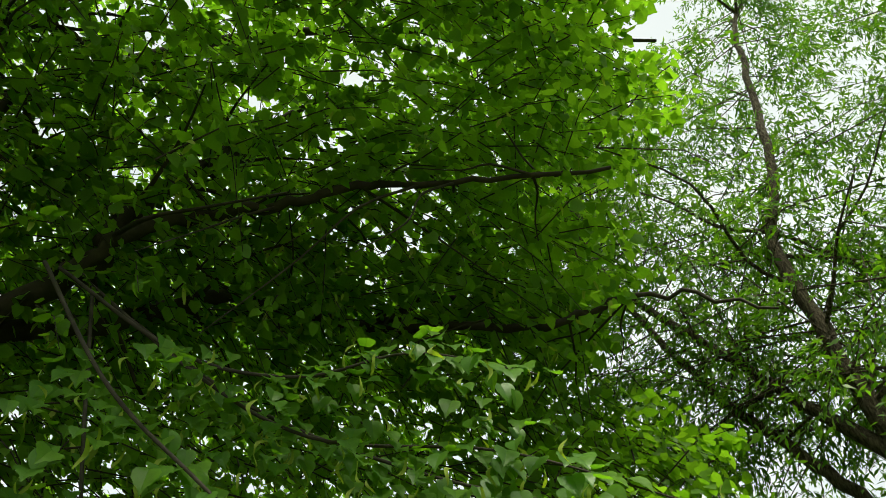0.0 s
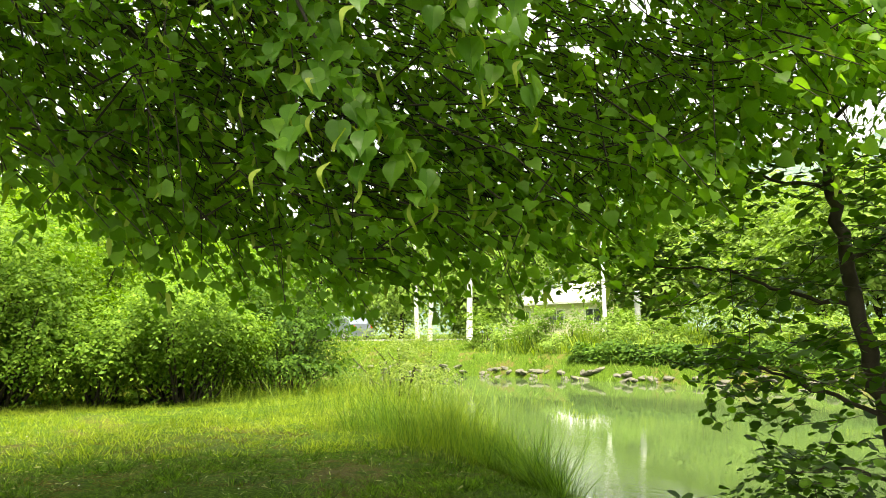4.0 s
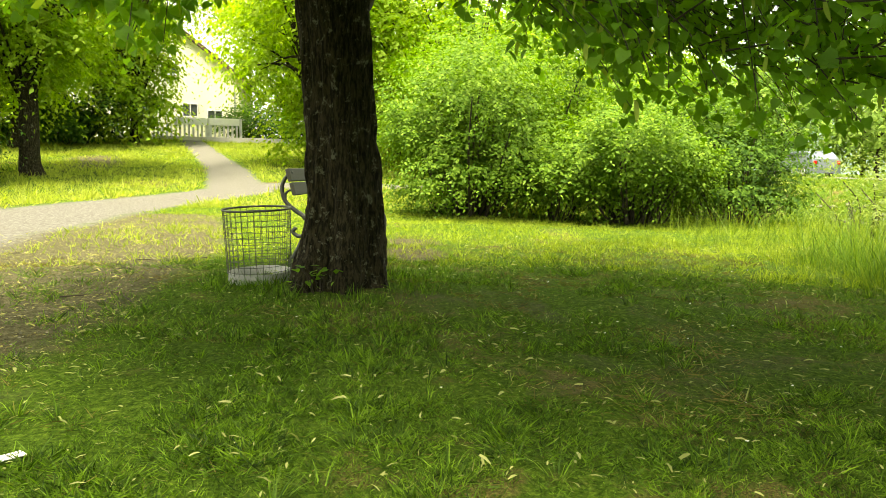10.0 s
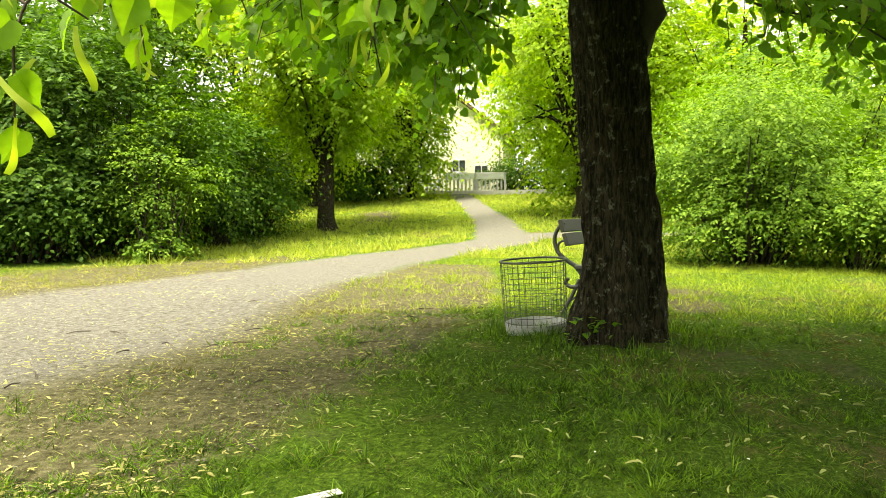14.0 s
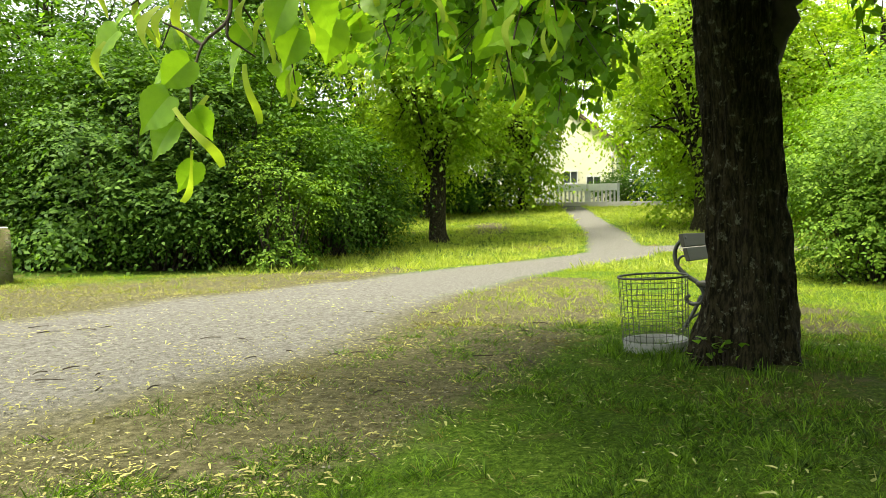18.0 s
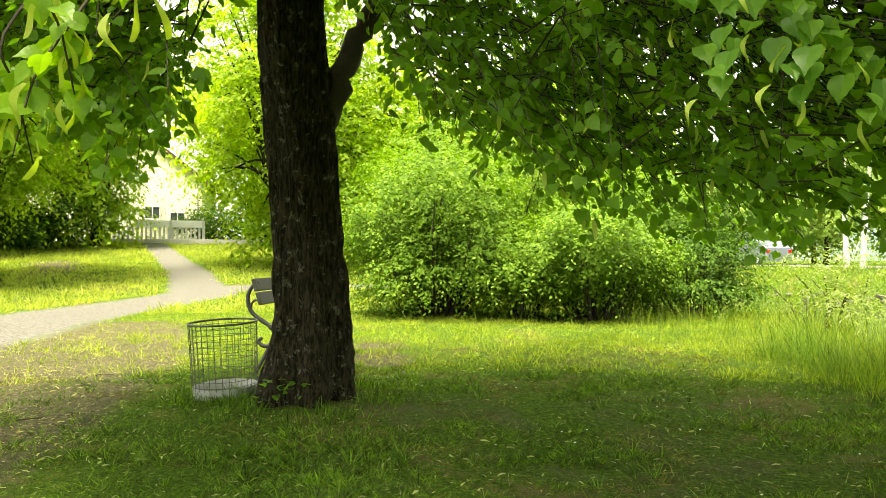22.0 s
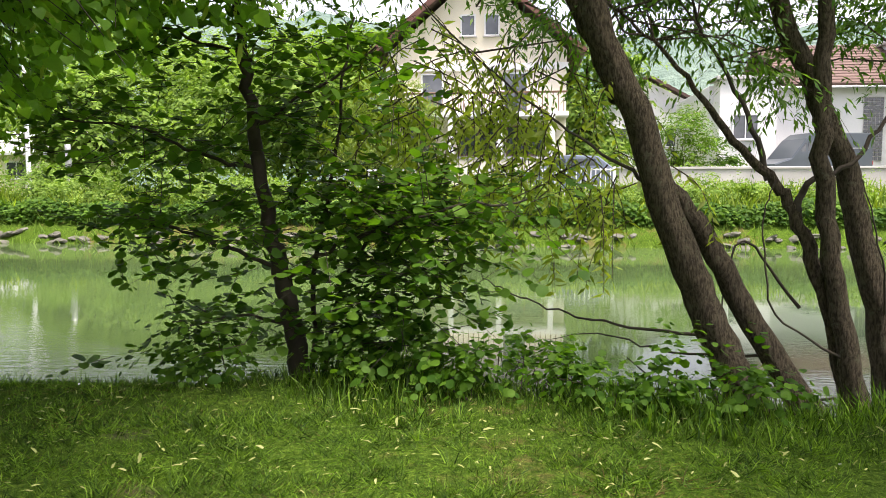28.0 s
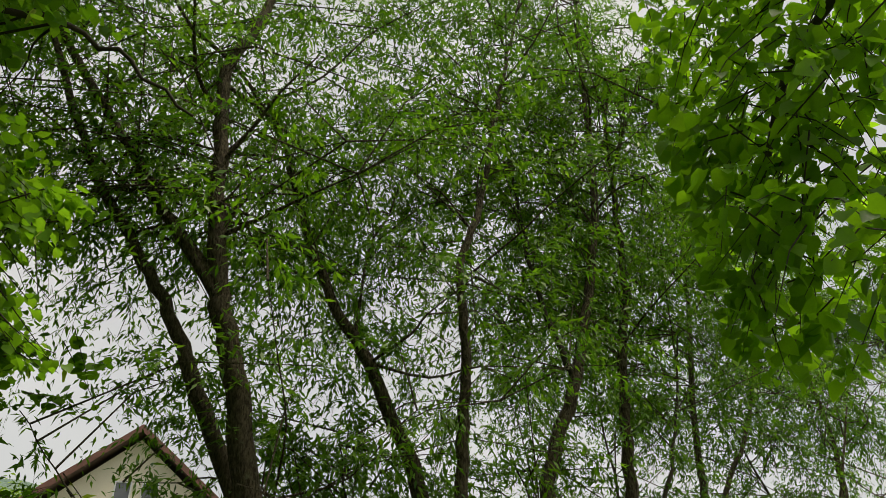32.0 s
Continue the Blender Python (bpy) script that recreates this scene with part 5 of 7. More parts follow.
leafy("park_tree", (-26.0, 0.1), (3.6, 3.0, 11.5), 8800, 0.18, MAPLE, "tall park tree with a stout trunk beside the path", "tree", "park trees", 49, 74, trunk=0.37, low=0.75)
leafy("park_tree", (-21.0, -13.5), (3.6, 3.6, 10.0), 5000, 0.2, SHRUB_DARK, "dark park tree behind the hedge", "tree", "park trees", 50, 46, trunk=0.25, low=0.8)
leafy("park_tree", (-25.0, 5.0), (3.6, 3.6, 7.6), 4600, 0.19, MAPLE, "light green tree behind the shrubs", "tree", "park trees", 51, 46, trunk=0.25, low=0.6)
leafy("park_tree", (-32.0, -11.8), (3.2, 3.0, 9.0), 4500, 0.2, MAPLE, "leafy tree before the street", "tree", "park trees", 52, 40, trunk=0.22, low=0.2)
leafy("park_tree", (-31.0, 3.4), (3.4, 3.4, 8.0), 3600, 0.22, MAPLE, "leafy tree at the top of the slope", "tree", "park trees", 53, 40, trunk=0.25, low=0.4)
leafy("park_tree", (-30.0, 12.0), (4.0, 3.5, 10.0), 4000, 0.24, MAPLE, "light green tree on the river bank", "tree", "park trees", 54, 40, trunk=0.25, low=0.4)
leafy("park_tree", (-33.0, -15.5), (4.0, 4.0, 11.0), 3600, 0.26, MAPLE, "tall tree behind the hedge", "tree", "park trees", 58, 40, trunk=0.25, low=0.6)
leafy("park_tree", (-36.0, 6.0), (4.0, 4.0, 8.5), 3000, 0.26, SHRUB, "tall tree beside the street", "tree", "park trees", 59, 40, trunk=0.25, low=0.6)
leafy("park_tree", (-52.0, -2.0), (4.5, 4.5, 12.0), 2600, 0.34, MAPLE, "tall tree beyond the street", "tree", "park trees", 60, 40, trunk=0.25, low=0.8)
leafy("park_tree", (-50.0, -15.0), (4.5, 4.5, 12.0), 1600, 0.4, MAPLE, "tall tree beyond the yellow house", "tree", "park trees", 61, 40, trunk=0.25, low=0.8)
leafy("park_tree", (-36.0, -8.3), (1.7, 1.9, 8.0), 2600, 0.24, MAPLE, "leafy tree beside the yellow house", "tree", "park trees", 63, 50, trunk=0.2, low=0.2)
for k, (x, y) in enumerate(((-35.0, -10.6), (-36.5, -14.0), (-36.0, -17.8), (-35.5, -21.5), (-38.0, 2.2), (-38.0, 5.5), (-44.5, -3.0))):
    leafy("hedge_bush", (x, y), (2.3, 2.2, 2.1), 1200, 0.22, SHRUB_DARK, "dark thicket along the top of the slope", "bush", "hedge", 330 + k, 24)
leafy("park_tree", (-16.5, -17.5), (3.4, 3.4, 9.5), 5200, 0.19, SHRUB_DARK, "tall dark tree rising over the hedge", "tree", "park trees", 66, 46, trunk=0.24, low=0.6)
leafy("hedge_bush", (-14.6, -13.4), (2.2, 2.0, 5.4), 5000, 0.11, SHRUB_DARK, "tall dark shrub in the depth of the hedge", "bush", "hedge", 340, 60)
leafy("park_tree", (-39.3, -8.9), (4.2, 4.2, 11.5), 4600, 0.22, MAPLE, "broad tree with high boughs before the yellow house", "tree", "park trees", 67, 60, trunk=0.2, low=2.8)
leafy("park_tree", (-37.5, -0.4), (3.4, 3.4, 11.0), 3600, 0.22, MAPLE, "tree with overhanging boughs beside the yellow house", "tree", "park trees", 68, 46, trunk=0.2, low=3.1)

# ---- things under the trees ----


def tube_part(name, pts, radii, material, parent, sides=8, n=5, label=""):
    p = bend(pts, n)
    v, f = tube_arrays(p, np.interp(np.linspace(0, 1, len(p)), np.linspace(0, 1, len(radii)), radii), sides)
    me = quads_mesh(name, v, f, material)
    bm = bmesh.new()
    bm.from_mesh(me)
    bpy.data.meshes.remove(me)
    bmesh.ops.holes_fill(bm, edges=[e for e in bm.edges if e.is_boundary], sides=0)
    return part(name, bm, material, parent, label, True)


def park_bench():
    at = (-8.14, 0.3, float(height(-8.14, 0.3)) - 0.03)
    bench = thing("park_bench", at, "park bench with dark planks on curled iron ends", "bench", turn=-17.5)
    for z0, y0, y1, z1 in ((0.745, -0.105, -0.135, 0.855), (0.625, -0.065, -0.098, 0.735)):
        bm = boxed((0, -0.018, 0), (1.55, 0.018, math.hypot(z1 - z0, y1 - y0)), 0.005)
        part("back_plank", bm, WOOD_DARK, bench, "grey-green worn plank", at=pose(0, y0, z0, math.degrees(math.atan2(y0 - y1, z1 - z0))))
    for k in range(4):
        part("seat_plank", boxed((0, 0.0 + 0.1 * k, 0.42), (1.55, 0.088 + 0.1 * k, 0.455), 0.006), WOOD_DARK, bench)
    for x in (0.06, 1.49):
        end = tube_part("iron_end", [(x, -0.105, 0.83), (x, -0.17, 0.77), (x, -0.2, 0.68), (x, -0.17, 0.57), (x, -0.08, 0.49), (x, 0.0, 0.44), (x, 0.05, 0.36), (x, 0.03, 0.28), (x, -0.05, 0.26), (x, -0.1, 0.3), (x, -0.07, 0.335)],
                        [0.016, 0.019, 0.02, 0.019, 0.016], IRON, bench, 8, 5, "curled black cast iron")
        tube_part("scroll", [(x, -0.085, 0.66), (x, -0.13, 0.665), (x, -0.165, 0.635), (x, -0.17, 0.59)], [0.01, 0.012], IRON, end)
        tube_part("front_leg", [(x, 0.0, 0.42), (x, 0.2, 0.4), (x, 0.38, 0.4), (x, 0.42, 0.25), (x, 0.37, -0.04)], [0.017, 0.019, 0.016], IRON, end)
        tube_part("rear_leg", [(x, 0.03, 0.33), (x, -0.04, 0.18), (x, -0.16, -0.04)], [0.017, 0.016], IRON, end)
        tube_part("brace", [(x, 0.36, 0.18), (x, 0.1, 0.22), (x, -0.08, 0.12)], [0.01, 0.01], IRON, end)


park_bench()


def waste_bin():
    z = float(height(-5.47, -0.43)) - 0.03
    b = thing("waste_basket", (-5.47, -0.43, z), "round wire mesh waste basket with a galvanised steel foot", "bin")
    b.matrix_basis = pose(-5.47, -0.43, z, 2.5, 1.2, 0)
    r0, r1, top, foot = 0.224, 0.236, 0.545, 0.1

    def ring(name, r, zc, thick, mat, label=""):
        a = np.linspace(0, 2 * math.pi, 37)
        v, f = tube_arrays(np.stack([r * np.cos(a), r * np.sin(a), np.full(37, zc)], 1), np.full(37, thick), 6)
        return part_mesh(name, quads_mesh(name, v, f, mat), b, label)

    ring("rim", r1, top, 0.008, WIRE, "bent steel rim")
    for k in range(11):
        u = k / 10.6
        ring("hoop_wire", r0 + (r1 - r0) * u, foot + 0.012 + (top - foot) * u * 0.96, 0.0021, WIRE)
    v, f = tube_arrays([(r0, 0, foot - 0.01), ((r0 + r1) / 2, 0, (foot + top) / 2), (r1, 0, top)], [0.0021] * 3, 5)
    wire = quads_mesh("upright_wire", v, f, WIRE)
    for k in range(32):
        part_mesh("upright_wire", wire, b, at=pose(0, 0, 0, 0, 0, 360 / 32 * k))
    # sheet foot with a turned lip, and its floor
    a = np.linspace(0, 2 * math.pi, 48, endpoint=False)
    prof = [(0.218, -0.05), (0.22, foot - 0.004), (0.223, foot), (0.221, foot + 0.003), (0.2185, foot), (0.216, 0.0), (0.0005, -0.002)]
    v = np.array([(r * math.cos(t), r * math.sin(t), h) for r, h in prof for t in a])
    i, j = np.meshgrid(np.arange(len(prof) - 1), np.arange(48), indexing="ij")
    i, j = i.ravel(), j.ravel()
    q = np.stack([i * 48 + j, i * 48 + (j + 1) % 48, (i + 1) * 48 + (j + 1) % 48, (i + 1) * 48 + j], 1)
    part_mesh("foot", quads_mesh("foot", v, q, ZINC), b, "dull galvanised sheet steel band")


waste_bin()


def mossy_block():
    g = np.random.default_rng(61)
    z = float(height(-9.15, -11.2))
    b = thing("concrete_block", (-9.15, -11.2, z), "old concrete block grown over with moss beside the path", "block")
    bm = bmesh.new()
    bmesh.ops.create_cone(bm, cap_ends=True, segments=20, radius1=0.42, radius2=0.38, depth=1.0, matrix=Matrix.Translation((0, 0, 0.42)))
    bmesh.ops.bevel(bm, geom=list(bm.edges), offset=0.03, segments=2, affect="EDGES")
    part("block", bm, surface("mossy concrete", [(0.3, (0.08, 0.1, 0.025)), (0.5, (0.16, 0.15, 0.06)), (0.7, (0.24, 0.22, 0.15))], 3, 30, 0.95, 0, 1.0, 0.04), b, "", True)
    part("cap", boxed((-0.26, -0.26, 0.9), (0.26, 0.26, 0.94), 0.02), CONCRETE, b, "bare grey top")
    n = 1500
    a, h = g.uniform(0, 2 * math.pi, n), g.uniform(0, 0.9, n) ** 0.8
    d = np.stack([np.cos(a), np.sin(a), np.zeros(n)], 1)
    part_mesh("moss", leaves_mesh("moss", BLADE, d * 0.4 + h[:, None] * (0, 0, 1), d + g.normal(size=(n, 3)) * 0.5 - (0, 0, 0.5), d, g.uniform(0.03, 0.09, n), GRASS), b, "", "stuff")


mossy_block()


def paper_strip():
    """A printed white strip lying in the grass."""
    c = thing("paper_strip", (-2.33, -0.97, float(height(-2.33, -0.97)) + 0.014), "white printed paper strip lying in the grass", "litter", turn=131)
    part("sheet", boxed((-0.095, -0.022, 0), (0.095, 0.022, 0.006), 0.002), PAPER, c)
    for k, (x, w) in enumerate(((-0.07, 0.012), (-0.045, 0.02), (-0.012, 0.008), (0.015, 0.022), (0.05, 0.012), (0.075, 0.015))):
        part("print_bar", boxed((x - w / 2, -0.01 + 0.004 * (k % 2), 0.0062), (x + w / 2, 0.006, 0.007)), INK, c)


paper_strip()


def stone_lump(bm, g, at, size):
    r = bmesh.ops.create_icosphere(bm, subdivisions=2, radius=1.0)
    for v in r["verts"]:
        k = 0.8 + 0.35 * noise.noise(v.co * 1.6 + Vector((g.uniform(0, 50), 0, 0)) * 0 + Vector(at))
        v.co = Vector(at) + Vector((v.co.x * size[0] * k, v.co.y * size[1] * k, v.co.z * size[2] * k))


def bank_stones():
    g = np.random.default_rng(62)
    wall = thing("stone_revetment", (-8, 20.2, -0.5), "rough pale stones lining the far river bank", "bank")
    meshes = []
    for k in range(10):
        bm = bmesh.new()
        stone_lump(bm, g, (k * 3.1, 0, 0), (g.uniform(0.16, 0.45), g.uniform(0.12, 0.25), g.uniform(0.05, 0.11)))
        bmesh.ops.translate(bm, vec=(-k * 3.1, 0, 0), verts=bm.verts)
        me = bpy.data.meshes.new("stone")
        bm.to_mesh(me)
        bm.free()
        me.materials.append(STONE)
        meshes.append(me)
    x = -20.0
    while x < 27:
        for row in range(2):
            if g.uniform() < (0.95 if row == 0 else 0.8):
                y = 20.14 + 0.24 * row + g.normal() * 0.06
                part_mesh("stone", meshes[g.integers(0, 10)], wall, at=pose(x + g.normal() * 0.1, y - 20.2, float(height(x - 8, y)) + 0.44, g.normal() * 12, g.normal() * 12, g.uniform(0, 360)))
        x += g.uniform(0.22, 0.5)
    for at, size in (((-1.8, 4.35, -0.2), (0.16, 0.14, 0.1)), ((-1.75, 4.6, -0.33), (0.26, 0.18, 0.12)), ((-2.2, 4.6, -0.36), (0.2, 0.16, 0.1)), ((-2.6, 4.8, -0.42), (0.16, 0.12, 0.1))):
        bm = bmesh.new()
        stone_lump(bm, g, (0, 0, 0), size)
        me = bpy.data.meshes.new("bank_stone")
        bm.to_mesh(me)
        bm.free()
        me.materials.append(STONE)
        ob = tagged(new("bank_stone", me), "pale stone at the water's edge", "stone", "stones at the water")
        ob.matrix_basis = pose(at[0], at[1], float(height(at[0], at[1])) + size[2] * 0.3, 0, 0, 40)


bank_stones()

# the twig of lime leaves that hangs close by: foot and way of each leaf
NEAR_LEAVES = [(-0.87, -0.77, 1.03, 0.01, -0.02, -0.05), (-0.84, -0.78, 1.11, 0.02, -0.06, -0.06), (-0.85, -0.78, 1.08, 0.02, -0.05, -0.06),
               (-0.85, -0.76, 1.09, -0.03, 0.02, -0.04), (-0.9, -0.72, 1.17, 0.0, -0.04, -0.06), (-0.84, -0.75, 1.15, 0.02, -0.05, -0.05),
               (-0.87, -0.79, 1.15, 0.02, -0.04, -0.02), (-0.92, -0.66, 1.24, 0.0, -0.05, -0.07), (-0.89, -0.61, 1.23, -0.04, 0.02, -0.06),
               (-0.96, -0.67, 1.21, 0.0, -0.04, -0.07), (-1.0, -0.64, 1.23, -0.02, -0.03, -0.08), (-1.02, -1.0, 1.28, 0.01, -0.04, -0.03),
               (-1.01, -1.01, 1.25, 0.02, -0.07, -0.05), (-1.0, -0.94, 1.28, 0.02, -0.05, -0.03), (-1.0, -0.85, 1.28, -0.01, -0.04, -0.06)]
NEAR_BRACTS = [(-0.82, -0.78, 1.21, -0.01, -0.02, -0.06), (-0.85, -0.79, 1.22, -0.01, -0.02, -0.05), (-0.87, -0.78, 1.24, -0.02, -0.02, -0.06),
               (-0.89, -0.71, 1.15, -0.02, 0.0, -0.07), (-0.83, -0.77, 1.09, -0.04, 0.03, -0.07), (-0.91, -0.64, 1.23, -0.02, 0.0, -0.05),
               (-0.87, -0.75, 1.11, -0.01, -0.02, -0.05), (-0.85, -0.76, 1.04, 0.0, -0.02, -0.06), (-1.0, -1.03, 1.23, -0.02, -0.02, -0.06)]


def heart_leaf(name, material, seed, n=24):
    """A lime leaf with toothed edge, sunk midrib and a drooping tip, one unit long."""
    g = np.random.default_rng(seed)
    verts = []
    for side in (-1, 1):
        for k in range(n + 1):
            a = math.pi * k / n
            w = 0.42 * math.sin(a) ** 0.85 * (1 + (0.06 if k % 2 else 0.0)) * (1 - 0.62 * max(0.0, (a - 1.65) / 1.49) ** 1.2)
            y = 0.44 - 0.5 * math.cos(a) + 0.2 * math.exp(-((math.pi - a) / 0.26) ** 2) + 0.1 * math.exp(-(a / 0.28) ** 2)
            for f in (0, 0.5, 1.0):
                x = side * w * f
                z = 0.22 * abs(x) - 0.26 * y * y + 0.018 * math.cos(24 * (y - 0.5 * abs(x))) * f + 0.05 * math.sin(5 * y + seed) * x
                verts.append((x, y + (0.12 * f * (1 - f) * (1 - y)), z))
    q = []
    for s in range(2):
        o = s * (n + 1) * 3
        for k in range(n):
            for c in range(2):
                a = o + k * 3 + c
                q.append((a, a + 1, a + 4, a + 3) if s else (a, a + 3, a + 4, a + 1))
    return quads_mesh(name, np.array(verts), np.array(q), material)


def near_twig(tree):
    g = np.random.default_rng(63)
    off = np.array((-5.2, 0.12, 0.05))
    twig = part_mesh("hanging_twig", quads_mesh("hanging_twig", *tube_arrays(bend(np.array([(-1.35, -0.5, 1.75), (-1.05, -0.62, 1.5), (-0.89, -0.71, 1.31), (-0.88, -0.72, 1.24), (-0.87, -0.72, 1.2), (-0.86, -0.75, 1.17), (-0.85, -0.76, 1.12)]) - off, 4),
                     np.linspace(0.0042, 0.0014, 25), 6), BARK_TWIG), tree, "thin dark twig with leaves in a painted backlit tone")
    for p in ([(-0.87, -0.72, 1.2), (-0.87, -0.72, 1.18), (-0.88, -0.71, 1.17), (-0.9, -0.7, 1.16)], [(-1.05, -0.62, 1.5), (-0.98, -0.64, 1.36), (-0.93, -0.65, 1.26)], [(-1.05, -0.62, 1.5), (-1.03, -0.8, 1.4), (-1.0, -0.98, 1.28)], [(-0.86, -0.75, 1.17), (-0.86, -0.78, 1.19), (-0.85, -0.8, 1.2)], [(-0.85, -0.76, 1.12), (-0.855, -0.765, 1.08), (-0.86, -0.77, 1.04)]):
        side = Tubes()
        side.add(bend(np.array(p) - off, 4), np.linspace(0.0022, 0.0012, 4 * (len(p) - 1) + 1), 5)
        part_mesh("side_twig", side.mesh("side_twig", BARK_TWIG), twig)
    kinds = [heart_leaf("leaf", BACKLIT_TONE, k) for k in range(4)]
    strip = quads_mesh("bract", np.array([(c * 0.075 * math.sin(math.pi * (0.12 + 0.8 * k / 9)) ** 0.7 + 0.1 * math.sin(4.5 * k / 9), k / 9, 0.26 * math.sin(3.2 * k / 9) + 0.05 * c * math.sin(5 * k / 9)) for k in range(10) for c in (-1, 0, 1)]),
                       np.array([(3 * k + c, 3 * k + c + 1, 3 * k + c + 4, 3 * k + c + 3) for k in range(9) for c in (0, 1)]), BRACT)

    def stand(row, long, k):
        p, d = np.array(row[:3]) - off, unit(np.array(row[3:]))
        nrm = unit(np.array((0.75, 0.6, 0.5)) + g.normal(size=3) * 0.45)
        x = unit(np.cross(d, nrm))
        m = Matrix((x, d, np.cross(x, d))).transposed().to_4x4()
        return Matrix.Translation(p) @ m @ Matrix.Diagonal((long, long, long, 1))

    for k, row in enumerate(NEAR_LEAVES):
        part_mesh("leaf", kinds[k % 4], twig, at=stand(row, max(0.042, np.linalg.norm(row[3:]) * 0.7), k))
    for k, row in enumerate(NEAR_BRACTS):
        part_mesh("bract", strip, twig, at=stand(row, np.linalg.norm(row[3:]) * 1.05, k))
    # thin hanging twigs round it, each with its leaves and bracts
    for i in range(30):
        u = g.uniform() ** 1.4
        top = np.array((-1.12 - 0.42 * u, -1.12 + 0.8 * u, 1.52)) * (1.0, 1.0, 1.0) + g.normal(size=3) * (0.12, 0.08, 0.06)
        drop = g.uniform(0.12, 0.3) * (1.15 - 0.45 * u)
        end = top + (g.normal() * 0.08, g.normal() * 0.08, -drop)
        if np.linalg.norm(end - (0, 0, 1)) < 1.1:
            continue
        q = bend(np.array([top + (-0.25, 0.05, 0.25), top, (top + end) / 2 + (0.02, 0, 0.02), end]), 4)
        hung = part_mesh("hanging_twig", quads_mesh("hanging_twig", *tube_arrays(q - off, np.linspace(0.004, 0.0013, len(q)), 5), BARK_TWIG), tree)
        for k in range(9):
            c = q[int(g.uniform(0.35, 1.0) * (len(q) - 1))] + g.normal(size=3) * 0.012
            part_mesh("leaf", kinds[(i + k) % 4], hung, at=stand((*c, *(g.normal(size=3) * 0.5 - (0, 0, 0.6))), g.uniform(0.036, 0.06), k))
        for k in range(5):
            c = q[int(g.uniform(0.35, 1.0) * (len(q) - 1))] + g.normal(size=3) * 0.015
            part_mesh("bract", strip, hung, at=stand((*c, *(g.normal(size=3) * 0.25 - (0, 0, 0.9))), g.uniform(0.055, 0.085), k))


near_twig(LIME_TREE)


def near_bough(tree):
    """The bough that hangs closest over the lawn: its leaves are large enough to tell apart."""
    g = np.random.default_rng(65)
    off = np.array((-5.2, 0.12, 0.05))
    kinds = [heart_leaf("leaf", LIME_NEAR if k % 2 else LIME, 20 + k, 12) for k in range(6)]
    strip = bpy.data.meshes["bract"]
    for line in ([(-2.6, 1.2, 3.4), (-1.9, 1.35, 2.75), (-1.3, 1.4, 2.3), (-0.75, 1.55, 2.15), (-0.35, 1.75, 1.98)], [(-2.4, 0.9, 3.2), (-1.7, 0.95, 2.4), (-1.2, 1.0, 1.95), (-1.0, 1.15, 1.75)],
                 [(-2.6, 1.2, 3.4), (-2.0, 1.15, 2.3), (-1.65, 1.1, 1.8), (-1.5, 1.15, 1.6)], [(-2.4, 1.3, 3.2), (-1.7, 1.5, 2.6), (-1.15, 1.75, 2.3), (-0.65, 2.0, 2.12), (-0.35, 2.2, 1.9)], [(-2.5, 1.0, 3.3), (-1.8, 1.2, 2.7), (-1.3, 1.3, 2.45), (-0.9, 1.35, 2.4), (-0.6, 1.5, 2.3)]):
        p = bend(np.array(line), 8)
        bough = part_mesh("near_bough", quads_mesh("near_bough", *tube_arrays(p - off, np.linspace(0.009, 0.002, len(p)), 7), BARK_TWIG), tree, "thin bough with broad pale leaves")
        # side twigs in one flat fan, leaves alternating along each
        for j in range(16):
            i = int((0.25 + 0.72 * j / 15) * (len(p) - 1))
            run = unit(p[min(i + 1, len(p) - 1)] - p[i - 1])
            side = unit(np.cross(run, (0, 0, 1.0))) * (1 if j % 2 else -1)
            L = g.uniform(0.18, 0.38)
            tip = p[i] + (side * 0.8 + run * 0.5 + g.normal(size=3) * 0.15) * L - (0, 0, 0.25 * L)
            for k in range(12):
                u = (k + 1) / 12
                q = p[i] + (tip - p[i]) * u - (0, 0, 0.12 * u * u) + g.normal(size=3) * 0.02
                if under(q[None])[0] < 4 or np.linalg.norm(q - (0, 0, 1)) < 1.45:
                    continue
                bract = k % 4 == 3
                view = unit(np.array((0, 0, q[2])) - q)
                d = unit(g.normal(size=3) * 0.25 - (0, 0, 1.0)) if bract else unit(side * (0.35 if k % 2 else 0.1) + run * (0.5 if k % 2 else 0.15) + view * 0.55 + g.normal(size=3) * 0.22 - (0, 0, 0.42))
                nrm = unit(g.normal(size=3)) if bract else unit(np.array((0, 0, 1.0)) + view * 0.35 + g.normal(size=3) * 0.22)
                x = unit(np.cross(d, nrm))
                s = g.uniform(0.05, 0.075) if bract else g.uniform(0.05, 0.074)
                part_mesh("bract" if bract else "leaf", strip if bract else kinds[(j + k) % 6], bough, at=Matrix.Translation(q - off) @ Matrix((x, d, np.cross(x, d))).transposed().to_4x4() @ Matrix.Diagonal((s, s, s, 1)))


near_bough(LIME_TREE)


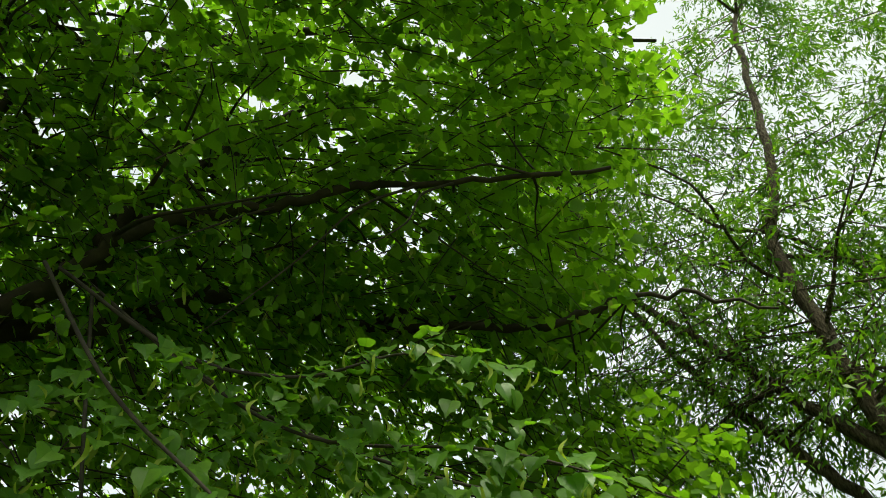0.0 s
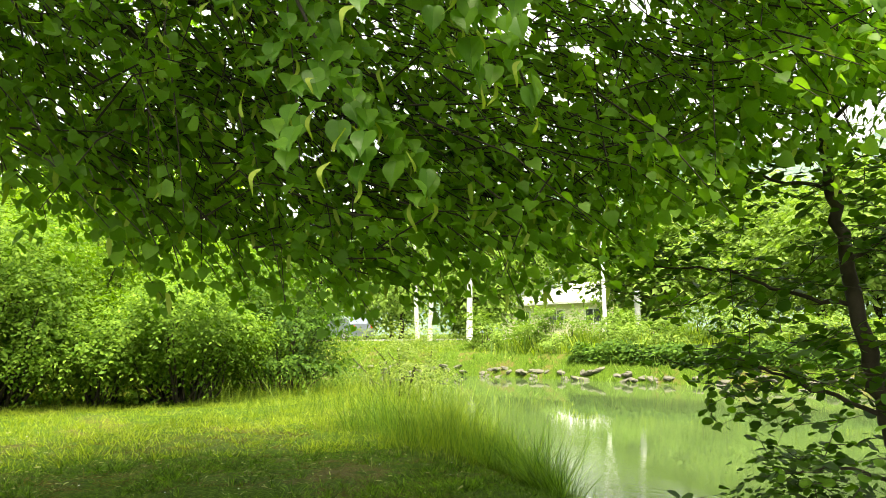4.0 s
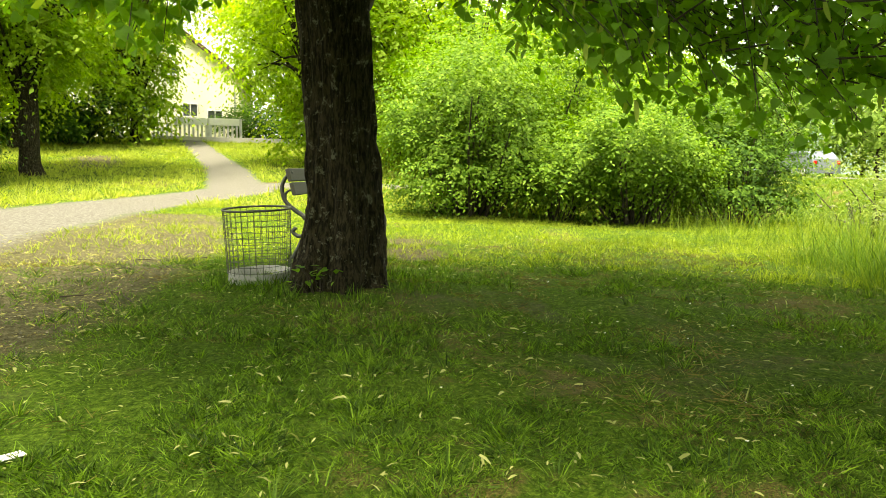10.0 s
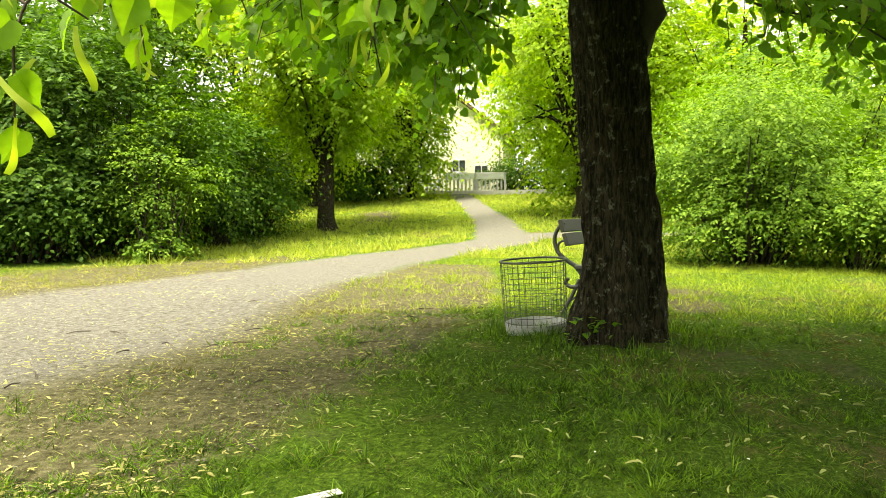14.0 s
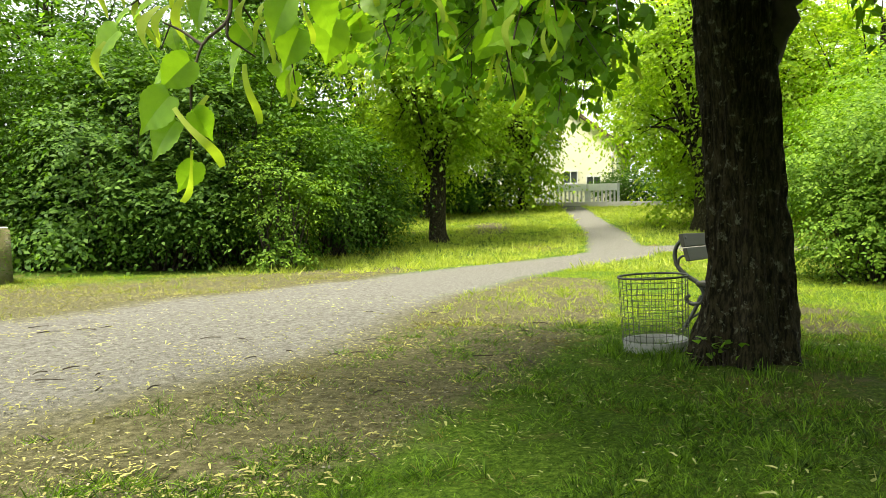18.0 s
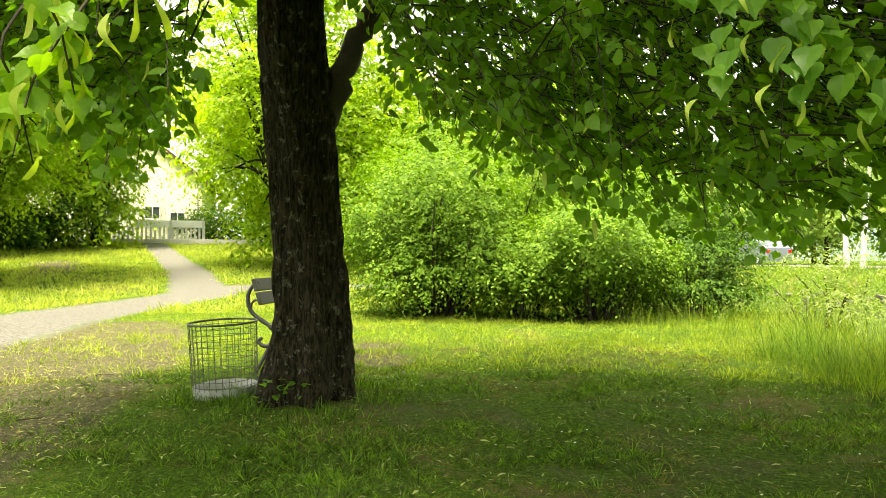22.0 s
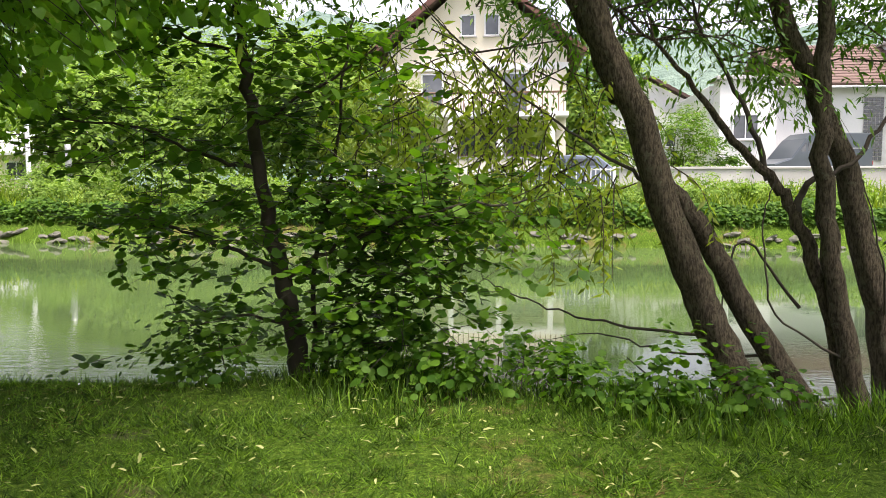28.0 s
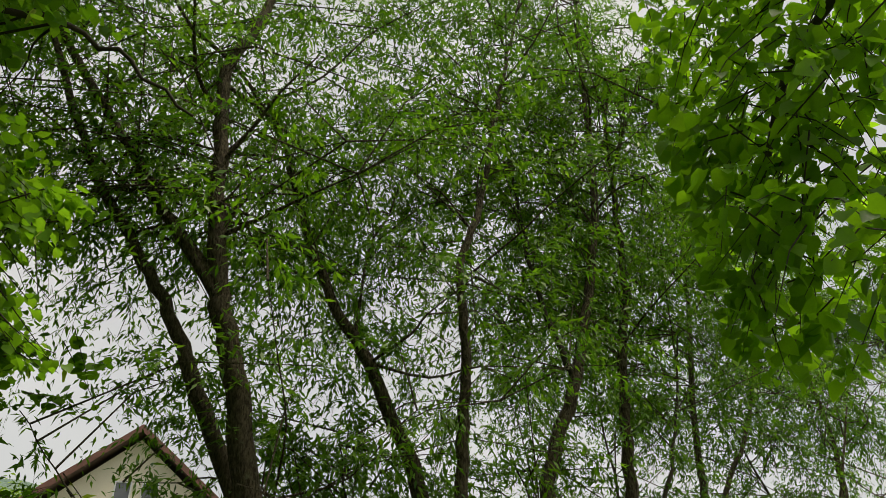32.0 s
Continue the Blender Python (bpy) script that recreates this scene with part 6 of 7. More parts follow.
def shoots():
    """Leafy shoots at the foot of the lime."""
    g = np.random.default_rng(64)
    ob = thing("lime_sprout", (-4.9, 0.0, float(height(-4.9, 0.0))), "young lime shoots at the foot of the trunk", "plant")
    p = np.stack([g.normal(size=26) * 0.05, g.normal(size=26) * 0.09 - 0.04, g.uniform(0.03, 0.19, 26)], 1)
    at = p
    part_mesh("foliage", leaves_mesh("foliage", HEART, at, g.normal(size=(26, 3)) * (1, 1, 0.3), np.tile((0, 0, 1.0), (26, 1)) + g.normal(size=(26, 3)) * 0.3, g.uniform(0.03, 0.06, 26), LIME), ob, "", "stuff")
    t = Tubes()
    for q in p[:14]:
        t.add(bend([(q[0] * 0.3, q[1] * 0.3, -0.05), q * 0.6, q], 3), np.linspace(0.004, 0.002, 7), 4)
    part_mesh("stalk", t.mesh("stalk", BARK_TWIG), ob, "", "stuff")


shoots()

# ---- the far bank ----


def window(parent, x0, x1, z0, z1, y, frame_mat=WHITE_METAL, bars=1, sill=True, facing=-1):
    """A window in a wall that faces -y: frame, panes set back in it, sill."""
    w = thing("window", (0, 0, 0))
    w.parent = parent
    d, t = 0.07, 0.06
    bm = bmesh.new()
    for a, b in (((x0, z0), (x1, z0 + t)), ((x0, z1 - t), (x1, z1)), ((x0, z0 + t), (x0 + t, z1 - t)), ((x1 - t, z0 + t), (x1, z1 - t))):
        box(bm, (a[0], y - d, a[1]), (b[0], y + 0.05, b[1]))
    for k in range(1, bars + 1):
        c = x0 + (x1 - x0) * k / (bars + 1)
        box(bm, (c - 0.025, y - d * 0.8, z0 + t), (c + 0.025, y + 0.05, z1 - t))
    part("frame", bm, frame_mat, w)
    for k in range(bars + 1):
        a, b = x0 + (x1 - x0) * k / (bars + 1), x0 + (x1 - x0) * (k + 1) / (bars + 1)
        part("pane", boxed((a + 0.02, y - 0.03, z0 + 0.03), (b - 0.02, y - 0.012, z1 - 0.03)), GLASS, w)
    if sill:
        part("sill", boxed((x0 - 0.06, y - 0.14, z0 - 0.05), (x1 + 0.06, y + 0.02, z0), 0.008), CONCRETE, w)
    return w


def gable_wall(bm, x0, x1, z0, eave, ridge, xr, y0, y1):
    pts = [(x0, z0), (x1, z0), (x1, eave), (xr, ridge), (x0, eave)]
    front, back = [bm.verts.new((x, y0, z)) for x, z in pts], [bm.verts.new((x, y1, z)) for x, z in pts]
    bm.faces.new(front)
    bm.faces.new(back[::-1])
    for k in range(5):
        m = (k + 1) % 5
        bm.faces.new((front[k], back[k], back[m], front[m]))
    bmesh.ops.recalc_face_normals(bm, faces=bm.faces)
    return bm


def roof_slope(parent, xa, za, xb, zb, y0, y1, thick, material, tile=0.34):
    """One roof slope: a deck with rows of overlapping tiles on it."""
    n = Vector((zb - za, 0, xa - xb)).normalized()
    if n.z < 0:
        n = -n
    bm = bmesh.new()
    c = [Vector((xa, y0, za)), Vector((xb, y0, zb)), Vector((xb, y1, zb)), Vector((xa, y1, za))]
    lo, hi = [bm.verts.new(v) for v in c], [bm.verts.new(v + n * thick) for v in c]
    for f in (lo[::-1], hi):
        bm.faces.new(f)
    for k in range(4):
        bm.faces.new((lo[k], lo[(k + 1) % 4], hi[(k + 1) % 4], hi[k]))
    bmesh.ops.recalc_face_normals(bm, faces=bm.faces)
    roof = part("roof", bm, material, parent, "weathered clay tile roof")
    length = math.hypot(xb - xa, zb - za)
    u = Vector((xb - xa, 0, zb - za)) / length
    rows = bmesh.new()
    k = int(length / tile)
    for i in range(k):
        a, b = c[0] + u * (i * tile), c[0] + u * min(length, (i + 1.15) * tile)
        q = [a + n * (thick + 0.05), b + n * (thick + 0.012)]
        vs = [rows.verts.new((p.x, y, p.z)) for p in q for y in (y0 - 0.02, y1 + 0.02)]
        vb = [rows.verts.new((p.x - n.x * 0.04, y, p.z - n.z * 0.04)) for p in q for y in (y0 - 0.02, y1 + 0.02)]
        rows.faces.new((vs[0], vs[1], vs[3], vs[2]))
        rows.faces.new((vs[0], vb[0], vb[1], vs[1]))
        rows.faces.new((vs[0], vs[2], vb[2], vb[0]))
    part("tile_course", rows, material, roof, "", False)
    return roof


def railing(name, x0, x1, y, z0, z1, step, material, label, category, bar=0.02, posts=2.0, post_mat=None, depth=0.02, group=""):
    """Posts, two rails and upright bars, each a part."""
    ob = thing(name, (x0, y, z0), label, category, group)
    w, h = x1 - x0, z1 - z0
    for z in (0.1, h - 0.06):
        part("rail", boxed((0, -0.02, z), (w, 0.02, z + 0.045), 0.004), material, ob)
    post = boxed((-0.05, -0.05, -0.15), (0.05, 0.05, h + 0.05), 0.006)
    me = bpy.data.meshes.new("post")
    post.to_mesh(me)
    post.free()
    me.materials.append(post_mat or material)
    k = max(1, round(w / posts))
    for i in range(k + 1):
        part_mesh("post", me, ob, at=pose(w * i / k, 0, 0))
    b = boxed((-bar, -depth - 0.012, 0.05), (bar, -0.022, h), 0.003)
    mb = bpy.data.meshes.new("bar")
    b.to_mesh(mb)
    b.free()
    mb.materials.append(material)
    n = int(w / step)
    for i in range(n):
        part_mesh("bar", mb, ob, at=pose(step * (i + 0.5), 0, 0))
    return ob


def cream_house():
    z = float(height(-2, 34))
    h = thing("house", (-2.1, 34, z), "cream plastered house with a steep tiled gable roof", "house")
    root = thing("facade", (2.1, -34, -z))
    root.parent = h
    part("wall", gable_wall(bmesh.new(), -6.1, 1.9, z - 0.3, 7.05, 10.45, -2.1, 34, 45), PLASTER_CREAM, root, "cream plaster")
    part("storey_band", boxed((-6.2, 33.86, 6.2), (2.0, 33.99, 6.5), 0.01), PLASTER_WHITE, root, "pale band under the gable")
    for s in (-1, 1):
        roof_slope(root, -2.1 + s * 4.75, 6.85, -2.1, 10.72, 33.35, 45.5, 0.12, ROOF_TILE)
        bm = bmesh.new()
        a = [(-2.1 + s * 4.8, 6.7), (-2.1, 10.62), (-2.1, 10.92), (-2.1 + s * 4.8, 7.0)]
        f, b = [bm.verts.new((x, 33.26, zz)) for x, zz in a], [bm.verts.new((x, 33.34, zz)) for x, zz in a]
        bm.faces.new(f)
        bm.faces.new(b[::-1])
        for k in range(4):
            bm.faces.new((f[k], b[k], b[(k + 1) % 4], f[(k + 1) % 4]))
        bmesh.ops.recalc_face_normals(bm, faces=bm.faces)
        part("verge_board", bm, ROOF_DARK, root, "dark red-brown verge board")
    for x in (-2.82, -1.75):
        window(root, x, x + 0.68, 7.72, 8.68, 34.0, WHITE_METAL, 0)
    # balcony across the first floor
    part("balcony_slab", boxed((-5.9, 32.8, 4.05), (1.95, 33.99, 4.25), 0.02), PLASTER_WHITE, root)
    for k in range(34):
        part("baluster", boxed((-5.8 + 0.228 * k, 32.86, 4.25), (-5.77 + 0.228 * k, 32.9, 5.05)), WOOD_BROWN, root)
    part("handrail", boxed((-5.85, 32.82, 5.05), (1.9, 32.93, 5.13), 0.01), WOOD_BROWN, root)
    for x0, x1 in ((-4.6, -3.6), (-0.9, 0.2)):
        window(root, x0, x1, 4.3, 6.1, 34.0, WHITE_METAL, 0, False)
    for x0, x1 in ((-2.9, -1.15), (-0.75, 1.0)):
        window(root, x0, x1, 2.4, 3.75, 34.0, WOOD_BROWN, 1)
    window(root, -5.4, -4.2, 2.4, 3.75, 34.0, WOOD_BROWN, 1)
    for x in (-3.15, -1.02, 1.25):
        part("pillar", boxed((x - 0.12, 32.75, 1.6), (x + 0.12, 32.98, 4.04), 0.02), PLASTER_WHITE, root)
    part("terrace_wall", boxed((-5.9, 32.6, z - 0.2), (1.95, 32.74, 2.2), 0.02), PLASTER_CREAM, root)
    part("terrace_cap", boxed((-6.0, 32.55, 2.204), (2.05, 32.8, 2.27), 0.015), CONCRETE, root)


cream_house()


def long_house():
    z = float(height(14, 38))
    h = thing("house", (14, 38, z), "long white house with a brown tiled roof", "house")
    root = thing("facade", (-14, -38, -z))
    root.parent = h
    part("wall", boxed((9.0, 38, z - 0.2), (18.2, 46, 5.9), 0.02), PLASTER_WHITE, root)
    # slopes run along the street
    for s, y in ((1, 37.4), (-1, 46.6)):
        bm = bmesh.new()
        a = [Vector((12.2, y, 5.72)), Vector((18.6, y, 5.72)), Vector((18.6, 42, 8.3)), Vector((12.2, 42, 8.3))]
        lo, hi = [bm.verts.new(v) for v in a], [bm.verts.new(v + Vector((0, -0.05 * s, 0.12))) for v in a]
        bm.faces.new(lo)
        bm.faces.new(hi[::-1])
        for k in range(4):
            bm.faces.new((lo[k], hi[k], hi[(k + 1) % 4], lo[(k + 1) % 4]))
        bmesh.ops.recalc_face_normals(bm, faces=bm.faces)
        roof = part("roof", bm, ROOF_TILE, root, "brown clay tile roof")
        for i in range(14):
            u = i / 14
            yy, zz = y + (42 - y) * u, 5.84 + 2.58 * u
            part("tile_course", boxed((12.2, min(yy, yy + 0.36 * s), zz), (18.6, max(yy, yy + 0.36 * s), zz + 0.07)), ROOF_TILE, roof)
    part("gutter", boxed((12.1, 37.28, 5.6), (18.7, 37.4, 5.72), 0.03), GALV, root)
    grid = part("glass_brick_panel", boxed((16.15, 37.95, 2.2), (17.05, 37.99, 5.25)), CONCRETE, root, "pale lattice of glass bricks")
    me = bpy.data.meshes.new("glass_brick")
    b = boxed((0, 0, 0), (0.155, 0.03, 0.155), 0.01)
    b.to_mesh(me)
    b.free()
    me.materials.append(GLASS)
    for i in range(5):
        for j in range(16):
            part_mesh("glass_brick", me, grid, at=pose(16.17 + i * 0.178, 37.925, 2.25 + j * 0.187))
    part("meter_box", boxed((17.4, 37.9, 2.0), (17.75, 37.99, 2.6), 0.01), GALV, root)
    part("annexe", boxed((9.2, 36.8, z - 0.2), (11.8, 37.99, 6.0), 0.02), PLASTER_WHITE, root)
    part("annexe_roof", boxed((9.0, 36.6, 6.0), (12.0, 38.2, 6.18), 0.02), CONCRETE, root)
    window(root, 9.8, 11.0, 3.2, 4.4, 36.8)


long_house()


def grey_house():
    z = float(height(23, 36))
    h = thing("house", (23, 36, z), "pale grey flat-roofed building behind the street", "house")
    root = thing("facade", (-23, -36, -z))
    root.parent = h
    part("wall", boxed((18.4, 36, z - 0.2), (27.6, 44, 8.2), 0.02), PLASTER_GREY, root)
    part("roof", boxed((18.2, 35.8, 8.2), (27.8, 44.2, 8.4), 0.03), CONCRETE, root, "flat pale roof edge")
    part("door", boxed((19.1, 35.93, z), (19.6, 35.99, 2.75), 0.01), IRON, root, "narrow dark door")
    for x0, x1, z0, z1 in ((20.1, 20.7, 1.6, 2.7), (24.2, 25.4, 1.8, 3.0), (25.0, 26.4, 4.4, 5.8)):
        window(root, x0, x1, z0, z1, 36.0)
    h2 = thing("workshop", (32, 40, z), "white workshop building with dark windows", "building")
    root = thing("facade", (-32, -40, -z))
    root.parent = h2
    part("wall", boxed((27.9, 40, z - 0.2), (44, 52, 8.4), 0.02), PLASTER_WHITE, root)
    part("roof", boxed((27.7, 39.7, 8.4), (44.2, 52.2, 8.7), 0.03), GALV, root)
    for k in range(5):
        window(root, 28.6 + 3 * k, 30.6 + 3 * k, 5.2, 6.9, 40.0, GALV, 1)
        window(root, 28.6 + 3 * k, 30.6 + 3 * k, 1.8, 3.4, 40.0, GALV, 1)
    h3 = thing("house", (7.0, 47, z), "white house with a shallow roof behind shrubs", "house")
    root = thing("facade", (-7, -47, -z))
    root.parent = h3
    part("wall", gable_wall(bmesh.new(), 4.4, 10.6, z - 0.3, 5.8, 7.4, 7.5, 47, 56), PLASTER_WHITE, root)
    for s in (-1, 1):
        roof_slope(root, 7.5 + s * 3.6, 5.6, 7.5, 7.55, 46.5, 56.5, 0.12, ROOF_TILE)
    for x in (5.4, 7.0, 8.6):
        window(root, x, x + 1.0, 3.4, 4.6, 47.0)


grey_house()


def concrete_wall():
    z = float(height(8, 25.5))
    w = thing("street_wall", (3.2, 25.4, z), "low pale concrete wall along the street", "wall")
    k, n = 0, 8
    for i in range(n):
        part("panel", boxed((i * 1.23 + 0.006, -0.1, -0.2), ((i + 1) * 1.23 - 0.006, 0.1, 0.9), 0.008), CONCRETE, w, "stained concrete panel")
    part("cap", boxed((-0.05, -0.14, 0.903), (n * 1.23 + 0.05, 0.14, 0.985), 0.012), CONCRETE, w)
    part("kerb", boxed((-9.5, -0.35, -0.3), (26, -0.15, 0.12), 0.02), CONCRETE, w, "pale kerb strip at the foot of the wall")


concrete_wall()
Z_STREET = float(height(0, 25.4))
railing("garden_fence", -6.6, 3.05, 25.4, Z_STREET, Z_STREET + 0.95, 0.16, WHITE_METAL, "white railing fence before the cream house", "fence", 0.016)
railing("street_railing", 13.2, 20.1, 25.4, Z_STREET, Z_STREET + 1.0, 0.19, GALV, "grey metal railing beside the street", "fence", 0.012)
railing("barrier_fence", 20.4, 26.0, 27.0, Z_STREET, Z_STREET + 1.05, 0.3, RED_METAL, "red slatted barrier fence", "fence", 0.09, 2.0, WHITE_METAL)


def wheel_at(parent, x, y, r):
    w = thing("wheel", (x, y, r))
    w.parent = parent
    bm = bmesh.new()
    bmesh.ops.create_cone(bm, cap_ends=True, segments=24, radius1=r, radius2=r, depth=0.2, matrix=pose(0, 0, 0, 90))
    bmesh.ops.bevel(bm, geom=[e for e in bm.edges if len(e.link_faces) == 2 and e.calc_face_angle(0) > 1], offset=0.04, segments=2, affect="EDGES")
    part("tyre", bm, RUBBER, w, "", True)
    bm = bmesh.new()
    bmesh.ops.create_cone(bm, cap_ends=True, segments=20, radius1=r * 0.62, radius2=r * 0.5, depth=0.05, matrix=pose(0, -0.1, 0, 90))
    part("rim", bm, GALV, w)


def vehicle(name, at, turn, prof, width, glass, label, paint, wheels, r, lamps, category):
    """A vehicle that faces -x: the side outline drawn across its width, drawn in at the top, with windows, wheels and lamps."""
    v = thing(name, at, label, category, turn=turn)
    bm = bmesh.new()
    rows = []
    top = max(z for _, z in prof)
    for f in (-1.0, -0.9, 0.9, 1.0):
        rows.append([bm.verts.new((x * (1 if abs(f) < 1 else 0.995), f * width / 2 * (1 - 0.16 * max(0, z - 1.0) / top), z - (0.04 if abs(f) == 1 and z > 0.5 else 0))) for x, z in prof])
    for a, b in zip(rows[:-1], rows[1:]):
        for k in range(len(prof)):
            m = (k + 1) % len(prof)
            bm.faces.new((a[k], a[m], b[m], b[k]))
    bm.faces.new(rows[0])
    bm.faces.new(rows[-1][::-1])
    bmesh.ops.recalc_face_normals(bm, faces=bm.faces)
    part("body", bm, paint, v, "", False)
    for x0, x1, z0, z1, sl in glass:
        for s in (-1, 1):
            y = s * (width / 2 * (1 - 0.16 * max(0, (z0 + z1) / 2 - 1.0) / top) + 0.004)
            g = bmesh.new()
            q = [(x0, z0), (x1, z0), (x1, z1), (x0 + sl, z1)]
            a, b = [g.verts.new((x, y - 0.012 * s * (z - z0), z)) for x, z in q], [g.verts.new((x, y - 0.02 * s - 0.012 * s * (z - z0), z)) for x, z in q]
            g.faces.new(a)
            g.faces.new(b[::-1])
            for k in range(4):
                g.faces.new((a[k], b[k], b[(k + 1) % 4], a[(k + 1) % 4]))
            bmesh.ops.recalc_face_normals(g, faces=g.faces)
            part("side_window", g, GLASS, v)
    for x in wheels:
        for s in (-1, 1):
            wheel_at(v, x, s * (width / 2 - 0.08), r)
    for x, z, mat, nm in lamps:
        for s in (-1, 1):
            part(nm, boxed((x - 0.06, s * width * 0.42 - 0.1, z - 0.09), (x + 0.06, s * width * 0.42 + 0.1, z + 0.09), 0.02), mat, v)
    part("bumper", boxed((prof[0][0] - 0.06, -width / 2 + 0.1, 0.35), (prof[0][0] + 0.1, width / 2 - 0.1, 0.6), 0.03), RUBBER, v)
    return v


zs = float(height(11, 32))
VAN = [(0.05, 0.3), (0.0, 0.75), (0.15, 1.05), (0.95, 1.3), (1.65, 2.15), (2.0, 2.4), (4.7, 2.42), (4.82, 2.2), (4.85, 0.5), (4.8, 0.3)]
van = vehicle("delivery_van", (10.3, 34.2, zs + 0.25), 16, VAN, 1.95, [(1.15, 1.6, 1.32, 1.95, 0.42), (1.66, 2.35, 1.32, 1.98, 0.05)], "dark grey panel van parked behind the wall", VAN_PAINT, (0.95, 3.9), 0.33, [(0.08, 0.85, WHITE_METAL, "headlight"), (4.82, 1.1, LAMP_RED, "tail_light")], "van")
part("side_moulding", boxed((1.0, -1.0, 0.78), (4.75, -0.972, 0.86), 0.005), RUBBER, van)
part("stripe", boxed((2.5, -0.955, 1.72), (4.6, -0.9, 1.76)), GALV, van)
part("door_handle", boxed((2.2, -0.995, 1.12), (2.4, -0.965, 1.16), 0.005), RUBBER, van)
CAR = [(0.05, 0.25), (0.0, 0.65), (0.2, 0.85), (1.15, 0.98), (1.8, 1.45), (2.3, 1.53), (3.4, 1.48), (3.95, 1.05), (4.05, 0.6), (4.0, 0.25)]
vehicle("parked_car", (-0.6, 29.2, zs), 0, CAR, 1.75, [(1.35, 2.2, 1.0, 1.38, 0.42), (2.26, 3.3, 1.0, 1.38, 0.02)], "silver blue car parked before the cream house", CAR_PAINT, (0.8, 3.2), 0.31, [(0.06, 0.7, WHITE_METAL, "headlight"), (4.0, 0.85, LAMP_RED, "tail_light")], "car")
vehicle("parked_car", (-42.5, 28.6, zs), 0, CAR, 1.75, [(1.35, 2.2, 1.0, 1.38, 0.42), (2.26, 3.3, 1.0, 1.38, 0.02)], "silver car parked by the street", CAR_PAINT, (0.8, 3.2), 0.31, [(0.06, 0.7, WHITE_METAL, "headlight"), (4.0, 0.85, LAMP_RED, "tail_light")], "car")


def lamp_post():
    z = float(height(-17.15, 24.5))
    p = thing("lamp_post", (-17.15, 24.5, z), "tall white street lamp post on the far bank", "lamp")
    tube_part("pole", [(0, 0, -0.2), (0, 0, 2.5), (0, 0, 5.4)], [0.085, 0.075, 0.06], WHITE_METAL, p, 12)
    tube_part("arm", [(0, 0, 5.3), (0.1, 0, 5.7), (0.5, 0, 5.9), (0.9, 0, 5.9)], [0.05, 0.04], WHITE_METAL, p)
    part("lamp_head", boxed((0.8, -0.12, 5.84), (1.4, 0.12, 5.96), 0.04), GALV, p)
    q = thing("marker_post", (-15.66, 24.5, float(height(-15.66, 24.5))), "thick pale grey post beside the street", "post")
    tube_part("shaft", [(0, 0, -0.2), (0, 0, 0.9), (0, 0, 1.85)], [0.11, 0.11, 0.1], GALV, q, 12)
    part("collar", boxed((-0.13, -0.13, 1.4), (0.13, 0.13, 1.48), 0.03), GALV, q)


lamp_post()


def birch(x, y, lean, h, label, seed, r=0.16):
    g = np.random.default_rng(seed)
    z = float(height(x, y))
    b = thing("birch_tree", (x, y, z), label, "tree", "birches")
    top = np.array((lean, 0.1, h))
    p = bend([(0, 0, -0.2), top * 0.3, top * 0.65 + (0.1, 0, 0), top], 6)
    v, f = tube_arrays(p, np.linspace(r, 0.04, len(p)), 12, 0.03)
    part_mesh("trunk", quads_mesh("trunk", v, f, BARK_BIRCH), b, "white birch trunk")
    c = top * 0.75 + g.normal(size=(700, 3)) * (1.2, 1.2, h * 0.17)
    at, along, normal, s, ends = twig_leaves(g, c, g.normal(size=c.shape) * (1, 1, 0.4) - (0, 0, 0.3), 0.8, 7, 0.8, 0.6, 0.12)
    part_mesh("crown", leaves_mesh("crown", OVAL, at, along, normal, s, FAR_LEAF), b, "", "stuff")


birch(-24.7, 24.5, 0.2, 8.5, "white birch beside the street", 71)
birch(-28.5, 24.6, -0.5, 8.0, "grey-white birch leaning outwards", 72, 0.13)
birch(-27.6, 24.6, 0.6, 8.2, "grey-white birch leaning away from its twin", 73, 0.13)


def low_house():
    z = float(height(-31, 40))
    h = thing("cottage", (-31.5, 40, z), "low cream building with a pale sheet roof", "house")
    root = thing("facade", (31.5, -40, -z))
    root.parent = h
    part("wall", boxed((-37, 40, z - 0.2), (-26, 46, 2.9), 0.02), PLASTER_CREAM, root)
    bm = bmesh.new()
    a = [(-37.4, 39.5, 2.85), (-25.6, 39.5, 2.85), (-25.6, 43, 4.3), (-37.4, 43, 4.3)]
    lo, hi = [bm.verts.new(v) for v in a], [bm.verts.new((v[0], v[1], v[2] + 0.15)) for v in a]
    bm.faces.new(lo)
    bm.faces.new(hi[::-1])
    for k in range(4):
        bm.faces.new((lo[k], hi[k], hi[(k + 1) % 4], lo[(k + 1) % 4]))
    bmesh.ops.recalc_face_normals(bm, faces=bm.faces)
    part("roof", bm, WOOD_GREY, root)
    for x in (-35.5, -32.5, -29.5):
        window(root, x, x + 1.3, 1.5, 2.5, 40.0)


low_house()

# growth along the far bank
G = np.random.default_rng(81)
for k, x in enumerate(np.arange(-30, 18, 2.05)):
    if -32 < x < -22.6:
        continue
    big = x < -6
    leafy("bank_shrub", (x + G.normal() * 0.3, 22.0 + G.uniform(0, 1.2)), (G.uniform(0.9, 1.4), 0.9, G.uniform(1.0, 1.7) if big else G.uniform(0.5, 0.95)), 620, 0.13, FAR_LEAF, "leafy green shrub on the far bank" if big else "low weeds and brambles on the far bank", "bush", "bank shrubs", 100 + k, 12)
leafy("weeping_shrub", (-5.6, 30.6), (2.2, 1.0, 5.6), 6000, 0.13, WEEPING, "yellow-green willow bush before the cream house", "bush", "", 140, 24, LANCE)
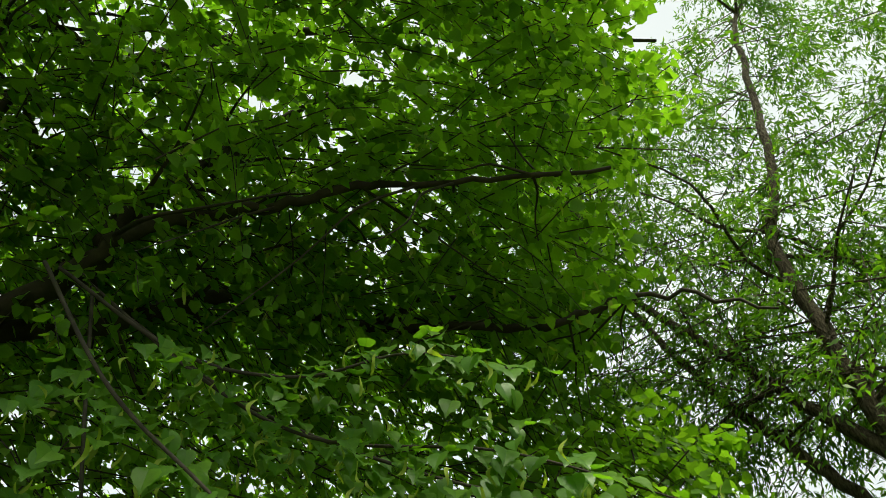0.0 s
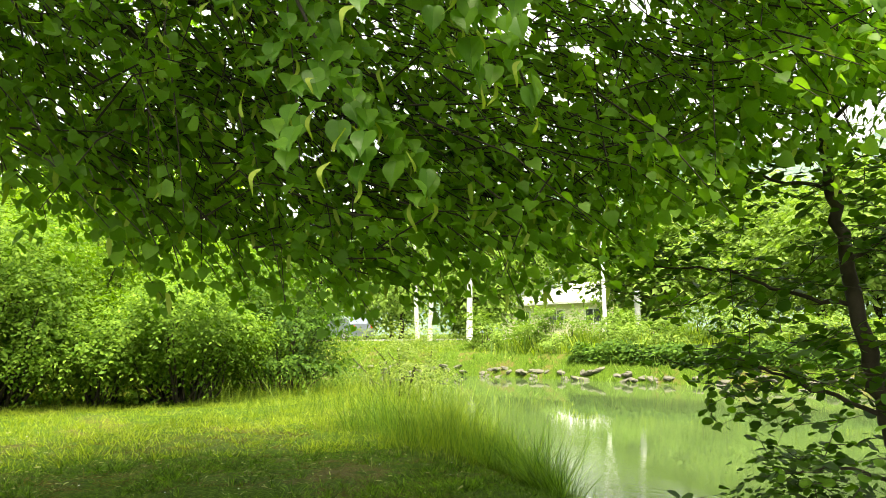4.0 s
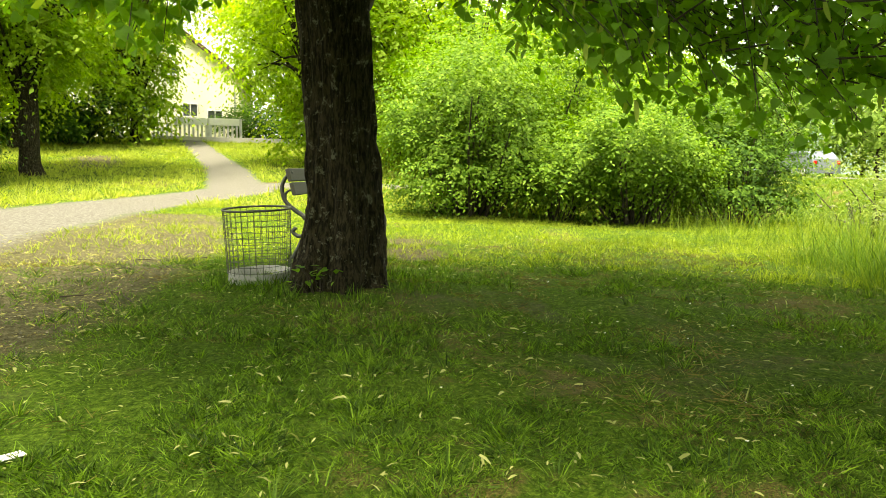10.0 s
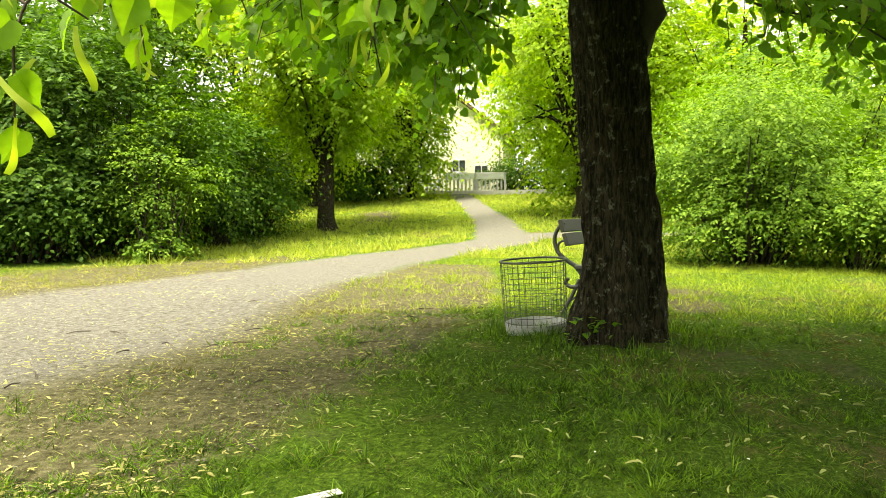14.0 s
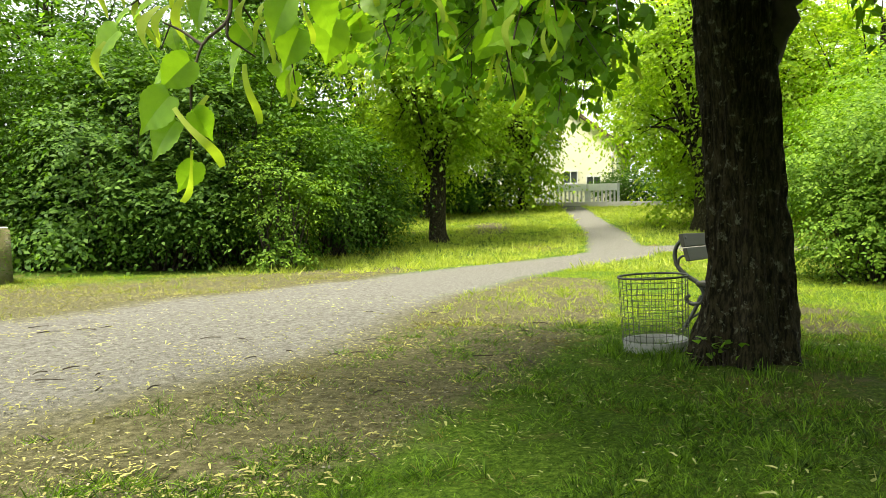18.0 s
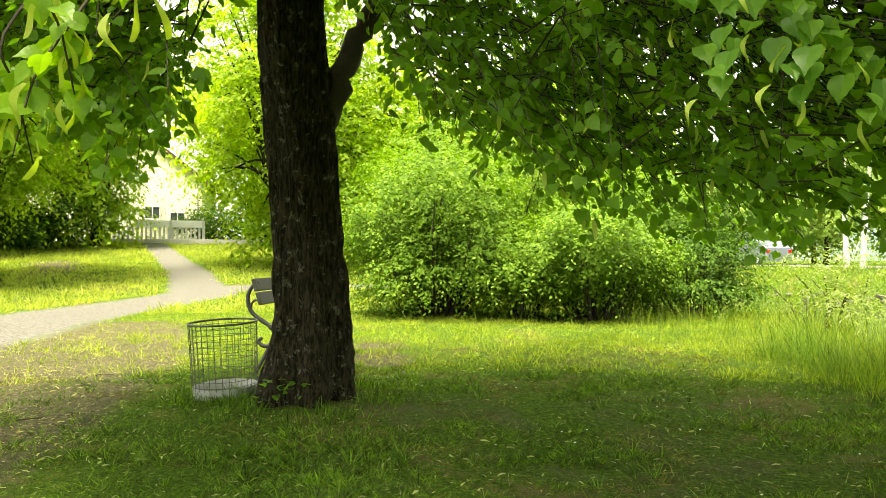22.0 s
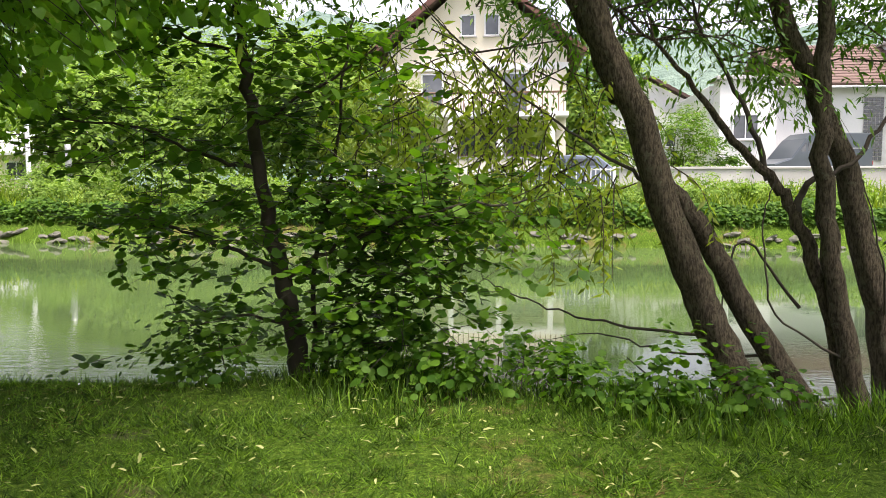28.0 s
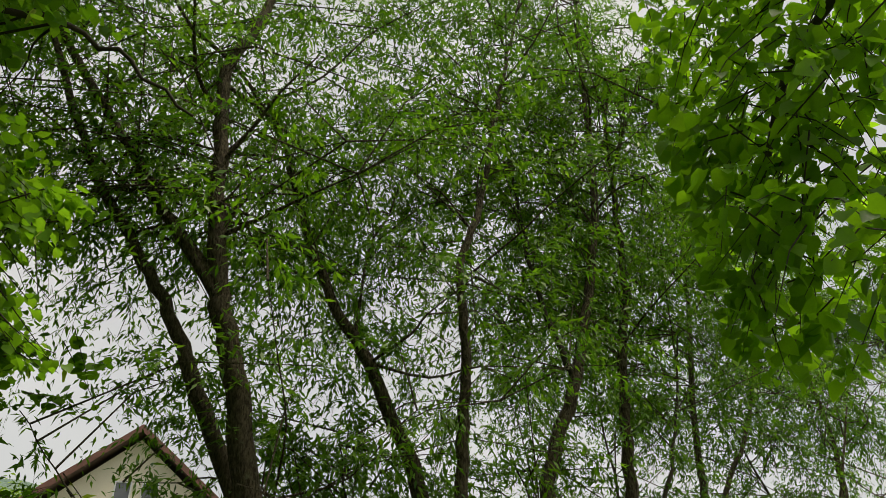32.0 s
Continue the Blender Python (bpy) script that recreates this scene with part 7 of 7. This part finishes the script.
leafy("garden_shrub", (6.6, 34.5), (1.8, 1.2, 3.9), 1400, 0.16, SHRUB, "dense garden shrub behind the wall", "bush", "", 142, 24)
leafy("garden_shrub", (8.6, 35.0), (1.0, 0.9, 2.5), 700, 0.16, SHRUB_DARK, "dark garden shrub behind the wall", "bush", "", 143, 16)
for k, (x, y, w, h) in enumerate(((-11, 36, 3, 8), (-15.5, 42, 3.6, 10), (-21, 47, 4.4, 12), (-28, 55, 5, 14), (-38, 43, 4.5, 12), (-46, 38, 4.5, 12), (-44, 52, 5, 14), (-56, 45, 5, 14), (-20, 33, 2.2, 5.5), (-33, 33, 2.2, 6), (-10, 48, 4, 11), (-34, 50, 5, 14), (-16, 56, 5, 14), (-68, 40, 5, 12), (-62, 28, 4, 9), (-50, 24, 4, 8), (36, 34, 3, 8), (30, 30, 2.4, 6), (3.4, 42, 2.4, 9.5), (-50, 33, 4.5, 8), (-58, 38, 4.5, 9))):
    leafy("far_tree", (x, y), (w, w, h), 1800, 0.36, FAR_LEAF, "light green tree on the far side of the river", "tree", "far trees", 150 + k, 28, trunk=0.2, low=0.8)


def hills():
    xs = np.linspace(-900, 900, 181)
    rows = []
    prof = np.interp(xs, [-900, -250, -140, -100, 50, 100, 155, 300, 900], [90, 100, 98, 96, 80, 79, 82, 86, 84]) + 1.5 * np.sin(xs / 17 + 2)
    g = np.random.default_rng(5)
    prof = prof + g.normal(size=len(xs)) * 1.0
    for u, y in ((0.0, 250), (0.18, 290), (0.45, 330), (0.75, 370), (1.0, 410), (0.9, 460)):
        rows.append(np.stack([xs, y + 12 * np.sin(xs / 60 + u * 3) - 0.0003 * xs**2, prof * u + g.normal(size=len(xs)) * 1.2 * (u > 0)], 1))
    v = np.concatenate(rows)
    n = len(xs)
    q = np.array([(i * n + j, i * n + j + 1, (i + 1) * n + j + 1, (i + 1) * n + j) for i in range(len(rows) - 1) for j in range(n - 1)])
    tagged(new("backdrop_hill", quads_mesh("backdrop_hill", v, q, HILL)), "wooded hills beyond the town", "hill", kind="structure")


hills()

# ---- the street at the top of the slope ----


def yellow_house():
    z = float(height(-46, -7))
    h = thing("house", (-46, -7, z), "pale yellow house beyond the slope", "house", turn=90)
    # built facing +x: local x runs along -y, local -y towards the park
    part("wall", gable_wall(bmesh.new(), -8.8, 2.3, -0.2, 3.9, 8.0, -3.25, 0, 9), PLASTER_YELLOW, h, "pale yellow plaster")
    for s in (-1, 1):
        roof_slope(h, -3.25 + s * 6.0, 3.55, -3.25, 8.2, -0.3, 9.5, 0.14, ROOF_TILE)
    for x0, x1, z0, z1 in ((-0.9, 0.0, 1.5, 2.3), (0.5, 1.4, 1.2, 1.95), (-3.4, -2.5, 1.5, 2.3), (-1.9, -1.1, 3.9, 4.6)):
        window(h, x0, x1, z0, z1, 0.0)
    tube_part("downpipe", [(2.1, -0.08, 0), (2.1, -0.08, 2.0), (2.05, -0.08, 3.3)], [0.05, 0.05], GALV, h)


yellow_house()


def slope_fence():
    z = float(height(-40, -5.6))
    f = thing("slatted_fence", (-40, -5.6, z), "grey slatted fence on a low wall at the street", "fence", turn=90)
    part("base_wall", boxed((-4.5, -0.12, -0.1), (2.2, 0.12, 0.2), 0.02), CONCRETE, f)
    part("top_board", boxed((-1.55, -0.06, 0.8), (1.6, 0.06, 1.16), 0.01), WHITE_METAL, f, "pale solid top panel")
    for x in (-1.6, 0.0, 1.6, -3.1, -4.5):
        part("post", boxed((x - 0.06, -0.07, 0.2), (x + 0.06, 0.07, 1.16 if x > -2 else 0.9), 0.01), WOOD_GREY, f)
    for k in range(28):
        x = -4.4 + k * 0.215
        part("slat", boxed((x - 0.05, -0.03, 0.203), (x + 0.05, 0.0, 0.795 if x > -1.6 else 0.85), 0.005), WOOD_GREY, f)
    k = thing("street_kerb", (-38.6, -1.5, z), "pale kerb stones along the street", "kerb", turn=90)
    for i in range(9):
        part("kerb_stone", boxed((-4 + i * 1.0, -0.1, -0.2), (-3.01 + i * 1.0, 0.1, 0.16), 0.015), CONCRETE, k)


slope_fence()

# ---- grass, reeds, litter ----


def lawn_grass(name, n, lo, hi, long, label, seed, material=GRASS, spread=5, wide=0.03, shape=SPEAR, lean=0.8, arc=(-42, 146), thin=1.0):
    """Tufts of blades on the lawn, thin where it is trodden, fanning out from each tuft."""
    g = np.random.default_rng(seed)
    b = np.radians(g.uniform(*arc, n))
    r = np.sqrt(g.uniform(lo * lo, hi * hi, n))
    x, y = -r * np.sin(b), r * np.cos(b)
    clump, tuft = patchy(x, y, 0.8, 7), 0.6 * patchy(x, y, 0.21, 8) + 0.4 * patchy(x, y, 0.09, 9)
    wear = wear_at(x, y) * thin
    bare = np.maximum(np.clip((earth_at(x, y) - 0.35) * 2.2, 0, 1), np.clip((gravel_at(x, y) - 0.3) * 3, 0, 1))
    keep = (g.uniform(size=n) < (0.3 + 0.2 * clump + 0.65 * tuft) * (1 - 0.72 * wear) * (1 - np.maximum(np.where(tuft > 0.55, 0.55, 0.85) * bare, gravel_at(x, y) > 0.22 + 0.4 * patchy(x, y, 0.45, 14)))) & (y < shore(x) - 0.35) & (np.hypot(x + 5.17, y - 0.12) > 0.42)
    if material is GRASS_LIT_TONE:
        verge = along_line(x, y, [(-3.0, -10.2), (-8.0, -7.9), (-11.5, -7.0), (-14.5, -6.3)], [3.4, 2.9, 2.2, 1.1])
        keep &= g.uniform(size=n) > 0.85 * smooth(-0.1, 0.25, verge)
    x, y, clump, tuft, wear = x[keep], y[keep], clump[keep], tuft[keep], wear[keep]
    m = len(x) * spread
    fan = g.normal(size=(m, 2))
    x, y = np.repeat(x, spread) + fan[:, 0] * wide * 0.6, np.repeat(y, spread) + fan[:, 1] * wide * 0.6
    at = np.stack([x, y, height(x, y) - 0.004], 1)
    up = np.stack([fan[:, 0] * lean * 0.7 + g.normal(size=m) * lean * 0.5, fan[:, 1] * lean * 0.7 + g.normal(size=m) * lean * 0.5, np.ones(m)], 1)
    out = np.stack([g.normal(size=m), g.normal(size=m), np.zeros(m)], 1)
    shape = (shape[0] * (0.7 + 0.06 * lo, 1, 1), shape[1])
    size = long * g.uniform(0.45, 1.25, m) * np.repeat((0.28 + 0.3 * clump + 1.25 * tuft ** 1.5) * (1 - 0.4 * wear) * g.uniform(0.6, 1.3, len(tuft)), spread)
    tagged(new(name, leaves_mesh(name, shape, at, up, out, size, material)), label, "grass", kind="stuff")


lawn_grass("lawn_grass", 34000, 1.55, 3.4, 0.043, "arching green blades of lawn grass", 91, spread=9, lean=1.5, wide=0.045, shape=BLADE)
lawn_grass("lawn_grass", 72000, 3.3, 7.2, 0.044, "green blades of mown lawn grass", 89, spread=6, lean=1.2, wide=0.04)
# these and the slope's blades carry sunlight in their colour
lawn_grass("far_grass", 92000, 6.8, 15, 0.068, "green lawn grass farther off", 92, GRASS_LIT_TONE, spread=4, wide=0.06, thin=0.5)
lawn_grass("slope_grass", 64000, 14.5, 40, 0.13, "yellow-green grass on the slope in a painted sunlit tone", 88, SLOPE_LIT_TONE, spread=4, wide=0.14, arc=(66, 126), thin=0.3)
lawn_grass("dry_grass", 9000, 1.6, 8.0, 0.036, "dry straw-coloured blades among the grass", 90, LITTER, 2, lean=1.5, thin=-0.4)
lawn_grass("thatch", 46000, 1.6, 8.5, 0.034, "dead brown thatch between the tufts", 78, THATCH, 3, wide=0.06, lean=4.0, thin=-1.2, arc=(-20, 125))
lawn_grass("dry_grass", 26000, 7.0, 15.0, 0.05, "dry yellowed grass on the far side of the path", 79, STRAW, 3, lean=1.3, wide=0.05, thin=0.0, arc=(110, 146))


def grass_tufts():
    """Taller dark tufts that the mower missed."""
    g = np.random.default_rng(84)
    b, r = np.radians(g.uniform(-42, 125, 900)), np.sqrt(g.uniform(1.7**2, 7.5**2, 900))
    x, y = -r * np.sin(b), r * np.cos(b)
    keep = (earth_at(x, y) < 0.4) & (gravel_at(x, y) < 0.2) & (y < shore(x) - 1.2) & (np.hypot(x + 5.17, y - 0.12) > 0.6) & (patchy(x, y, 0.7, 12) > 0.45)
    x, y = np.repeat(x[keep], 26), np.repeat(y[keep], 26)
    m = len(x)
    fan = g.normal(size=(m, 2))
    x, y = x + fan[:, 0] * 0.022, y + fan[:, 1] * 0.022
    up = np.stack([fan[:, 0] * 0.7, fan[:, 1] * 0.7, np.ones(m)], 1)
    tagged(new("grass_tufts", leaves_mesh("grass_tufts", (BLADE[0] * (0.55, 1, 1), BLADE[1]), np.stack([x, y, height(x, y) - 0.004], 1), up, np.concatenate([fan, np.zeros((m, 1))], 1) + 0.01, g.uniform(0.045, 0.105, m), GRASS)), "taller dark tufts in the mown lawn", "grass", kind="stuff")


grass_tufts()


def tall_growth(name, region, n, long, wide, material, label, category, seed, lean=0.25, shape=BLADE):
    g = np.random.default_rng(seed)
    u = g.uniform(size=(n, 2))
    x, y, h = region(u[:, 0], u[:, 1], g)
    at = np.stack([x, y, np.maximum(height(x, y), WATER_Z) - 0.02], 1)
    up = np.stack([g.normal(size=n) * lean, g.normal(size=n) * lean, np.ones(n)], 1)
    out = np.stack([g.normal(size=n), g.normal(size=n), np.zeros(n)], 1)
    tv = shape[0].copy()
    tv[:, 0] *= wide
    tagged(new(name, leaves_mesh(name, (tv, shape[1]), at, up, out, long * h * g.uniform(0.4, 1.25, n), material)), label, category, kind="stuff")


def bank_edge(u, v, g):
    x = -4.6 + 12.0 * u
    s = shore(x)
    y = s - 1.55 + 1.15 * v + 0.15 * np.sin(3 * x)
    return x, y, (0.6 + 0.5 * np.sin(2.3 * x) ** 2) * (0.5 + 0.6 * v) * np.where(x < -1.6, 0.3, 0.8)


tall_growth("bank_grass", bank_edge, 26000, 0.27, 0.6, GRASS, "long lush grass along the near bank", "grass", 93, 0.35)


def foot_tufts(u, v, g):
    """Uncut grass round the lime's foot and the waste basket."""
    pick = g.uniform(size=len(u)) < 0.6
    a, r = 2 * math.pi * u, np.where(pick, 0.4 + 0.3 * v, 0.24 + 0.2 * v)
    x, y = np.where(pick, -5.17, -5.47) + r * np.cos(a), np.where(pick, 0.12, -0.43) + r * np.sin(a)
    return x, y, (0.5 + 0.6 * np.sin(3 * a + 1) ** 2) * np.where(np.hypot(x + 5.17, y - 0.12) < 0.38, 0.2, 1.0)


tall_growth("foot_grass", foot_tufts, 3600, 0.1, 0.6, GRASS, "longer uncut grass round the tree's foot", "grass", 87, 0.5)


def reed_bed(u, v, g):
    t = u
    x = np.interp(t, [0, 0.35, 0.7, 1], [-4.0, -5.6, -8.0, -12.5])
    lo = np.interp(t, [0, 0.35, 0.7, 1], [4.0, 4.25, 4.6, 5.4])
    hi = shore(x) + 0.35
    return x + g.normal(size=len(u)) * 0.15, lo + (hi - lo) * v + g.normal(size=len(u)) * 0.1, np.interp(t, [0, 0.12, 0.4, 1], [0.5, 0.8, 1.0, 1.05]) * (0.7 + 0.35 * v) * (0.75 + 0.45 * np.sin(2.3 * x) * np.sin(3.1 * v + x))


tall_growth("reeds", reed_bed, 10000, 0.6, 0.095, REED, "tall yellow-green reeds and meadow grass at the river", "reeds", 94, 0.32)


def bank_reeds(u, v, g):
    """Coarse dark reeds in clumps along the near waterline."""
    t = np.clip(u + g.normal(size=len(u)) * 0.02, 0, 1)
    k = np.floor(t * 26)
    x = np.interp(t, [0, 0.5, 1], [-3.1, -4.4, -6.7]) + g.normal(size=len(u)) * 0.07
    deep = (0.2 + 0.8 * v) * (0.5 + 0.5 * np.sin(k * 2.7)) + 0.1 * v
    y = np.interp(t, [0, 0.5, 1], [4.05, 4.3, 4.75]) + deep
    x = x - 0.8 * deep
    return x, y, 0.65 + 0.4 * np.sin(k * 4.1) ** 2 + 0.15 * np.sin(9 * t)


tall_growth("bank_reeds", bank_reeds, 3800, 0.4, 0.12, REED_DARK, "dark green coarse reeds leaning over the water", "reeds", 86, 0.42)
leafy("willow_bush", (-9.6, 7.9), (0.95, 0.8, 1.15), 900, 0.085, WEEPING, "feathery grey-green willow bush on the bank", "bush", "", 85, 18, LANCE, wild=0.3)


def far_meadow(u, v, g):
    x = -45 + 75 * u
    return x, 20.9 + 4.2 * v, (0.7 + 0.5 * np.sin(1.3 * x + 4 * v) ** 2) * np.where(x < -20, 0.35, 1.0)


tall_growth("far_bank_grass", far_meadow, 26000, 0.55, 0.8, REED, "bright meadow grass on the far bank", "grass", 95, 0.3)


def far_edge(u, v, g):
    x = -30 + 60 * u
    return x, 19.9 + 0.9 * v, 0.4 + 0.5 * np.sin(1.9 * x) ** 2


tall_growth("waterside_weeds", far_edge, 5000, 0.34, 1.3, FAR_LEAF, "weeds hanging over the far waterline", "weeds", 96, 0.5)


def nettles():
    """Broad-leaved growth in uneven banks above the far waterline."""
    g = np.random.default_rng(99)
    n = 34000
    x, y = g.uniform(-16, 26, n), 20.6 + np.abs(g.normal(size=n)) * 0.7
    top = 0.62 * (0.3 + 0.55 * (0.5 + 0.5 * np.sin(0.9 * x + 2 * np.sin(0.37 * x)) * np.sin(1.7 * x + 1))) * (1.1 - 0.25 * (y - 20.5))
    at = np.stack([x, y, height(x, y) + top * g.uniform(0.05, 1, n)], 1)
    along = np.stack([g.normal(size=n), g.normal(size=n) - 0.5, g.normal(size=n) * 0.3 - 0.3], 1)
    normal = np.stack([g.normal(size=n) * 0.4, g.normal(size=n) * 0.4 - 0.6, np.ones(n)], 1)
    tagged(new("nettles", leaves_mesh("nettles", KITE, at, along, normal, g.uniform(0.09, 0.2, n), SHRUB_DARK)), "broad-leaved nettles above the far waterline", "weeds", kind="stuff")


nettles()


def litter():
    g = np.random.default_rng(97)
    for name, n, lo, hi, onto in (("lawn_litter", 12000, 1.8, 9.5, "fallen yellow lime bracts in the grass"), ("path_litter", 34000, 2.2, 12.5, "fallen yellow bracts on the trodden earth")):
        b = np.radians(g.uniform(-40, 145, n) if name == "lawn_litter" else g.uniform(92, 150, n))
        r = np.sqrt(g.uniform(lo * lo, hi * hi, n)) if name == "lawn_litter" else g.uniform(lo, hi, n)
        x, y = -r * np.sin(b), r * np.cos(b)
        drift = smooth(0.3, 0.75, 0.6 * patchy(x, y, 0.5, 15) + 0.4 * patchy(x, y, 0.16, 16))
        e = earth_at(x, y)
        keep = (y < shore(x) - 1.2) & ((e < 0.5) if name == "lawn_litter" else ((e > 0.45) & (g.uniform(size=n) < (1.1 - 0.6 * gravel_at(x, y)) * (0.12 + 1.1 * drift))))
        x, y = x[keep], y[keep]
        k = len(x)
        at = np.stack([x, y, height(x, y) + (0.042 if name == "lawn_litter" else 0.016)], 1)
        along = np.stack([g.normal(size=k), g.normal(size=k), g.normal(size=k) * 0.12], 1)
        nrm = np.tile((0, 0, 1.0), (k, 1)) + g.normal(size=(k, 3)) * 0.3
        tagged(new(name, leaves_mesh(name, STRIP, at, along, nrm, g.choice((0.02, 0.032, 0.046), k, p=(0.5, 0.38, 0.12)) * g.uniform(0.7, 1.15, k) if name == "lawn_litter" else 0.01 + 0.036 * g.uniform(size=k) ** 2, LITTER if name == "lawn_litter" else BRACT_DRY)), onto, "fallen leaves", kind="stuff")
    n = 200
    x, y = g.uniform(-13, 3, n), g.uniform(-0.5, 4.0, n)
    keep = (earth_at(x, y) < 0.4) & (np.hypot(x, y) > 2.0)
    x, y = x[keep], y[keep]
    k = len(x)
    disc = (np.array([(math.cos(a) * 0.5, math.sin(a) * 0.5, 0.1 * (i % 2)) for i, a in enumerate(np.linspace(0, 2 * math.pi, 8, endpoint=False))]), np.array([(0, 1, 2, 3), (4, 5, 6, 7), (0, 3, 4, 7)]))
    at = np.stack([x, y, height(x, y) + g.uniform(0.05, 0.09, k)], 1)
    tagged(new("daisies", leaves_mesh("daisies", disc, at, np.tile((1.0, 0, 0), (k, 1)), np.tile((0, 0, 1.0), (k, 1)) + g.normal(size=(k, 3)) * 0.3, g.uniform(0.008, 0.014, k), DAISY)), "small white daisies in the lawn", "flowers", kind="stuff")
    for i in range(46):
        b, r = math.radians(g.uniform(98, 142)), g.uniform(2.8, 8.0)
        x, y = -r * math.sin(b), r * math.cos(b)
        if earth_at(np.array([x]), np.array([y]))[0] < 0.5:
            continue
        a, L = g.uniform(0, 6.3), g.uniform(0.06, 0.2)
        v, f = tube_arrays(bend([(0, 0, 0), (L * 0.5, g.normal() * 0.012, 0.006), (L, 0, 0)], 3), np.linspace(0.005, 0.003, 7), 5)
        ob = new("stick", quads_mesh("stick", v, f, BARK_TWIG))
        ob.matrix_basis = pose(x, y, float(height(x, y)) + 0.016, 0, 0, math.degrees(a))
        tagged(ob, "thin dark fallen stick on the trodden earth", "stick", "fallen sticks")


litter()


def path_grit():
    """Small stones and crumbs of earth on the path and the trodden ground."""
    g = np.random.default_rng(82)
    b, r = np.radians(g.uniform(92, 146, 15000)), g.uniform(2.3, 11.0, 15000)
    x, y = -r * np.sin(b), r * np.cos(b)
    keep = (np.maximum(earth_at(x, y), gravel_at(x, y)) > 0.55) & (g.uniform(size=len(x)) < 0.25 + 0.75 * patchy(x, y, 0.3, 17))
    x, y = x[keep], y[keep]
    k = len(x)
    ring = [(-0.5, 0, 0), (0.5, 0, 0), (0.5, 0.9, 0), (-0.5, 0.9, 0), (-0.28, 0.22, 0.4), (0.3, 0.2, 0.34), (0.24, 0.68, 0.4), (-0.3, 0.7, 0.3)]
    lump = (np.array(ring), np.array([(0, 1, 5, 4), (1, 2, 6, 5), (2, 3, 7, 6), (3, 0, 4, 7), (4, 5, 6, 7)]))
    way = np.stack([g.normal(size=k), g.normal(size=k), np.zeros(k)], 1)
    tagged(new("path_grit", leaves_mesh("path_grit", lump, np.stack([x, y, height(x, y) + 0.009], 1), way, np.tile((0, 0, 1.0), (k, 1)) + g.normal(size=(k, 3)) * 0.2, 0.004 + 0.009 * g.uniform(size=k) ** 3, GRIT)), "small stones and crumbs on the trodden path", "gravel", kind="stuff")


path_grit()


def driftwood():
    """Dead branches caught at the water's edge under the willows."""
    g = np.random.default_rng(83)
    ob = thing("fallen_branch", (1.6, 4.95, -0.45), "tangle of dead dark branches lying in the shallow water", "branch")
    for k in range(13):
        a = np.array((g.uniform(-0.7, 0.5), g.uniform(-0.1, 0.45), g.uniform(-0.25, 0.1)))
        d = np.array((g.choice((-1, 1)) * g.uniform(0.5, 0.9), g.uniform(-0.15, 0.25), g.uniform(0.0, 0.28)))
        tube_part("branch", [a, a + d * 0.35 + (0, 0, 0.1), a + d * 0.7 + (0, 0.03, 0.06), a + d + (0, 0, g.uniform(-0.12, 0.2))], [g.uniform(0.009, 0.016), 0.009, 0.004], BARK_TWIG, ob, 6, 4)


driftwood()


def bank_plants():
    """Leafy low growth between the alder and the willows."""
    g = np.random.default_rng(98)
    for k, (x, y, w, h) in enumerate(((-0.5, 4.25, 0.3, 0.5), (-0.1, 4.35, 0.3, 0.42), (0.3, 4.3, 0.26, 0.45), (-1.6, 4.2, 0.3, 0.4), (0.6, 4.5, 0.25, 0.4), (-0.75, 3.95, 0.28, 0.36), (-0.35, 3.85, 0.26, 0.3), (0.05, 3.75, 0.28, 0.34), (0.4, 3.7, 0.24, 0.3), (0.75, 3.6, 0.26, 0.34), (1.1, 3.55, 0.22, 0.28), (-1.65, 3.95, 0.22, 0.26))):
        leafy("bank_plant", (x, y), (w, w * 0.8, h * 0.85), 60, 0.048, SAPLING, "low dark leafy plant at the water's edge", "plant", "bank plants", 200 + k, 6, ROUND)


bank_plants()
